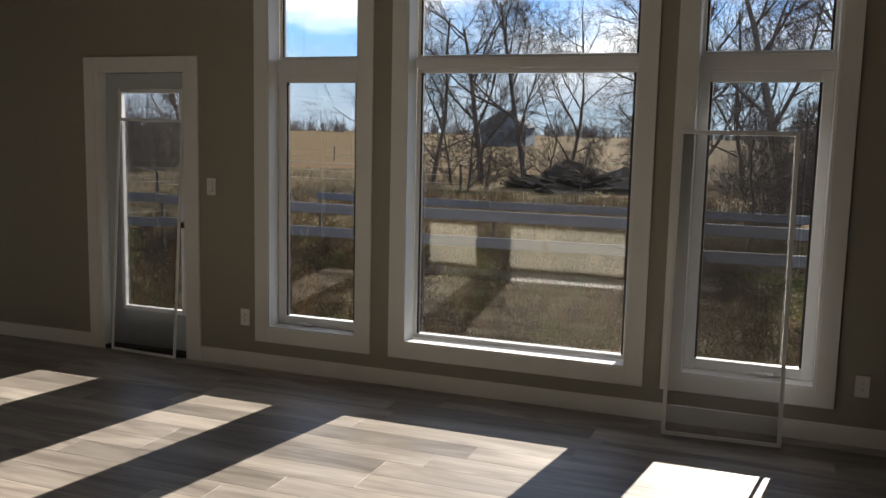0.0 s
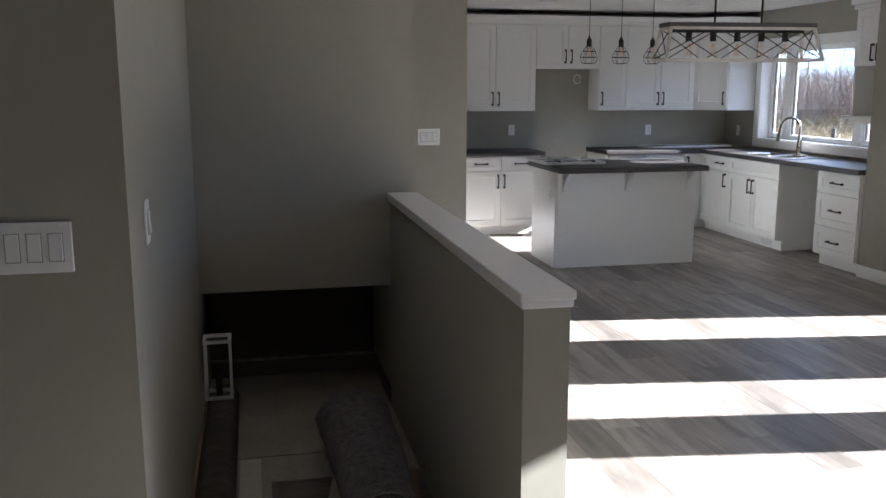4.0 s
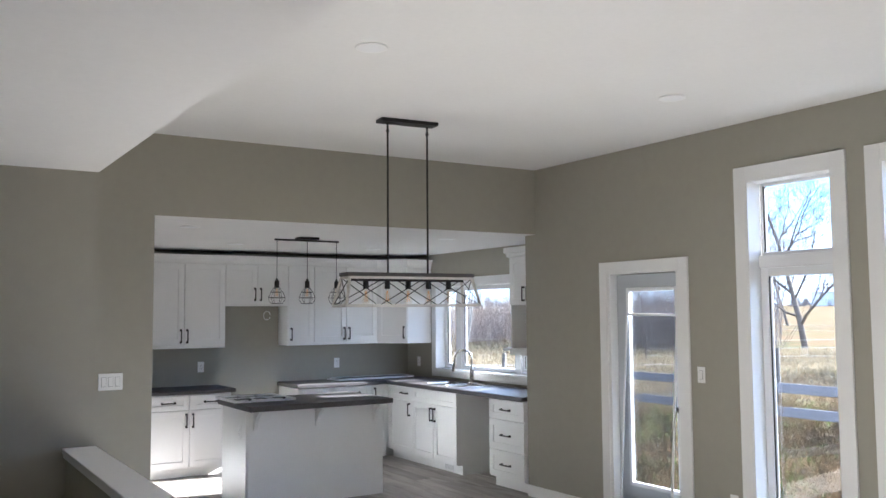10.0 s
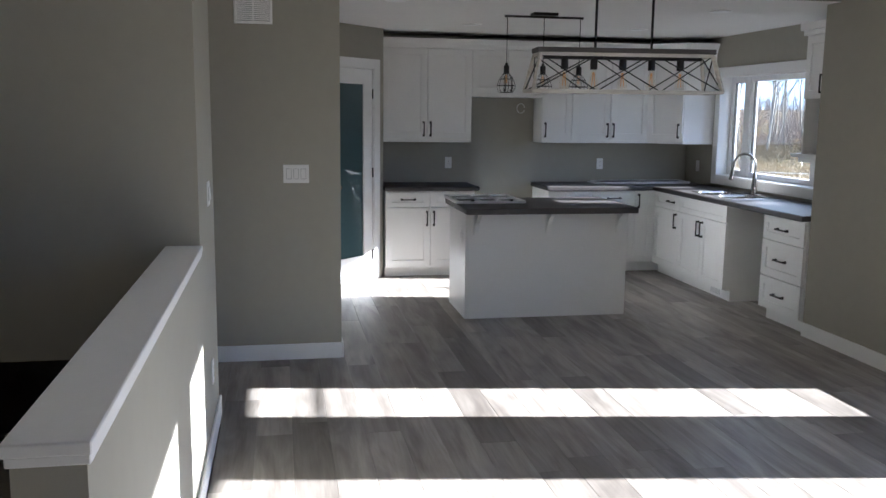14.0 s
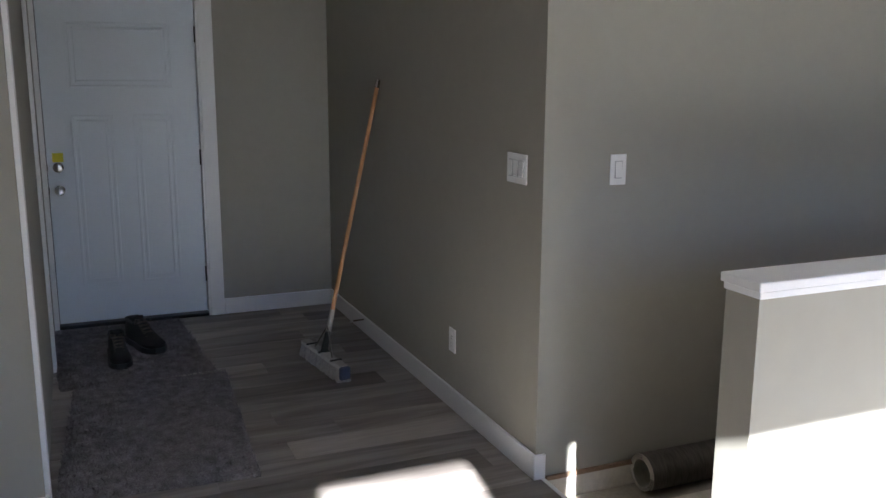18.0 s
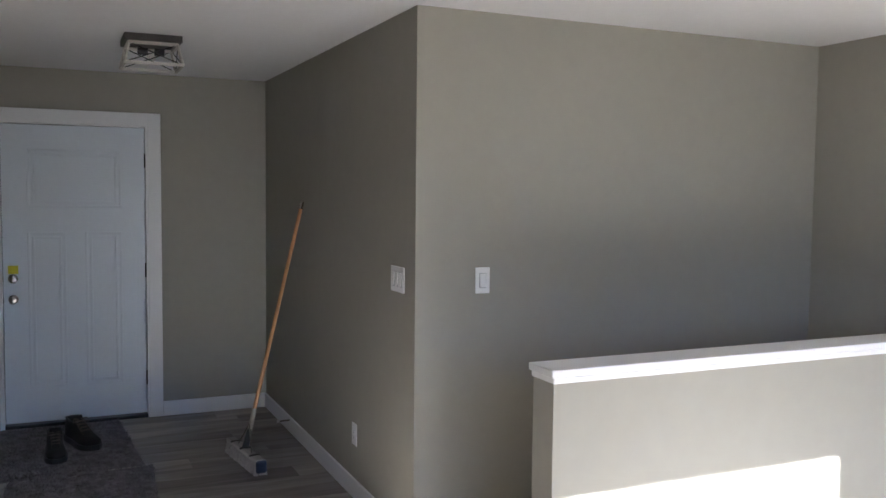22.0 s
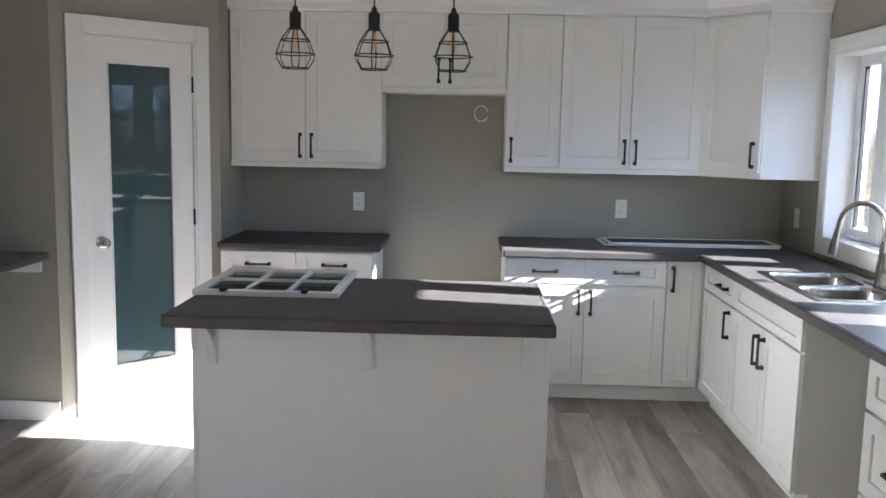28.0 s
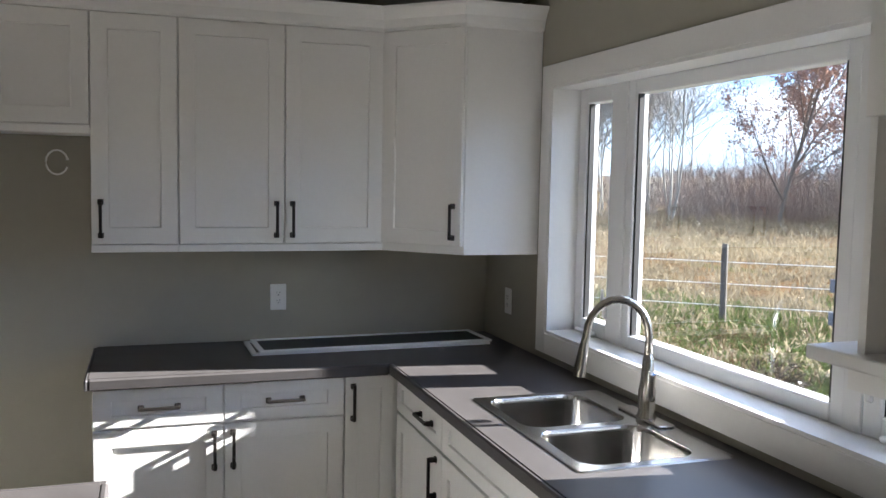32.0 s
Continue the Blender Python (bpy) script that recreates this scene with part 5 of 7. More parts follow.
def plate(place, face, gangs=1, outlet=False, blank=False, label="", h=0.118):
    w = 0.072 + 0.046 * (gangs - 1)
    nm = "wall_outlet" if outlet else "blank_plate" if blank else "light_switch"
    lb = label or ("white wall outlet" if outlet else "blank white wall plate" if blank else f"white {gangs}-gang rocker light switch" if gangs > 1 else "white rocker light switch")
    F = at_face(face, place)
    p = thing(nm, place, lb + " on the greige wall" if not label else lb, "outlet" if outlet else "wall plate" if blank else "switch")
    bm = bmesh.new()
    box(bm, -w / 2, w / 2, 0, 0.006, -h / 2, h / 2, bev=0.0025, frame_of=F)
    pl = part("plate", bm, PLATE, p)
    if blank:
        return p
    for g in range(gangs):
        u = (g - (gangs - 1) / 2) * 0.046
        bm = bmesh.new()
        box(bm, u - 0.0168, u + 0.0168, 0.006, 0.0075, -0.0335, 0.0335, frame_of=F)
        ins = part("insert", bm, GAPSHADE if not outlet else PLATE, pl)
        if outlet:
            for s in (-1, 1):
                bm = bmesh.new()
                box(bm, u - 0.0075, u - 0.0055, 0.0074, 0.008, s * 0.018 - 0.002, s * 0.018 + 0.006, frame_of=F)
                box(bm, u + 0.0055, u + 0.0075, 0.0074, 0.008, s * 0.018 - 0.002, s * 0.018 + 0.006, frame_of=F)
                box(bm, u - 0.002, u + 0.002, 0.0074, 0.008, s * 0.018 - 0.01, s * 0.018 - 0.006, frame_of=F)
                part("slots", bm, SLOT, pl)
        else:
            bm = bmesh.new()
            v = box(bm, u - 0.0145, u + 0.0145, 0.0075, 0.0112, -0.031, 0.031, bev=0.001, frame_of=F @ Matrix.Rotation(radians(3.5), 4, "X"))
            part("rocker", bm, PLATE, pl)
        for s in (-1, 1):
            bm = bmesh.new()
            box(bm, u - 0.003, u + 0.003, 0.006, 0.0068, s * 0.048 - 0.003, s * 0.048 + 0.003, frame_of=F)
            part("screw", bm, TRIM, pl)
    return p


plate((-4.072, YW, 1.23), FACE_NY)
plate((-3.806, YW, 0.346), FACE_NY, outlet=True)
plate((0.04, YW, 0.33), FACE_NY, outlet=True)
plate((-4.722, HW1, 1.232), FACE_Y, gangs=2, label="white two-gang rocker light switch on the stair wall")
plate((-4.684, HW1, 0.355), FACE_Y, outlet=True)
plate((XD, 1.267, 1.231), FACE_X, gangs=3)
plate((XD, 0.585, 0.346), FACE_X, blank=True)
plate((XD, 0.44, 0.346), FACE_X, outlet=True)
plate((-1.906, -0.485, 1.223), FACE_X, gangs=3)
plate((-1.906, -1.105, 0.34), FACE_X, outlet=True)
plate((-2.232, -0.28, 1.227), FACE_Y)
plate((1.25, -0.64, 1.245), FACE_Y, gangs=2)
plate((0.985, -0.64, 0.367), FACE_Y, outlet=True)
plate((0.818, -0.64, 0.341), FACE_Y, blank=True)
plate((XB, 2.915, 1.11), FACE_X, outlet=True)
plate((XB, 4.6, 1.1), FACE_X, outlet=True)
plate((-9.17, YK, 1.095), FACE_NY, outlet=True)
plate((-7.2, 2.597, 0.66), FACE_NY, outlet=True, label="white outlet on the island end panel")
chm = thing("door_chime", (0.457, -0.6, 2.02), "white rounded door chime box high on the wall", "door chime")
bm = bmesh.new()
rows = []
for d, y in ((0.0, -0.64), (0.0, -0.603), (0.004, -0.594), (0.012, -0.59)):
    side = [(0.094 - d + 0.019 * (1 - (k / 5) ** 2), (0.063 - d) * k / 5) for k in range(-5, 6)]
    rows.append([bm.verts.new((0.4565 + sx * u, y, 2.083 + sx * v)) for sx in (1, -1) for u, v in side])
for p, q in zip(rows, rows[1:]):
    for i in range(22):
        bm.faces.new((p[i], p[(i + 1) % 22], q[(i + 1) % 22], q[i]))
bm.faces.new(rows[0]), bm.faces.new(rows[-1])
part("cover", bm, PLATE, chm)
vt = thing("wall_vent", (XD, 1.017, 2.166), "white louvred return vent high on the wall", "vent")
F = at_face(FACE_X, (XD, 1.017, 2.256))
bm = bmesh.new()
for b in ((-0.118, -0.1, 0, 0.01, -0.092, 0.092), (0.1, 0.118, 0, 0.01, -0.092, 0.092), (-0.1, 0.1, 0, 0.01, -0.092, -0.074), (-0.1, 0.1, 0, 0.01, 0.074, 0.092)):
    box(bm, *b, bev=0.003, frame_of=F)
part("frame", bm, PLATE, vt)
bm = bmesh.new()
box(bm, -0.1, 0.1, 0, 0.0015, -0.074, 0.074, frame_of=F)
part("backing", bm, SLOT, vt)
for k in range(12):
    bm = bmesh.new()
    box(bm, -0.1, 0.1, -0.0012, 0.0012, -0.005, 0.005, frame_of=F @ Matrix.Translation((0, 0.006, -0.066 + k * 0.012)) @ Matrix.Rotation(radians(-35), 4, "X"))
    part("slat", bm, PLATE, vt)
bm = bmesh.new()
for u in (0.0,):
    box(bm, u - 0.006, u + 0.006, 0.002, 0.0115, -0.074, 0.074, frame_of=F)
part("divider", bm, PLATE, vt)
for y in (0.335, 0.66):
    hk = solid("wall_hook", boxes((XD, XD + 0.006, y - 0.011, y + 0.011, 1.511, 1.529), (XD + 0.006, XD + 0.02, y - 0.004, y + 0.004, 1.514, 1.526), bev=0.002), ROLLBACK, "small dull mounting stub on the greige wall", "hook", "wall stubs")
bm = bmesh.new()
pipe(bm, [(XB + 0.012, 3.69 + 0.042 * math.cos(a), 1.685 + 0.05 * math.sin(a)) for a in [0.3 + 5.6 * k / 18 for k in range(19)]], 0.0045, 6)
rod(bm, (XB, 3.73, 1.70), (XB + 0.02, 3.73, 1.70), 0.006, sides=6)
solid("cable_loop", bm, PLATE, "loop of white cable coming out of the wall", "cable", smooth=True)


# ---- loose window screens ----
def screen(name, w, h, label, m, rail=0.02, glass=SCREEN, bars=(0, 0), mat=VINYL, thick=0.011):
    """A framed panel w by h, standing in its local x-z plane."""
    s = new(name)
    tagged(s, label, "window screen")
    def add(nm, bm, mt):
        o = finish(nm, bm, mt)
        o.parent = s
        return o
    for nm, b in (("side_rail", (-w / 2, -w / 2 + rail, 0, thick, 0, h)), ("side_rail", (w / 2 - rail, w / 2, 0, thick, 0, h)), ("end_rail", (-w / 2 + rail, w / 2 - rail, 0, thick, 0, rail)), ("end_rail", (-w / 2 + rail, w / 2 - rail, 0, thick, h - rail, h))):
        add(nm, boxes(b, bev=0.002), mat)
    add("mesh_panel", boxes((-w / 2 + rail, w / 2 - rail, thick * 0.4, thick * 0.4 + 0.002, rail, h - rail)), glass).visible_shadow = glass != SCREEN
    nx, nz = bars
    for k in range(nx):
        u = -w / 2 + rail + (w - 2 * rail) * (k + 1) / (nx + 1)
        add("muntin", boxes((u - 0.008, u + 0.008, thick * 0.5, thick * 1.1, rail, h - rail), bev=0.002), mat)
    for k in range(nz):
        z = rail + (h - 2 * rail) * (k + 1) / (nz + 1)
        add("muntin", boxes((-w / 2 + rail, w / 2 - rail, thick * 0.5, thick * 1.08, z - 0.008, z + 0.008), bev=0.002), mat)
    s.matrix_basis = m
    return s


# leaning on the patio door and on the third window
screen("window_screen", 0.57, 1.68, "white-framed insect screen leaning on the patio door", pose(-4.635, 4.962, 0.007, -3.2, 1.0, -1.0), glass=SCREEN)
screen("storm_panel", 0.62, 1.68, "white-framed glazed panel leaning on the window", pose(-0.655, 4.78, 0.004, -7.6, 0, 3), rail=0.022, glass=SCREEN)
# lying on the island: a sash with a grille; on the counter: two long screens
PANE_D = glass_material("grey_sash_glass", (0.6, 0.66, 0.64), 0.3, 0.05)
sash = screen("window_grille", 0.58, 0.56, "white window sash with six lights lying on the island", pose(-7.765, 2.84, 0.909, 90, 0, 90), rail=0.034, glass=PANE_D, bars=(2, 1), thick=0.022)
for y in (2.68, 3.0):
    bm = boxes((-7.22, -7.17, y - 0.012, y + 0.012, 0.931, 0.945), bev=0.003)
    solid("sash_latch", bm, BRONZE, "dark metal latch on the loose window sash", "latch", "sash latches")
DARKMESH = material("dark_screen_mesh", (0.035, 0.037, 0.04), 0.6, var=0.2, scale=40, fine=300)
screen("window_screen", 1.06, 0.285, "long white-framed dark screen lying on the counter", pose(-9.40, 4.97, 0.9055, 90, 0, 91), rail=0.022, glass=DARKMESH)
screen("window_screen", 1.04, 0.275, "long white-framed dark screen lying on another screen", pose(-9.385, 4.985, 0.917, 90, 0, 92), rail=0.022, glass=DARKMESH)

# ---- entry things ----
def mat_of(name, poly, label):
    bm = bmesh.new()
    x0, x1, y0, y1 = poly
    nx, ny = 22, 40
    rnd = random.Random(name)
    g = [[bm.verts.new((x0 + (x1 - x0) * i / nx + rnd.uniform(-0.006, 0.006), y0 + (y1 - y0) * j / ny + rnd.uniform(-0.006, 0.006), 0.012 + rnd.uniform(-0.004, 0.006) if 0 < i < nx and 0 < j < ny else 0.001)) for j in range(ny + 1)] for i in range(nx + 1)]
    for i in range(nx):
        for j in range(ny):
            bm.faces.new((g[i][j], g[i + 1][j], g[i + 1][j + 1], g[i][j + 1]))
    m = thing(name, ((x0 + x1) / 2, (y0 + y1) / 2, 0), label, "rug")
    part("backing", bm, CARPET, m)
    vs, fs = [], []
    for _ in range(9000):
        px, py, a = rnd.uniform(x0, x1), rnd.uniform(y0, y1), rnd.uniform(0, 6.283)
        h, c, s = rnd.uniform(0.012, 0.024), math.cos(a), math.sin(a)
        n = len(vs)
        vs += [(px - s * 0.003, py + c * 0.003, 0.008), (px + s * 0.003, py - c * 0.003, 0.008), (px + c * 0.014, py + s * 0.014, 0.008 + h)]
        fs.append((n, n + 1, n + 2))
    me = bpy.data.meshes.new("shag")
    me.from_pydata(vs, [], fs)
    me.materials.append(CARPET)
    o = new("shag", me)
    o.parent = m
    o.matrix_parent_inverse = Matrix.Translation(-m.location)
    return m


far_mat = mat_of("door_mat", (-0.39, 0.39, -0.54, 0.54), "dark grey shaggy mat in front of the entry door")
far_mat.matrix_basis = pose(-0.51, -2.6, 0, 0, 0, 3.5)
near_mat = mat_of("door_mat", (-0.38, 0.38, -0.66, 0.66), "charcoal shaggy mat at the entry")
near_mat.matrix_basis = pose(-0.56, -1.39, 0.004, 0, 0, -3.5)


def shoe(m):
    s = new("shoe")
    tagged(s, "worn brown lace-up work shoe on the entry mat", "shoe", "pair of shoes")
    def add(nm, bm, mt, lb=""):
        o = finish(nm, bm, mt, True)
        o.parent = s
        return tagged(o, lb)
    # stations along the shoe: place, half width, height of the ridge, half width at the top
    st = [(0.0, 0.030, 0.098, 0.022), (0.012, 0.036, 0.118, 0.03), (0.045, 0.04, 0.115, 0.034), (0.085, 0.041, 0.108, 0.033), (0.11, 0.041, 0.115, 0.027), (0.14, 0.043, 0.1, 0.025), (0.17, 0.047, 0.084, 0.026), (0.205, 0.05, 0.068, 0.03), (0.235, 0.049, 0.062, 0.032), (0.262, 0.043, 0.056, 0.027), (0.28, 0.03, 0.046, 0.018), (0.288, 0.014, 0.034, 0.008)]
    bm = bmesh.new()
    rows = []
    for x, hw, top, tw in st:
        rows.append([bm.verts.new((x, sy * w, z)) for sy, w, z in ((-1, hw * 0.97, 0.022), (-1, hw * 1.03, 0.04), (-1, (hw + tw) / 2 + 0.003, 0.03 + 0.55 * (top - 0.03)), (-1, tw, top - 0.004), (-1, tw * 0.45, top), (1, tw * 0.45, top), (1, tw, top - 0.004), (1, (hw + tw) / 2 + 0.003, 0.03 + 0.55 * (top - 0.03)), (1, hw * 1.03, 0.04), (1, hw * 0.97, 0.022))])
    for k, (p, q) in enumerate(zip(rows, rows[1:])):
        for i in range(9):
            if not (k in (1, 2) and 3 <= i <= 5):
                bm.faces.new((p[i], p[i + 1], q[i + 1], q[i]))
    bm.faces.new(rows[0][::-1]), bm.faces.new(rows[-1])
    add("upper", bm, LEATHER)
    bm = bmesh.new()
    pipe(bm, [(x, y, z) for x, y, z in ((0.012, -0.012, 0.117), (0.012, -0.029, 0.115), (0.045, -0.034, 0.112), (0.085, -0.033, 0.106), (0.085, 0.033, 0.106), (0.045, 0.034, 0.112), (0.012, 0.029, 0.115), (0.012, -0.012, 0.117))], 0.006, 6)
    add("collar", bm, SLOT, "padded dark collar")
    bm = bmesh.new()
    box(bm, 0.012, 0.086, -0.03, 0.03, 0.06, 0.064)
    add("insole", bm, SHOELINING, "reddish lining")
    bm = bmesh.new()
    box(bm, 0.084, 0.094, -0.02, 0.02, 0.1, 0.138, bev=0.004)
    add("tongue", bm, LEATHER)
    bm = bmesh.new()
    a, b = [[bm.verts.new((x - 0.004 + 0.01 * (x > 0.28), y * (w + 0.007), z)) for x, w, _, _ in st for y in (-1, 1)] for z in (0.0, 0.026)]
    n = len(st)
    for i in range(n - 1):
        for r in (a, b):
            bm.faces.new((r[2 * i], r[2 * i + 1], r[2 * i + 3], r[2 * i + 2]))
        for s2 in (0, 1):
            bm.faces.new((a[2 * i + s2], a[2 * i + 2 + s2], b[2 * i + 2 + s2], b[2 * i + s2]))
    bm.faces.new((a[0], a[1], b[1], b[0])), bm.faces.new((a[-2], a[-1], b[-1], b[-2]))
    add("sole", bm, SLOT, "black rubber sole")
    bm = bmesh.new()
    for k in range(5):
        x, z = 0.112 + 0.02 * k, 0.118 - 0.0115 * k
        rod(bm, (x, -0.024, z - 0.003), (x + 0.014, 0.024, z - 0.008), 0.0032, sides=5)
        rod(bm, (x, 0.024, z - 0.003), (x + 0.014, -0.024, z - 0.008), 0.0032, sides=5)
    for sy in (-1, 1):
        pipe(bm, [(0.11, sy * 0.006, 0.12), (0.118, sy * 0.03, 0.128), (0.135, sy * 0.042, 0.112), (0.125, sy * 0.02, 0.113)], 0.003, 5)
    add("laces", bm, SHOELACE, "pale worn laces")
    s.matrix_basis = m
    return s


sh = shoe(pose(-0.45, -2.56, 0.018, 0, 0, 92) @ Matrix.Scale(1.12, 4))
copy_thing(sh, pose(-0.55, -2.78, 0.018, 0, 0, 110) @ Matrix.Scale(1.12, 4))

br = thing("push_broom", (-1.49, -1.9, 0), "push broom with an orange wooden handle leaning on the wall", "broom")
HEADM = Matrix.Translation((-1.485, -1.9, 0.0)) @ Matrix.Rotation(radians(97.5), 4, "Z") @ Matrix.Diagonal((0.83, 0.9, 1, 1))
FOOT, TIP = Vector((-1.52, -1.925, 0.2)), Vector((-1.89, -2.13, 1.535))
bm = bmesh.new()
rod(bm, FOOT, TIP, 0.0125, 0.0115, 12)
part("handle", bm, BROOMWOOD, br, "orange wooden handle", True)
bm = bmesh.new()
rod(bm, TIP - (TIP - FOOT).normalized() * 0.03, TIP + (TIP - FOOT).normalized() * 0.015, 0.0135, 0.012, 12)
part("end_cap", bm, CHROME, br, "threaded metal tip", True)
bm = bmesh.new()
rod(bm, FOOT - (TIP - FOOT).normalized() * 0.03, FOOT + (TIP - FOOT).normalized() * 0.12, 0.0165, 0.0145, 12)
part("sleeve", bm, OSB, br, "pale wooden sleeve round the handle", True)
bm = bmesh.new()
box(bm, -0.325, 0.325, -0.032, 0.032, 0.068, 0.092, bev=0.006, frame_of=HEADM)
part("head_block", bm, BRISTLE, br)
bm = bmesh.new()
rb = random.Random(5)
for k in range(300):
    u, v = rb.uniform(-0.32, 0.32), rb.uniform(-0.028, 0.028)
    a, b = HEADM @ Vector((u, v, 0.069)), HEADM @ Vector((u * 1.03 + rb.uniform(-0.006, 0.006), v * 1.5, 0.002))
    rod(bm, a, b, 0.004, 0.006, 5, caps=False)
part("bristles", bm, BRISTLE, br)
bm = bmesh.new()
box(bm, 0.322, 0.35, -0.034, 0.034, 0.02, 0.09, bev=0.008, frame_of=HEADM)
part("end_bumper", bm, BLUE, br, "blue plastic end")
for u in (-0.2, 0.0, 0.2):
    bm = bmesh.new()
    box(bm, u - 0.008, u + 0.008, -0.036, 0.036, 0.088, 0.097, bev=0.002, frame_of=HEADM)
    part("clamp", bm, SLOT, br, "dark clamp over the head")
bm = bmesh.new()
rod(bm, (-1.485, -1.9, 0.09), FOOT, 0.02, 0.016, 10)
part("socket", bm, SLOT, br, "", True)
bm = bmesh.new()
pipe(bm, [HEADM @ Vector((-0.14, 0, 0.094)), FOOT + Vector((0.004, 0, 0.03)), HEADM @ Vector((0.14, 0, 0.094))], 0.004, 6)
part("brace", bm, CHROME, br, "bent metal brace")
stop = thing("door_stop", (-1.89, -2.45, 0.085), "spring door stop on the white baseboard", "door stop")
bm = bmesh.new()
rod(bm, (-1.893, -2.45, 0.085), (-1.82, -2.45, 0.083), 0.006, 0.005, 8)
part("spring", bm, CHROME, stop, "", True)
bm = bmesh.new()
rod(bm, (-1.822, -2.45, 0.083), (-1.806, -2.45, 0.083), 0.009, 0.009, 10)
part("tip", bm, PLATE, stop, "white rubber tip", True)

# ---- stairwell things ----
def sheet_roll(name, a, b, r, label, outer, inner_face, edge, turns=3.2, core=0.72, far=1.0, flat=1.0, lump=0.0):
    """A rolled sheet with a spiral end, lying from a to b; far: how much wider its other end is."""
    t = thing(name, a, label, "flooring roll")
    a, b = Vector(a), Vector(b)
    d = (b - a)
    q = Matrix.Translation(a) @ d.to_track_quat("Z", "Y").to_matrix().to_4x4()
    n = int(turns * 20)

    def spiral(k, z, drop):
        ang, w = 6.28319 * k / 20, 1.0 + (far - 1.0) * max(0.0, z / d.length)
        rr = (r * (core + (1 - core) * k / n) - drop) * w
        if lump:
            rr += lump * noise.noise(Vector((math.cos(ang) * 1.6, math.sin(ang) * 1.6, z * 4 + 0.3 * k / n)))
        p = q @ Vector((rr * math.cos(ang), rr * math.sin(ang), z))
        p.z = a.z + (b.z - a.z) * z / d.length + (p.z - a.z - (b.z - a.z) * z / d.length) * flat
        return p

    for nm, drop, mt in (("roll", 0.0, outer), ("inner_face", 0.004, inner_face)):
        bm = bmesh.new()
        cuts = [d.length * i / 10 for i in range(11)] if lump else [0.0, d.length]
        rings = [[bm.verts.new(spiral(k, z, drop)) for z in cuts] for k in range(n + 1)]
        for p, s in zip(rings, rings[1:]):
            for i in range(len(cuts) - 1):
                bm.faces.new((p[i], s[i], s[i + 1], p[i + 1]))
        bmesh.ops.solidify(bm, geom=bm.faces[:], thickness=0.003)
        part(nm, bm, mt, t, "", True)
    bm = bmesh.new()
    pipe(bm, [spiral(k, -0.002, 0.002) for k in range(n + 1)], 0.0028 if flat == 1.0 else 0.0045, 5)
    part("cut_edge", bm, edge, t, "", True)
    return t


sheet_roll("vinyl_roll", (-2.36, -0.194, LZ + 0.087), (-4.3, -0.19, LZ + 0.087), 0.083, "long roll of brown wood-look sheet vinyl on the landing", VINYLOUT, ROLLEDGE, ROLLEDGE, 2.6)
sheet_roll("carpet_roll", (-2.76, 0.43, LZ + 0.122), (-3.74, 0.42, LZ + 0.150), 0.152, "rolled grey shaggy carpet on the landing", ROLLCARPET, ROLLPILE, ROLLCARPET, 3.6, 0.3, 1.25, 0.76, 0.011)
def turned_board(name, m, w, d, h, mat, label, category):
    bm = bmesh.new()
    box(bm, 0, w, 0, d, 0, h, bev=0.002, frame_of=m)
    return solid(name, bm, mat, label, category)


turned_board("flooring_offcut", pose(-2.815, 0.19, LZ + 0.0045, 0, 0, 169.8), 0.63, -0.22, 0.008, ROLLEDGE, "white board offcut under the carpet roll", "board")
turned_board("loose_board", pose(-2.55, 0.575, LZ + 0.0045, 0, 0, 174), 0.86, 0.042, 0.012, BROWNTRIM, "narrow loose wood strip beside the carpet roll", "board")
turned_board("flooring_offcut", pose(-2.45, 0.452, LZ + 0.0045, 0, 0, -13), 0.34, 0.098, 0.006, ROLLEDGE, "small pale board offcut on the landing", "board")
sheet_roll("vinyl_roll", (-2.03, 0.565, LZ + 0.084), (-2.36, 0.585, LZ + 0.084), 0.072, "short roll of taupe sheet vinyl by the half wall", ROLLBACK, VINYLOUT, ROLLBACK, 4.5, 0.08)
turned_board("subfloor_sheet", pose(-3.68, -0.104, LZ + 0.0005), 1.31, 0.094, 0.003, ROLLEDGE, "narrow strip of cream underlay beside the vinyl roll", "underlay")
solid("landing_trim", boxes((-4.2, -1.95, -0.28, -0.266, -0.012, 0.006), bev=0.002), BROWNTRIM, "raw wood strip along the stair wall", "trim")
solid("landing_skirt", boxes((-4.2, -1.946, -0.28, -0.274, LZ + 0.002, -0.013)), ROLLEDGE, "bare cream board below the wood strip", "board")
lt = thing("wall_lantern", (-4.12, -0.2, LZ + 0.17), "white-framed lantern standing at the end of the roll", "lantern")
bm = bmesh.new()
for sx in (-1, 1):
    for sy in (-1, 1):
        box(bm, -4.12 + sx * 0.06 - 0.005, -4.12 + sx * 0.06 + 0.005, -0.2 + sy * 0.06 - 0.005, -0.2 + sy * 0.06 + 0.005, LZ + 0.168, LZ + 0.47)
for z in (LZ + 0.168, LZ + 0.456):
    for s in (-1, 1):
        box(bm, -4.18, -4.06, -0.2 + s * 0.06 - 0.008, -0.2 + s * 0.06 + 0.008, z, z + 0.016)
        box(bm, -4.12 + s * 0.06 - 0.008, -4.12 + s * 0.06 + 0.008, -0.26, -0.14, z, z + 0.016)
part("frame", bm, TRIM, lt)
bm = bmesh.new()
rod(bm, (-4.12, -0.2, LZ + 0.17), (-4.12, -0.2, LZ + 0.3), 0.015, sides=10)
part("lamp_holder", bm, SLOT, lt, "", True)


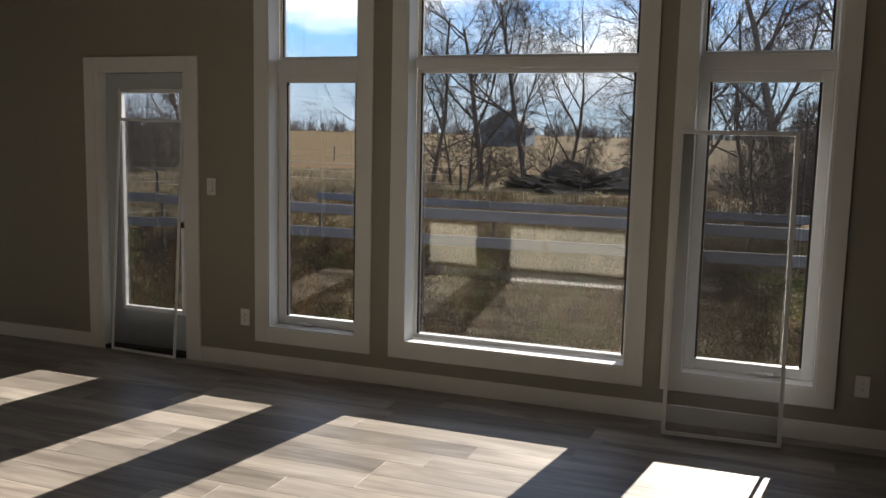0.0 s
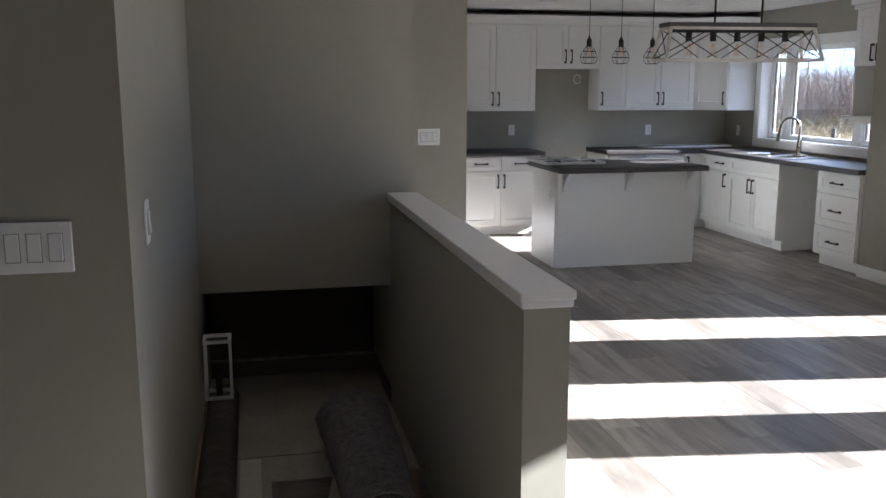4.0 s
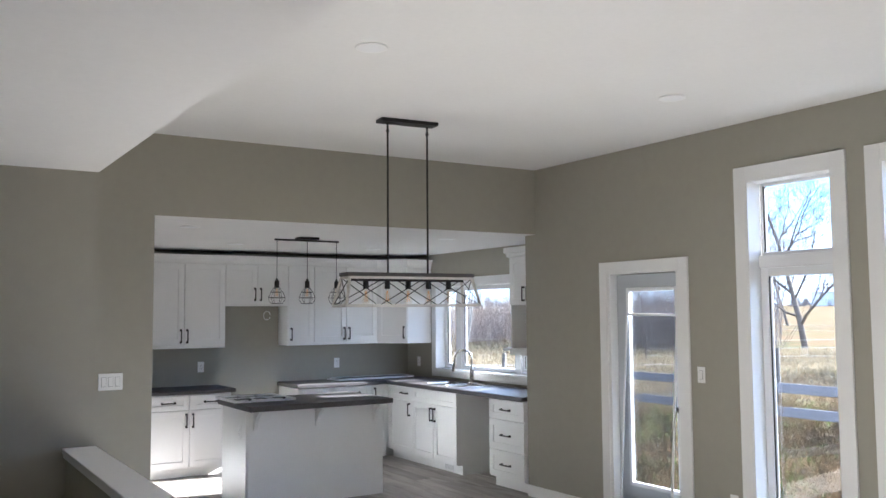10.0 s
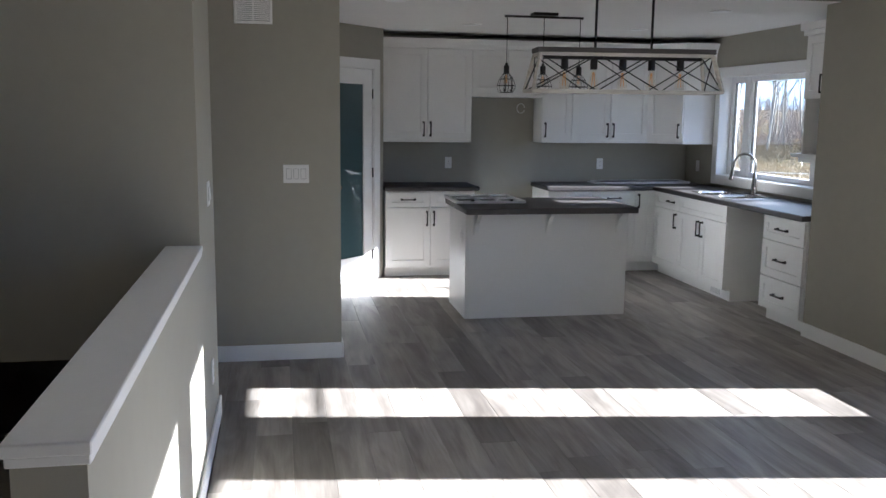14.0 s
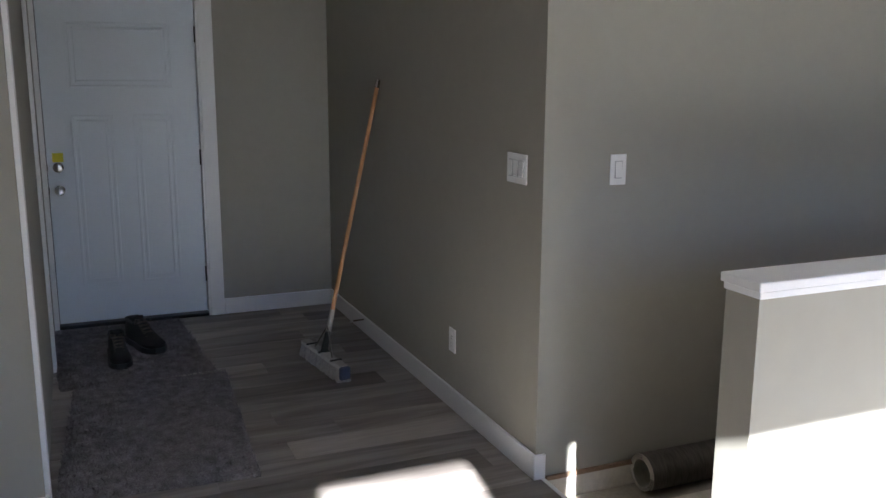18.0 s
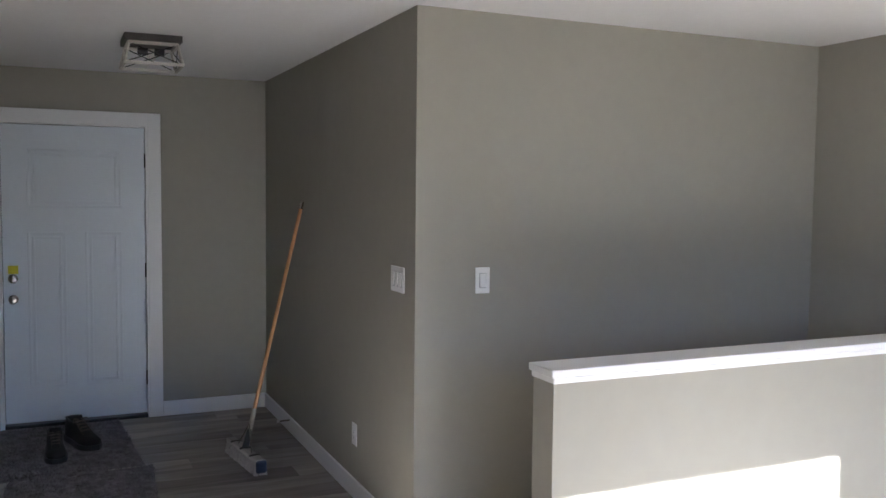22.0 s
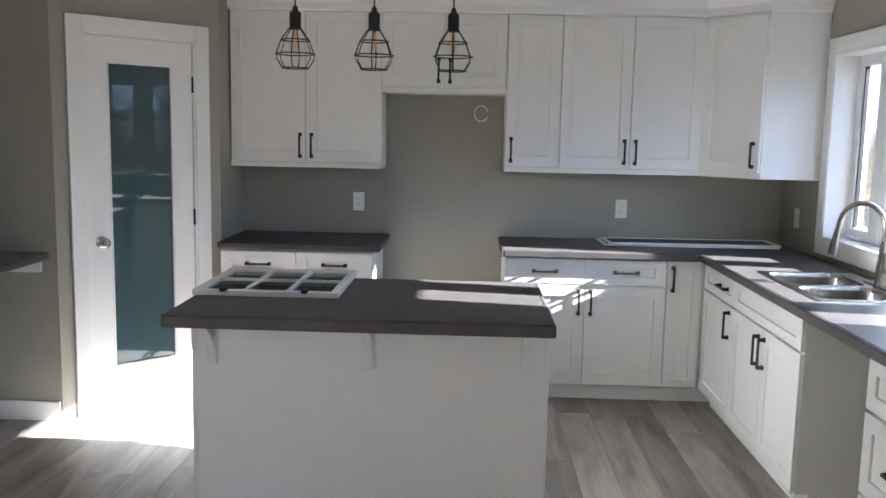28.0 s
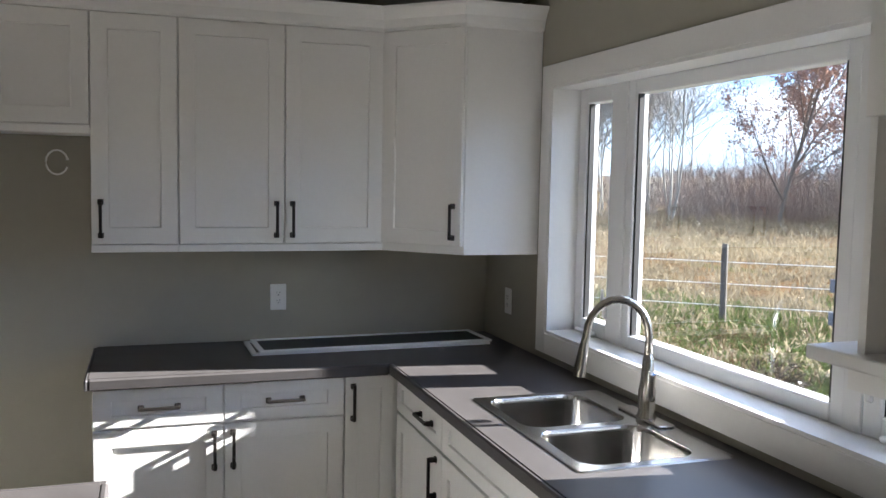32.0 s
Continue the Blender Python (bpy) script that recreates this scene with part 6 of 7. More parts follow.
# ---- floor planks ----
PW, PL = 0.1845, 1.22
def plank_mesh(length, width):
    bm = bmesh.new()
    box(bm, 0, length - 0.0006, 0, width - 0.0006, -0.012, 0.0)
    top = [e for e in bm.edges if all(abs(v.co.z) < 1e-6 for v in e.verts)]
    bmesh.ops.bevel(bm, geom=top, offset=0.0006, segments=1, affect="EDGES")
    bmesh.ops.recalc_face_normals(bm, faces=bm.faces)
    me = bpy.data.meshes.new("plank")
    bm.to_mesh(me)
    bm.free()
    return me


floor = structure("floor", "grey-brown vinyl plank floor", JOINT, (-9.6, 3.6, -3.3, -0.39, -0.15, -0.0125), (-9.6, -4.9, -0.39, HW0, -0.15, -0.0125), (-1.93, 3.6, -0.39, HW0, -0.15, -0.0125), (-9.6, 3.6, HW0, YW, -0.15, -0.0125), (-9.6, -6.1, YW, YK, -0.15, -0.0125))
rp = random.Random(11)
shared = {}
joined_v, joined_f = [], []
count = 0
row = 0
y = -3.22
while y < YK:
    x = -9.5 - rp.uniform(0, PL)
    while x < 3.6:
        x0, x1 = max(x, -9.46), min(x + PL, 3.59)
        y1 = min(y + PW, YK)
        spans = [(x0, x1)]
        if y1 > -0.30 and y < HW0 + 0.02:
            spans = [(a, min(b, -4.9)) for a, b in spans if a < -4.9] + [(max(a, -1.93), b) for a, b in spans if b > -1.93]
        if y >= YW - 0.02:
            spans = [(a, min(b, -6.175)) for a, b in spans if a < -6.175]
        for a, b in spans:
            if b - a < 0.03:
                continue
            near = -7.6 < a and b < 0.9 and y > -0.8 and y1 < 5.0
            if near and count < 300:
                key = (round(b - a, 2), round(y1 - y, 3))
                if key not in shared:
                    me = plank_mesh(key[0], key[1])
                    me.materials.append(PLANK)
                    shared[key] = me
                o = new("plank", shared[key])
                o.location = (a, y, 0)
                o.parent = floor
                count += 1
            else:
                n = len(joined_v)
                joined_v += [(a, y, -0.012), (b - 0.0006, y, -0.012), (b - 0.0006, y1 - 0.0006, -0.012), (a, y1 - 0.0006, -0.012),
                             (a + 0.0006, y + 0.0006, 0), (b - 0.0012, y + 0.0006, 0), (b - 0.0012, y1 - 0.0012, 0), (a + 0.0006, y1 - 0.0012, 0)]
                joined_f += [tuple(n + i for i in q) for q in ((4, 5, 6, 7), (0, 1, 5, 4), (1, 2, 6, 5), (2, 3, 7, 6), (3, 0, 4, 7))]
        x += PL
    y += PW
me = bpy.data.meshes.new("planks")
me.from_pydata(joined_v, [], joined_f)
me.materials.append(PLANKS)
o = tagged(new("planks", me), "remaining grey-brown vinyl planks", kind="stuff")
o.parent = floor
# planks laid across the landing
bm = bmesh.new()
for k in range(8):
    x0 = -3.42 + k * 0.184
    cut = (0.31, 0.52, 0.2, 0.44)[k % 4]
    for a, b in ((0.032, cut), (cut + 0.001, 0.686)):
        box(bm, x0, x0 + 0.1825, a, b, LZ, LZ + 0.004)
solid("landing_planks", bm, VINYLACROSS, "few vinyl planks laid loose on the landing", "floor planks", kind="stuff")


# ---- outdoors ----
GZ = -0.62
rg = random.Random(21)


def ground_height(x, y):
    n = noise.noise(Vector((x * 0.07, y * 0.07, 0.3))) * 0.35 + noise.noise(Vector((x * 0.35, y * 0.35, 1.7))) * 0.09
    far = min(1.0, max(0.0, (math.hypot(x + 3, y - 5) - 9) / 12))
    d = math.hypot(x + 3, y - 5)
    if d > 250:
        n = 0.0
    return GZ + n * (0.25 + 0.75 * far) + 0.0165 * max(0.0, min(d, 330) - 45)


N = 96
def spread(u):
    return math.copysign(abs(u) ** 3.2 * 1400 + abs(u) * 22, u)


gv, gf = [], []
for i in range(N + 1):
    for j in range(N + 1):
        x, y = -4 + spread(2 * i / N - 1), 9 + spread(2 * j / N - 1)
        inside = -10.2 < x < 4.2 and -4 < y < 5.9
        gv.append((x, y, -0.75 if inside else ground_height(x, y)))
for i in range(N):
    for j in range(N):
        a = i * (N + 1) + j
        gf.append((a, a + N + 1, a + N + 2, a + 1))
me = bpy.data.meshes.new("ground")
me.from_pydata(gv, [], gf)
me.materials.append(SOIL)
for p in me.polygons:
    p.use_smooth = True
tagged(new("ground", me), "dry autumn field with patches of green grass", kind="structure")
structure("foundation", "grey house foundation", SIDING, (-9.7, 3.8, -3.5, -3.38, -1.4, 0), (-9.7, -6.0, YK + 0.02, YK + 0.16, -1.4, 0), (-6.0, 3.8, YW + 0.02, YW + 0.16, -1.4, 0), (-9.75, -9.62, -3.5, YK + 0.16, -1.4, 0), (3.62, 3.78, -3.4, YW + 0.16, -1.4, 0))


def blades(name, count, area, hmin, hmax, mat, label, clump=0.0, skip=None, width=0.006, lean=0.35):
    """Thin bent grass blades scattered over an area, denser in clumps."""
    vs, fs = [], []
    x0, x1, y0, y1 = area
    k = 0
    while k < count:
        cx, cy = rg.uniform(x0, x1), y0 + (y1 - y0) * rg.random() ** 1.5
        if clump and noise.noise(Vector((cx * 0.45, cy * 0.45, clump))) < 0.0:
            k += 1
            continue
        if (-9.9 < cx < 3.9 and cy < 5.85) or (cx > -5.9 and cy < 5.35):
            k += 1
            continue
        gz = ground_height(cx, cy)
        for _ in range(rg.randint(4, 8)):
            px, py = cx + rg.gauss(0, 0.09), cy + rg.gauss(0, 0.09)
            h, a = rg.uniform(hmin, hmax), rg.uniform(0, 6.283)
            dx, dy = math.cos(a), math.sin(a)
            l = rg.uniform(0.1, lean) * h
            wx, wy = -dy * width * (1 + 0.05 * cy), dx * width * (1 + 0.05 * cy)
            n = len(vs)
            vs += [(px - wx, py - wy, gz - 0.02), (px + wx, py + wy, gz - 0.02), (px + dx * l * 0.4 + wx * 0.7, py + dy * l * 0.4 + wy * 0.7, gz + h * 0.6), (px + dx * l * 0.4 - wx * 0.7, py + dy * l * 0.4 - wy * 0.7, gz + h * 0.6), (px + dx * l, py + dy * l, gz + h)]
            fs += [(n, n + 1, n + 2, n + 3), (n + 3, n + 2, n + 4)]
        k += 1
    me = bpy.data.meshes.new(name)
    me.from_pydata(vs, [], fs)
    me.materials.append(mat)
    return tagged(new(name, me), label, kind="stuff")


def clumps(name, count, area, hmin, hmax, leaf, mat, label, seed, cut=-0.05):
    """Low leafy weeds: mounds of small loose leaves on the ground."""
    vs, fs = [], []
    x0, x1, y0, y1 = area
    for _ in range(count):
        cx, cy = rg.uniform(x0, x1), y0 + (y1 - y0) * rg.random() ** 1.4
        if noise.noise(Vector((cx * 0.4, cy * 0.4, seed))) < cut or (cx > -10 and cy < 5.9):
            continue
        gz, h, w = ground_height(cx, cy), rg.uniform(hmin, hmax), rg.uniform(0.1, 0.3)
        for _ in range(rg.randint(14, 26)):
            a, u = rg.uniform(0, 6.283), rg.random()
            p = Vector((cx + math.cos(a) * w * u, cy + math.sin(a) * w * u, gz + h * rg.random() * (1.1 - u)))
            d = Vector((math.cos(a) + rg.gauss(0, 0.5), math.sin(a) + rg.gauss(0, 0.5), rg.uniform(0.1, 1.4))).normalized() * leaf * rg.uniform(0.6, 1.5)
            s = d.cross(Vector((rg.gauss(0, 1), rg.gauss(0, 1), 1))).normalized() * leaf * 0.14
            n = len(vs)
            vs += [tuple(p), tuple(p + d * 0.5 + s), tuple(p + d), tuple(p + d * 0.5 - s)]
            fs.append((n, n + 1, n + 2, n + 3))
    me = bpy.data.meshes.new(name)
    me.from_pydata(vs, [], fs)
    me.materials.append(mat)
    return tagged(new(name, me), label, kind="stuff")


blades("dry_grass", 2400, (-24, 5, 5.6, 24), 0.03, 0.16, STRAW, "dry straw-coloured grass near the house", 0.0, width=0.004, lean=1.6)
blades("tall_dry_grass", 3500, (-42, 6, 17, 48), 0.1, 0.3, FIELD, "tall dry grass beyond the fences", 3.0, width=0.007, lean=1.0)
blades("green_grass", 13000, (-20, 4, 5.5, 18), 0.04, 0.15, GREEN, "short green grass in patches", 7.0, width=0.005, lean=1.4)
blades("brown_weeds", 2200, (-14, 4, 6.5, 17), 0.12, 0.45, WEED, "dead rusty weeds near the house", 12.0, width=0.004, lean=1.2)
blades("dry_grass", 10000, (-60, -14, 5, 45), 0.1, 0.32, FIELD, "dry grass in the side field", 0.0, width=0.008, lean=1.3)
blades("rusty_reeds", 1500, (-15, 6, 21, 33), 0.2, 0.6, WEED, "tall rusty grass in front of the trees", 21.0, width=0.006, lean=0.6)
blades("green_grass", 6000, (-22, -10.5, 7, 14.5), 0.06, 0.2, GREEN, "fresh green grass inside the side fence", 0.0, width=0.006, lean=1.3)
clumps("green_weeds", 3200, (-16, 4, 5.9, 18), 0.05, 0.25, 0.06, GREEN, "low leafy green weeds", 5.0)
clumps("dead_weeds", 6500, (-16, 4, 5.9, 20), 0.08, 0.5, 0.05, WEED, "low rusty dead weeds", 9.0)
clumps("straw_litter", 700, (-22, 4, 5.9, 22), 0.01, 0.06, 0.1, STRAW, "matted straw on the ground", 2.0, -0.4)


clumps("field_tufts", 5200, (-60, -13, 7, 46), 0.1, 0.35, 0.12, FIELD, "matted tufts of dry grass in the side field", 6.0, -0.3)
clumps("dead_weeds", 1500, (-50, -13, 9, 40), 0.1, 0.35, 0.09, WEED, "rusty weeds in the side field", 16.0, 0.1)


# trees: tapered tubes grown by forking
def tube(vs, fs, pts, radii, sides):
    n0 = len(vs)
    for i, p in enumerate(pts):
        d = (pts[min(i + 1, len(pts) - 1)] - pts[max(i - 1, 0)]).normalized()
        q = d.to_track_quat("Z", "Y").to_matrix()
        for k in range(sides):
            a = 6.28319 * k / sides
            vs.append(p + q @ Vector((radii[i] * math.cos(a), radii[i] * math.sin(a), 0)))
    for i in range(len(pts) - 1):
        for k in range(sides):
            a, b = n0 + i * sides + k, n0 + i * sides + (k + 1) % sides
            fs.append((a, b, b + sides, a + sides))


def grow(seed, height, radius, depth, fork, spread_deg, straight=0.35, up=0.25, low=0.25, twig=0.006):
    r = random.Random(seed)
    sets = [([], []), ([], [])]

    def branch(p, d, length, rad, level):
        segs = 5 if level < 2 else 3
        pts, radii = [p], [rad]
        for i in range(segs):
            d = (d + Vector((r.gauss(0, 1), r.gauss(0, 1), r.gauss(0, 0.6))) * straight * 0.35 + Vector((0, 0, up * 0.2))).normalized()
            p = p + d * length / segs
            pts.append(p)
            radii.append(max(twig, rad * (1 - 0.62 * (i + 1) / segs)))
        tube(*sets[0 if level < 2 else 1], pts, radii, 7 if level == 0 else 5 if level == 1 else 3)
        if level >= depth:
            return
        for k in range(fork[level]):
            t = low + (1 - low) * (k + r.random()) / fork[level] if level == 0 else 0.25 + 0.75 * (k + r.random()) / fork[level]
            i = min(segs - 1, int(t * segs))
            s = pts[i].lerp(pts[i + 1], t * segs - i)
            axis = (pts[i + 1] - pts[i]).normalized()
            side = axis.orthogonal().normalized()
            side.rotate(Matrix.Rotation(r.uniform(0, 6.283), 3, axis))
            ang = radians(spread_deg * r.uniform(0.6, 1.25))
            nd = (axis * math.cos(ang) + side * math.sin(ang)).normalized()
            branch(s, nd, length * r.uniform(0.42, 0.68) * (1.05 - 0.35 * t), max(twig, radii[i] * r.uniform(0.4, 0.58)), level + 1)

    branch(Vector((0, 0, -0.1)), Vector((r.gauss(0, 0.05), r.gauss(0, 0.05), 1)).normalized(), height, radius, 0)
    return sets


def tree(name, label, m, seed, height, radius, depth=4, fork=(9, 6, 5, 4), spread_deg=48, bark=BARK, twigs=TWIG, group="", leaves=0, **kw):
    sets = grow(seed, height, radius, depth, fork, spread_deg, **kw)
    t = new(name)
    tagged(t, label, "tree", group)
    for nm, (vs, fs), mt in (("trunk", sets[0], bark), ("crown", sets[1], twigs)):
        me = bpy.data.meshes.new(nm)
        me.from_pydata([tuple(v) for v in vs], [], fs)
        me.materials.append(mt)
        for p in me.polygons:
            p.use_smooth = True
        o = new(nm, me)
        o.parent = t
    if leaves:
        r, lv, lf = random.Random(seed + 1), [], []
        ends = sets[1][0]
        for _ in range(leaves):
            p = ends[r.randrange(len(ends))] + Vector((r.gauss(0, 0.12), r.gauss(0, 0.12), r.gauss(0, 0.12)))
            u = Vector((r.gauss(0, 1), r.gauss(0, 1), r.gauss(0, 1))).normalized()
            v = u.orthogonal().normalized() * r.uniform(0.03, 0.06)
            n = len(lv)
            lv += [tuple(p), tuple(p + u * 0.07 + v), tuple(p + u * 0.14), tuple(p + u * 0.07 - v)]
            lf.append((n, n + 1, n + 2, n + 3))
        me = bpy.data.meshes.new("foliage")
        me.from_pydata(lv, [], lf)
        me.materials.append(DRYLEAF)
        o = tagged(new("foliage", me), "sparse rusty dry leaves")
        o.parent = t
    t.matrix_basis = m
    return t


def ground_pose(x, y, turn, s=1.0):
    return pose(x, y, ground_height(x, y), 0, 0, turn) @ Matrix.Scale(s, 4)


def place_copy(t, x, y, turn):
    return copy_thing(t, pose(x, y, ground_height(x, y), 0, 0, turn))


oak = tree("bare_tree", "large bare leafless tree beyond the rail fence", ground_pose(-14.6, 43, 20), 3, 9.0, 0.19, fork=(12, 8, 6, 5), low=0.12, twig=0.0075, group="bare trees")
elm = tree("bare_tree", "tall bare forked tree beyond the rail fence", ground_pose(-11.7, 41, 80), 8, 9.5, 0.16, fork=(11, 8, 6, 5), low=0.14, twig=0.0065, spread_deg=40, group="bare trees")
ash = tree("bare_tree", "slender bare tree with fine twigs", ground_pose(-10.4, 44, 140), 14, 8.0, 0.115, fork=(11, 8, 6, 4), low=0.1, twig=0.005, spread_deg=52, group="bare trees")
for t, x, y, a in ((elm, -6.4, 46, 310), (ash, -15.8, 39, 100), (oak, -3.6, 44, 95), (ash, -1.6, 40, 260), (oak, -0.1, 31, 15), (oak, 3.0, 46, 150),
                   (elm, -60, 82, 120), (ash, -66, 88, 210), (ash, -22, 50, 300)):
    place_copy(t, x, y, a)
for t, x, y, a, k in ((oak, -33.2, 47.2, 50, 1.06), (elm, -39.5, 52, 200, 1.15)):
    copy_thing(t, ground_pose(x, y, a, k))
bush = tree("bare_bush", "dense bare brown shrub", ground_pose(-11.3, 39, 0), 31, 2.6, 0.05, depth=3, fork=(16, 7, 5), spread_deg=58, low=0.02, twig=0.007, group="bare shrubs")
for k in range(14):
    copy_thing(bush, ground_pose(rg.uniform(-15, 4), rg.uniform(36, 48), rg.uniform(0, 360), rg.uniform(0.6, 1.5)))
for k in range(10):
    place_copy(bush, rg.uniform(-1.5, 1.8), rg.uniform(19, 27), rg.uniform(0, 360))
weed = tree("dead_weed", "dry branching dead weed standing by the fence", ground_pose(-5.2, 8.6, 0), 61, 0.62, 0.006, depth=3, fork=(13, 6, 3), spread_deg=45, bark=WEED, twigs=WEED, low=0.1, twig=0.0022, group="dead weeds")
weed2 = tree("dead_weed", "low bushy dead weed in the dry grass", ground_pose(-2.2, 8.0, 0), 63, 0.42, 0.005, depth=3, fork=(16, 6, 4), spread_deg=62, bark=WEED, twigs=WEED, low=0.02, twig=0.0022, group="dead weeds")
for k in range(120):
    copy_thing(weed if k % 3 else weed2, ground_pose(rg.uniform(-13, 3), rg.uniform(6.6, 16.5), rg.uniform(0, 360), rg.uniform(0.7, 1.6)))
shrub = tree("dead_shrub", "low dark tangled shrub in the weedy yard", ground_pose(-4.4, 9.4, 0), 67, 0.75, 0.01, depth=3, fork=(15, 7, 5), spread_deg=60, bark=TWIG, twigs=DARKTWIG, low=0.03, twig=0.0032, group="dark shrubs")
for k in range(64):
    copy_thing(shrub, ground_pose(rg.uniform(-13, 3.5), rg.uniform(7.0, 15.5), rg.uniform(0, 360), rg.uniform(0.5, 1.25)))
# dark earth heap among the trees
bm = bmesh.new()
bmesh.ops.create_icosphere(bm, subdivisions=5, radius=1)
for v in bm.verts:
    n = noise.noise(v.co * 2.3) * 0.45 + noise.noise(v.co * 6) * 0.38 + noise.noise(v.co * 15) * 0.26
    v.co = Vector((v.co.x * 3.4 * (1 + n), v.co.y * 1.8 * (1 + n), max(-0.1, v.co.z) * 0.95 * (1 + 1.2 * n))) + Vector((-8.6, 39.5, GZ - 0.1))
solid("earth_heap", bm, EARTH, "dark heap of earth and rubble under the trees", "heap", smooth=True)

# aspen grove and thicket on the kitchen side
A0, A1 = 145.5, 153.5
aspen = tree("aspen_tree", "slim pale-barked bare aspen in the grove", ground_pose(-47, 31.5, 0), 41, 8.6, 0.07, depth=3, fork=(16, 6, 4), spread_deg=44, bark=ASPEN, twigs=FARTWIG, straight=0.22, low=0.4, twig=0.007, group="aspen grove")
aspen2 = tree("aspen_tree", "slim pale-barked bare aspen in the grove", ground_pose(-51, 32, 0), 43, 7.9, 0.06, depth=3, fork=(15, 6, 4), spread_deg=46, bark=ASPEN, twigs=FARTWIG, straight=0.26, low=0.38, twig=0.007, group="aspen grove")
for k in range(34):
    d = rg.uniform(48, 62)
    a = radians(rg.uniform(A0, A1) if k % 4 else rg.uniform(153, 182))
    place_copy(aspen if k % 2 else aspen2, -7 + d * math.cos(a), 5 + d * math.sin(a), rg.uniform(0, 360))
thorn = tree("bare_tree", "broad reddish tree with a rounded crown of dry leaves", ground_pose(-43.2, 35.5, 0), 51, 9.0, 0.13, straight=0.18, leaves=15000, depth=4, fork=(18, 8, 7, 5), spread_deg=40, low=0.08, twig=0.008, twigs=REDTWIG, group="bare trees")


def thicket(name, label, count, centre, d0, d1, a0, a1, h0, h1, mat):
    """A far belt of bare bushes: stems fanning from a base, each with fine side twigs."""
    vs, fs = [], []
    for _ in range(count):
        d, a = rg.uniform(d0, d1), radians(rg.uniform(a0, a1))
        x, y = centre[0] + d * math.cos(a), centre[1] + d * math.sin(a)
        g = ground_height(x, y)
        size = rg.uniform(h0, h1) * (0.8 + 0.9 * noise.noise(Vector((x * 0.06, y * 0.06, 4))))
        w = 0.00018 * d
        for _ in range(8):
            h = size * rg.uniform(0.55, 1.0)
            lean = Vector((rg.gauss(0, 0.3), rg.gauss(0, 0.3), 1)).normalized()
            p0 = Vector((x + rg.gauss(0, 0.12 * size), y + rg.gauss(0, 0.12 * size), g - 0.2))
            bend = Vector((rg.gauss(0, 0.06), rg.gauss(0, 0.06), 0)) * h
            tube(vs, fs, [p0, p0 + lean * h * 0.55 + bend, p0 + lean * h], [w * 1.8, w * 1.2, w * 0.5], 3)
            for _ in range(6):
                t = rg.uniform(0.15, 0.95)
                s = p0 + lean * h * t
                b = Vector((rg.gauss(0, 1), rg.gauss(0, 1), rg.uniform(0.1, 1.4))).normalized() * h * rg.uniform(0.12, 0.3)
                tube(vs, fs, [s, s + b], [w * 0.8, w * 0.35], 3)
    me = bpy.data.meshes.new(name)
    me.from_pydata([tuple(v) for v in vs], [], fs)
    me.materials.append(mat)
    return tagged(new(name, me), label, kind="stuff")


thicket("thicket", "dark bare undergrowth below the aspens", 330, (-7, 5), 47, 64, 127, 186, 1.2, 4.6, FARTWIG)
thicket("thicket", "tall grey-brown thicket beyond the wire fence", 110, (-7, 5), 44, 58, 124.5, 135.5, 5.0, 8.0, FARTWIG)
thicket("thicket", "reddish bare thicket round the broad tree", 120, (-7, 5), 48, 60, 128, 147, 2.0, 5.8, REDTWIG)
thicket("far_woods", "belt of bare woods behind the side field", 420, (-7, 5), 66, 110, 128, 186, 3.4, 6.0, FARTWIG)
thicket("far_woods", "low bare woods along the horizon", 620, (0, 0), 260, 325, 55, 150, 3.0, 6.5, FARTWIG)
thicket("brushwood", "bare brown brush around the trees", 120, (-4, 4), 34, 44, 70, 112, 0.8, 3.0, TWIG)

# rail fences
def rail_fence(x0, x1, y, zs, label, seed):
    f = thing("rail_fence", ((x0 + x1) / 2, y, GZ), label, "fence")
    r = random.Random(seed)
    x = x0
    while x < x1:
        b = min(x + 3.65, x1)
        for z in zs:
            bm = bmesh.new()
            box(bm, 0, b - x - 0.01, 0, 0.038, -0.07, 0.07, bev=0.004, frame_of=Matrix.Translation((x, y, z + r.uniform(-0.012, 0.012))) @ Matrix.Rotation(r.uniform(-0.006, 0.006), 4, "Y"))
            part("rail", bm, RAIL, f)
        bm = bmesh.new()
        rod(bm, (x + 0.05, y + 0.06, GZ - 0.3), (x + 0.05, y + 0.06, max(zs) + 0.05), 0.028, sides=8)
        part("post", bm, POST, f)
        x += 3.65
    return f


rail_fence(-13.0, 6.0, 11.0, (0.23, 0.575), "weathered grey two-rail board fence near the house", 1)
rail_fence(-9.0, 6.0, 15.4, (0.40,), "weathered grey board rail further off", 2)


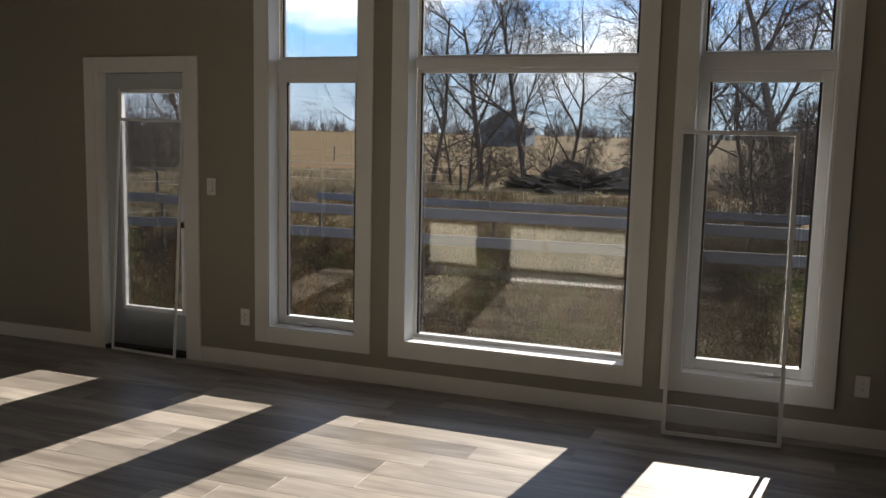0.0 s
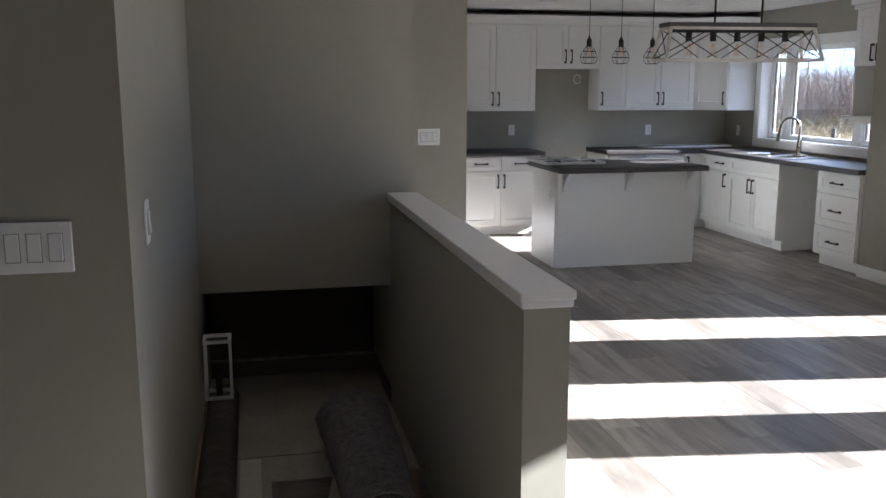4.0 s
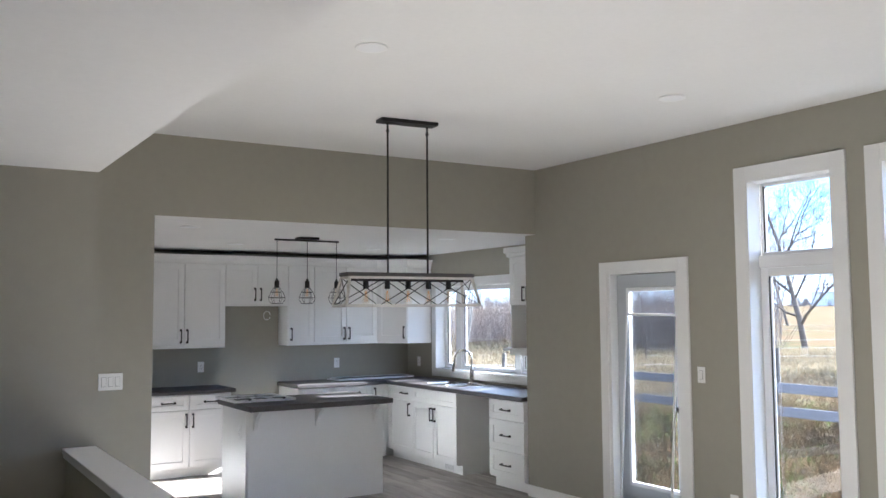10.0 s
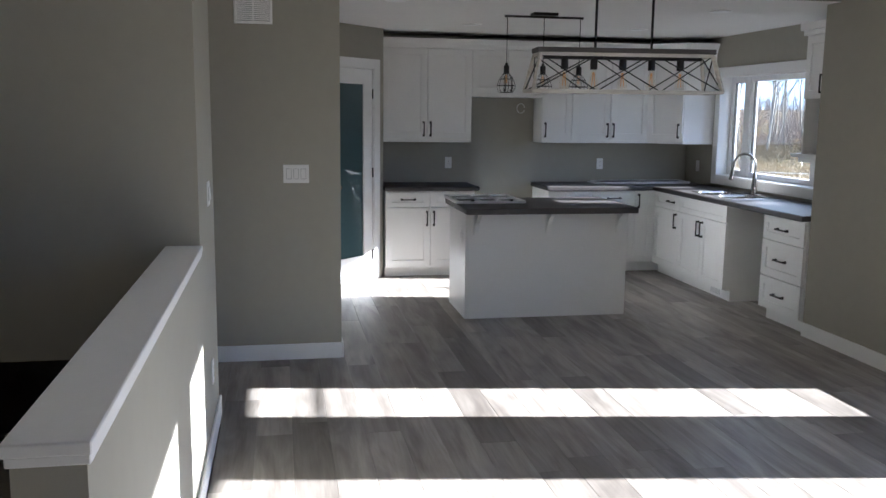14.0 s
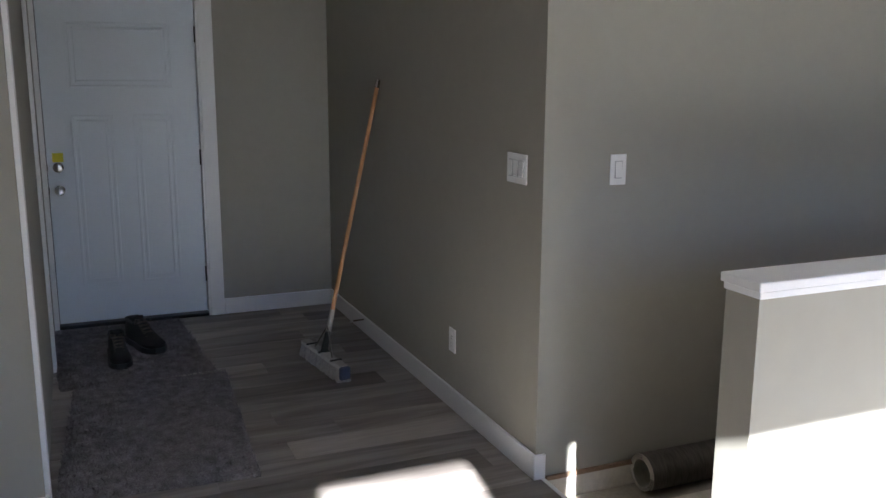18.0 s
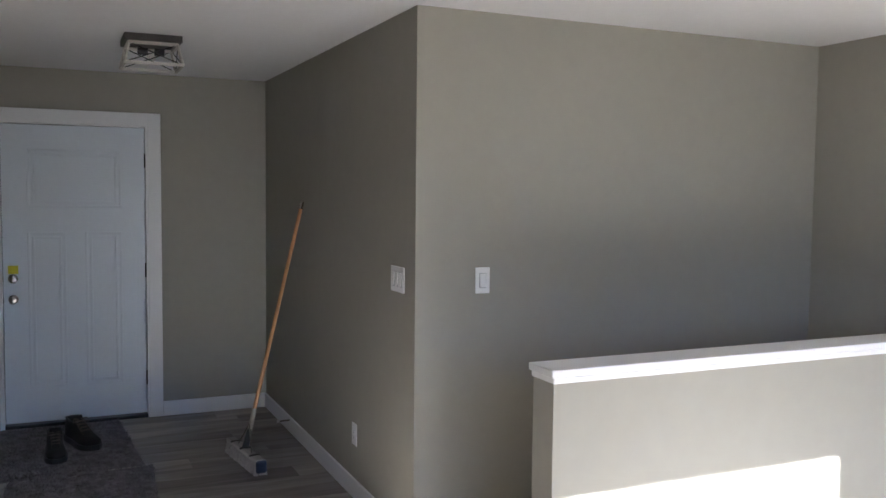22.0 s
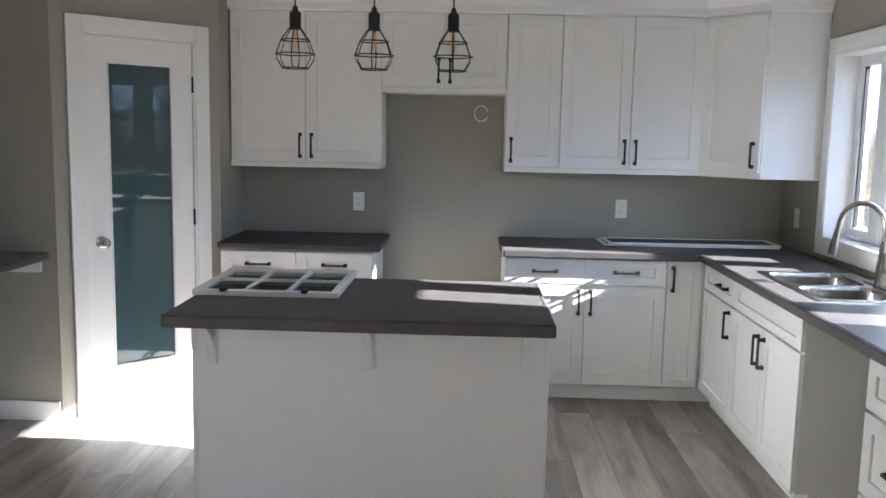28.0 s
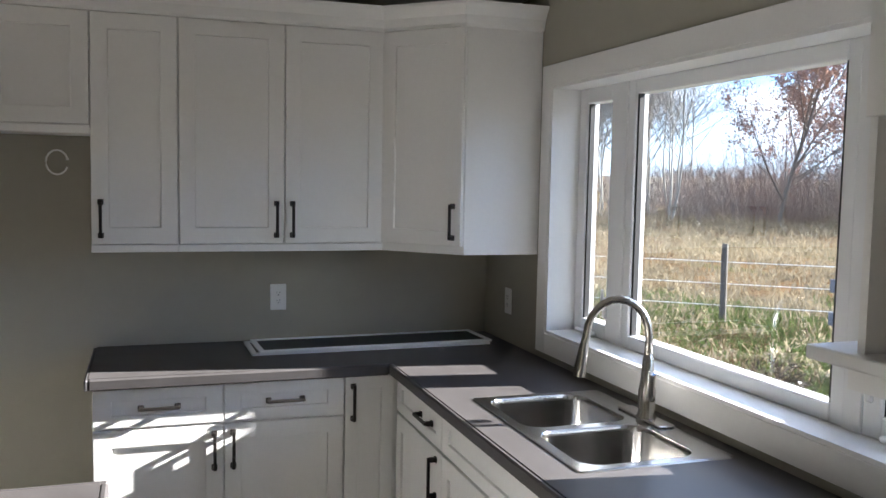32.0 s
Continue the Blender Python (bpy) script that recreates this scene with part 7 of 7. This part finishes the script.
def wire_fence(pts, label, heights, gap=4.5, h=1.15, sag=0.03):
    f = thing("wire_fence", (*pts[0], ground_height(*pts[0])), label, "fence")
    for (xa, ya), (xb, yb) in zip(pts, pts[1:]):
        n = max(1, int(math.hypot(xb - xa, yb - ya) / gap))
        prev = None
        for k in range(n + 1):
            x, y = xa + (xb - xa) * k / n, ya + (yb - ya) * k / n
            g = ground_height(x, y)
            bm = bmesh.new()
            rod(bm, (x, y, g - 0.3), (x + rg.uniform(-0.06, 0.06), y, g + h * rg.uniform(0.9, 1.1)), 0.055, 0.05, 8)
            part("post", bm, POST, f)
            if prev is not None:
                for z in heights:
                    a, b = Vector((prev[0], prev[1], prev[2] + z)), Vector((x, y, g + z))
                    bm = bmesh.new()
                    pipe(bm, [a, (a + b) / 2 - Vector((0, 0, sag)), b], 0.007, 4)
                    part("wire", bm, WIRE, f, "white tape wire")
            prev = (x, y, g)
    return f


wire_fence([(-22, 6.5), (-17.2, 12.8), (-13.2, 18.0)], "wire fence with weathered wooden posts across the side field", (0.3, 0.65, 1.0), gap=7.5, h=1.25)
wire_fence([(-13.2, 18.0), (-24, 27)], "wire fence with weathered wooden posts", (0.4, 0.75, 1.05), gap=5)
wire_fence([(-31, 31.5), (-22.1, 34), (-13.4, 36.4)], "wire fence with stout wooden posts across the open field", (0.35, 0.7, 1.05), gap=9, h=1.3)
wire_fence([(-46, 62), (-12, 58), (30, 56)], "distant wire fence across the field", (0.4, 0.8), gap=6)
# distant barn
bn = thing("barn", (-95, 118, GZ), "distant pale metal barn with a red end wall", "barn")
bm = bmesh.new()
box(bm, -104, -88, 114, 123, GZ, 3.6)
part("wall", bm, BARNWHITE, bn)
bm = bmesh.new()
box(bm, -88, -87.8, 114, 123, GZ, 3.6)
part("end_wall", bm, BARN, bn, "red metal end wall")
bm = bmesh.new()
pr = [(113.4, 3.5), (118.5, 6.0), (123.6, 3.5)]
l2, h2 = [[bm.verts.new((x, yy, z)) for yy, z in pr] for x in (-104.5, -87.5)]
bm.faces.new(l2), bm.faces.new(h2[::-1])
for i in range(3):
    bm.faces.new((l2[i], l2[(i + 1) % 3], h2[(i + 1) % 3], h2[i]))
part("roof", bm, BARNWHITE, bn)
part("door", boxes((-87.8, -87.7, 116.5, 120.5, GZ, 3.0)), SLOT, bn)

# distant farmhouse behind the bare trees
fh = thing("farmhouse", (-26, 92, GZ), "distant grey gabled farmhouse behind the bare trees", "house")
part("wall", boxes((-31, -22, 88, 95, GZ - 0.5, 3.2)), FARMWALL, fh)
bm = bmesh.new()
pr = [(-31.6, 3.1), (-26.5, 6.6), (-21.4, 3.1)]
l2, h2 = [[bm.verts.new((x, yy, z)) for x, z in pr] for yy in (87.5, 95.5)]
bm.faces.new(l2), bm.faces.new(h2[::-1])
for i in range(3):
    bm.faces.new((l2[i], l2[(i + 1) % 3], h2[(i + 1) % 3], h2[i]))
part("roof", bm, FARMWALL, fh, "grey shingle roof")
for x in (-29.4, -26.5, -23.6):
    w = part("window", boxes((x - 0.55, x + 0.55, 87.9, 88.0, 0.9, 2.3)), SIDING, fh)
    part("pane", boxes((x - 0.42, x + 0.42, 87.86, 87.9, 1.03, 2.17)), FROST, w)
part("porch", boxes((-25.2, -22, 85.8, 88, GZ - 0.3, -0.2), (-25.2, -24.9, 85.8, 86.0, -0.2, 2.4), (-22.3, -22, 85.8, 86.0, -0.2, 2.4), (-25.4, -21.8, 85.6, 88, 2.4, 2.6)), FARMWALL, fh)
fh.location, fh.scale = (-40.5, 136, ground_height(-40.5, 136)), (0.85, 0.8, 0.78)
bn.location = (-153, 236, ground_height(-153, 236))
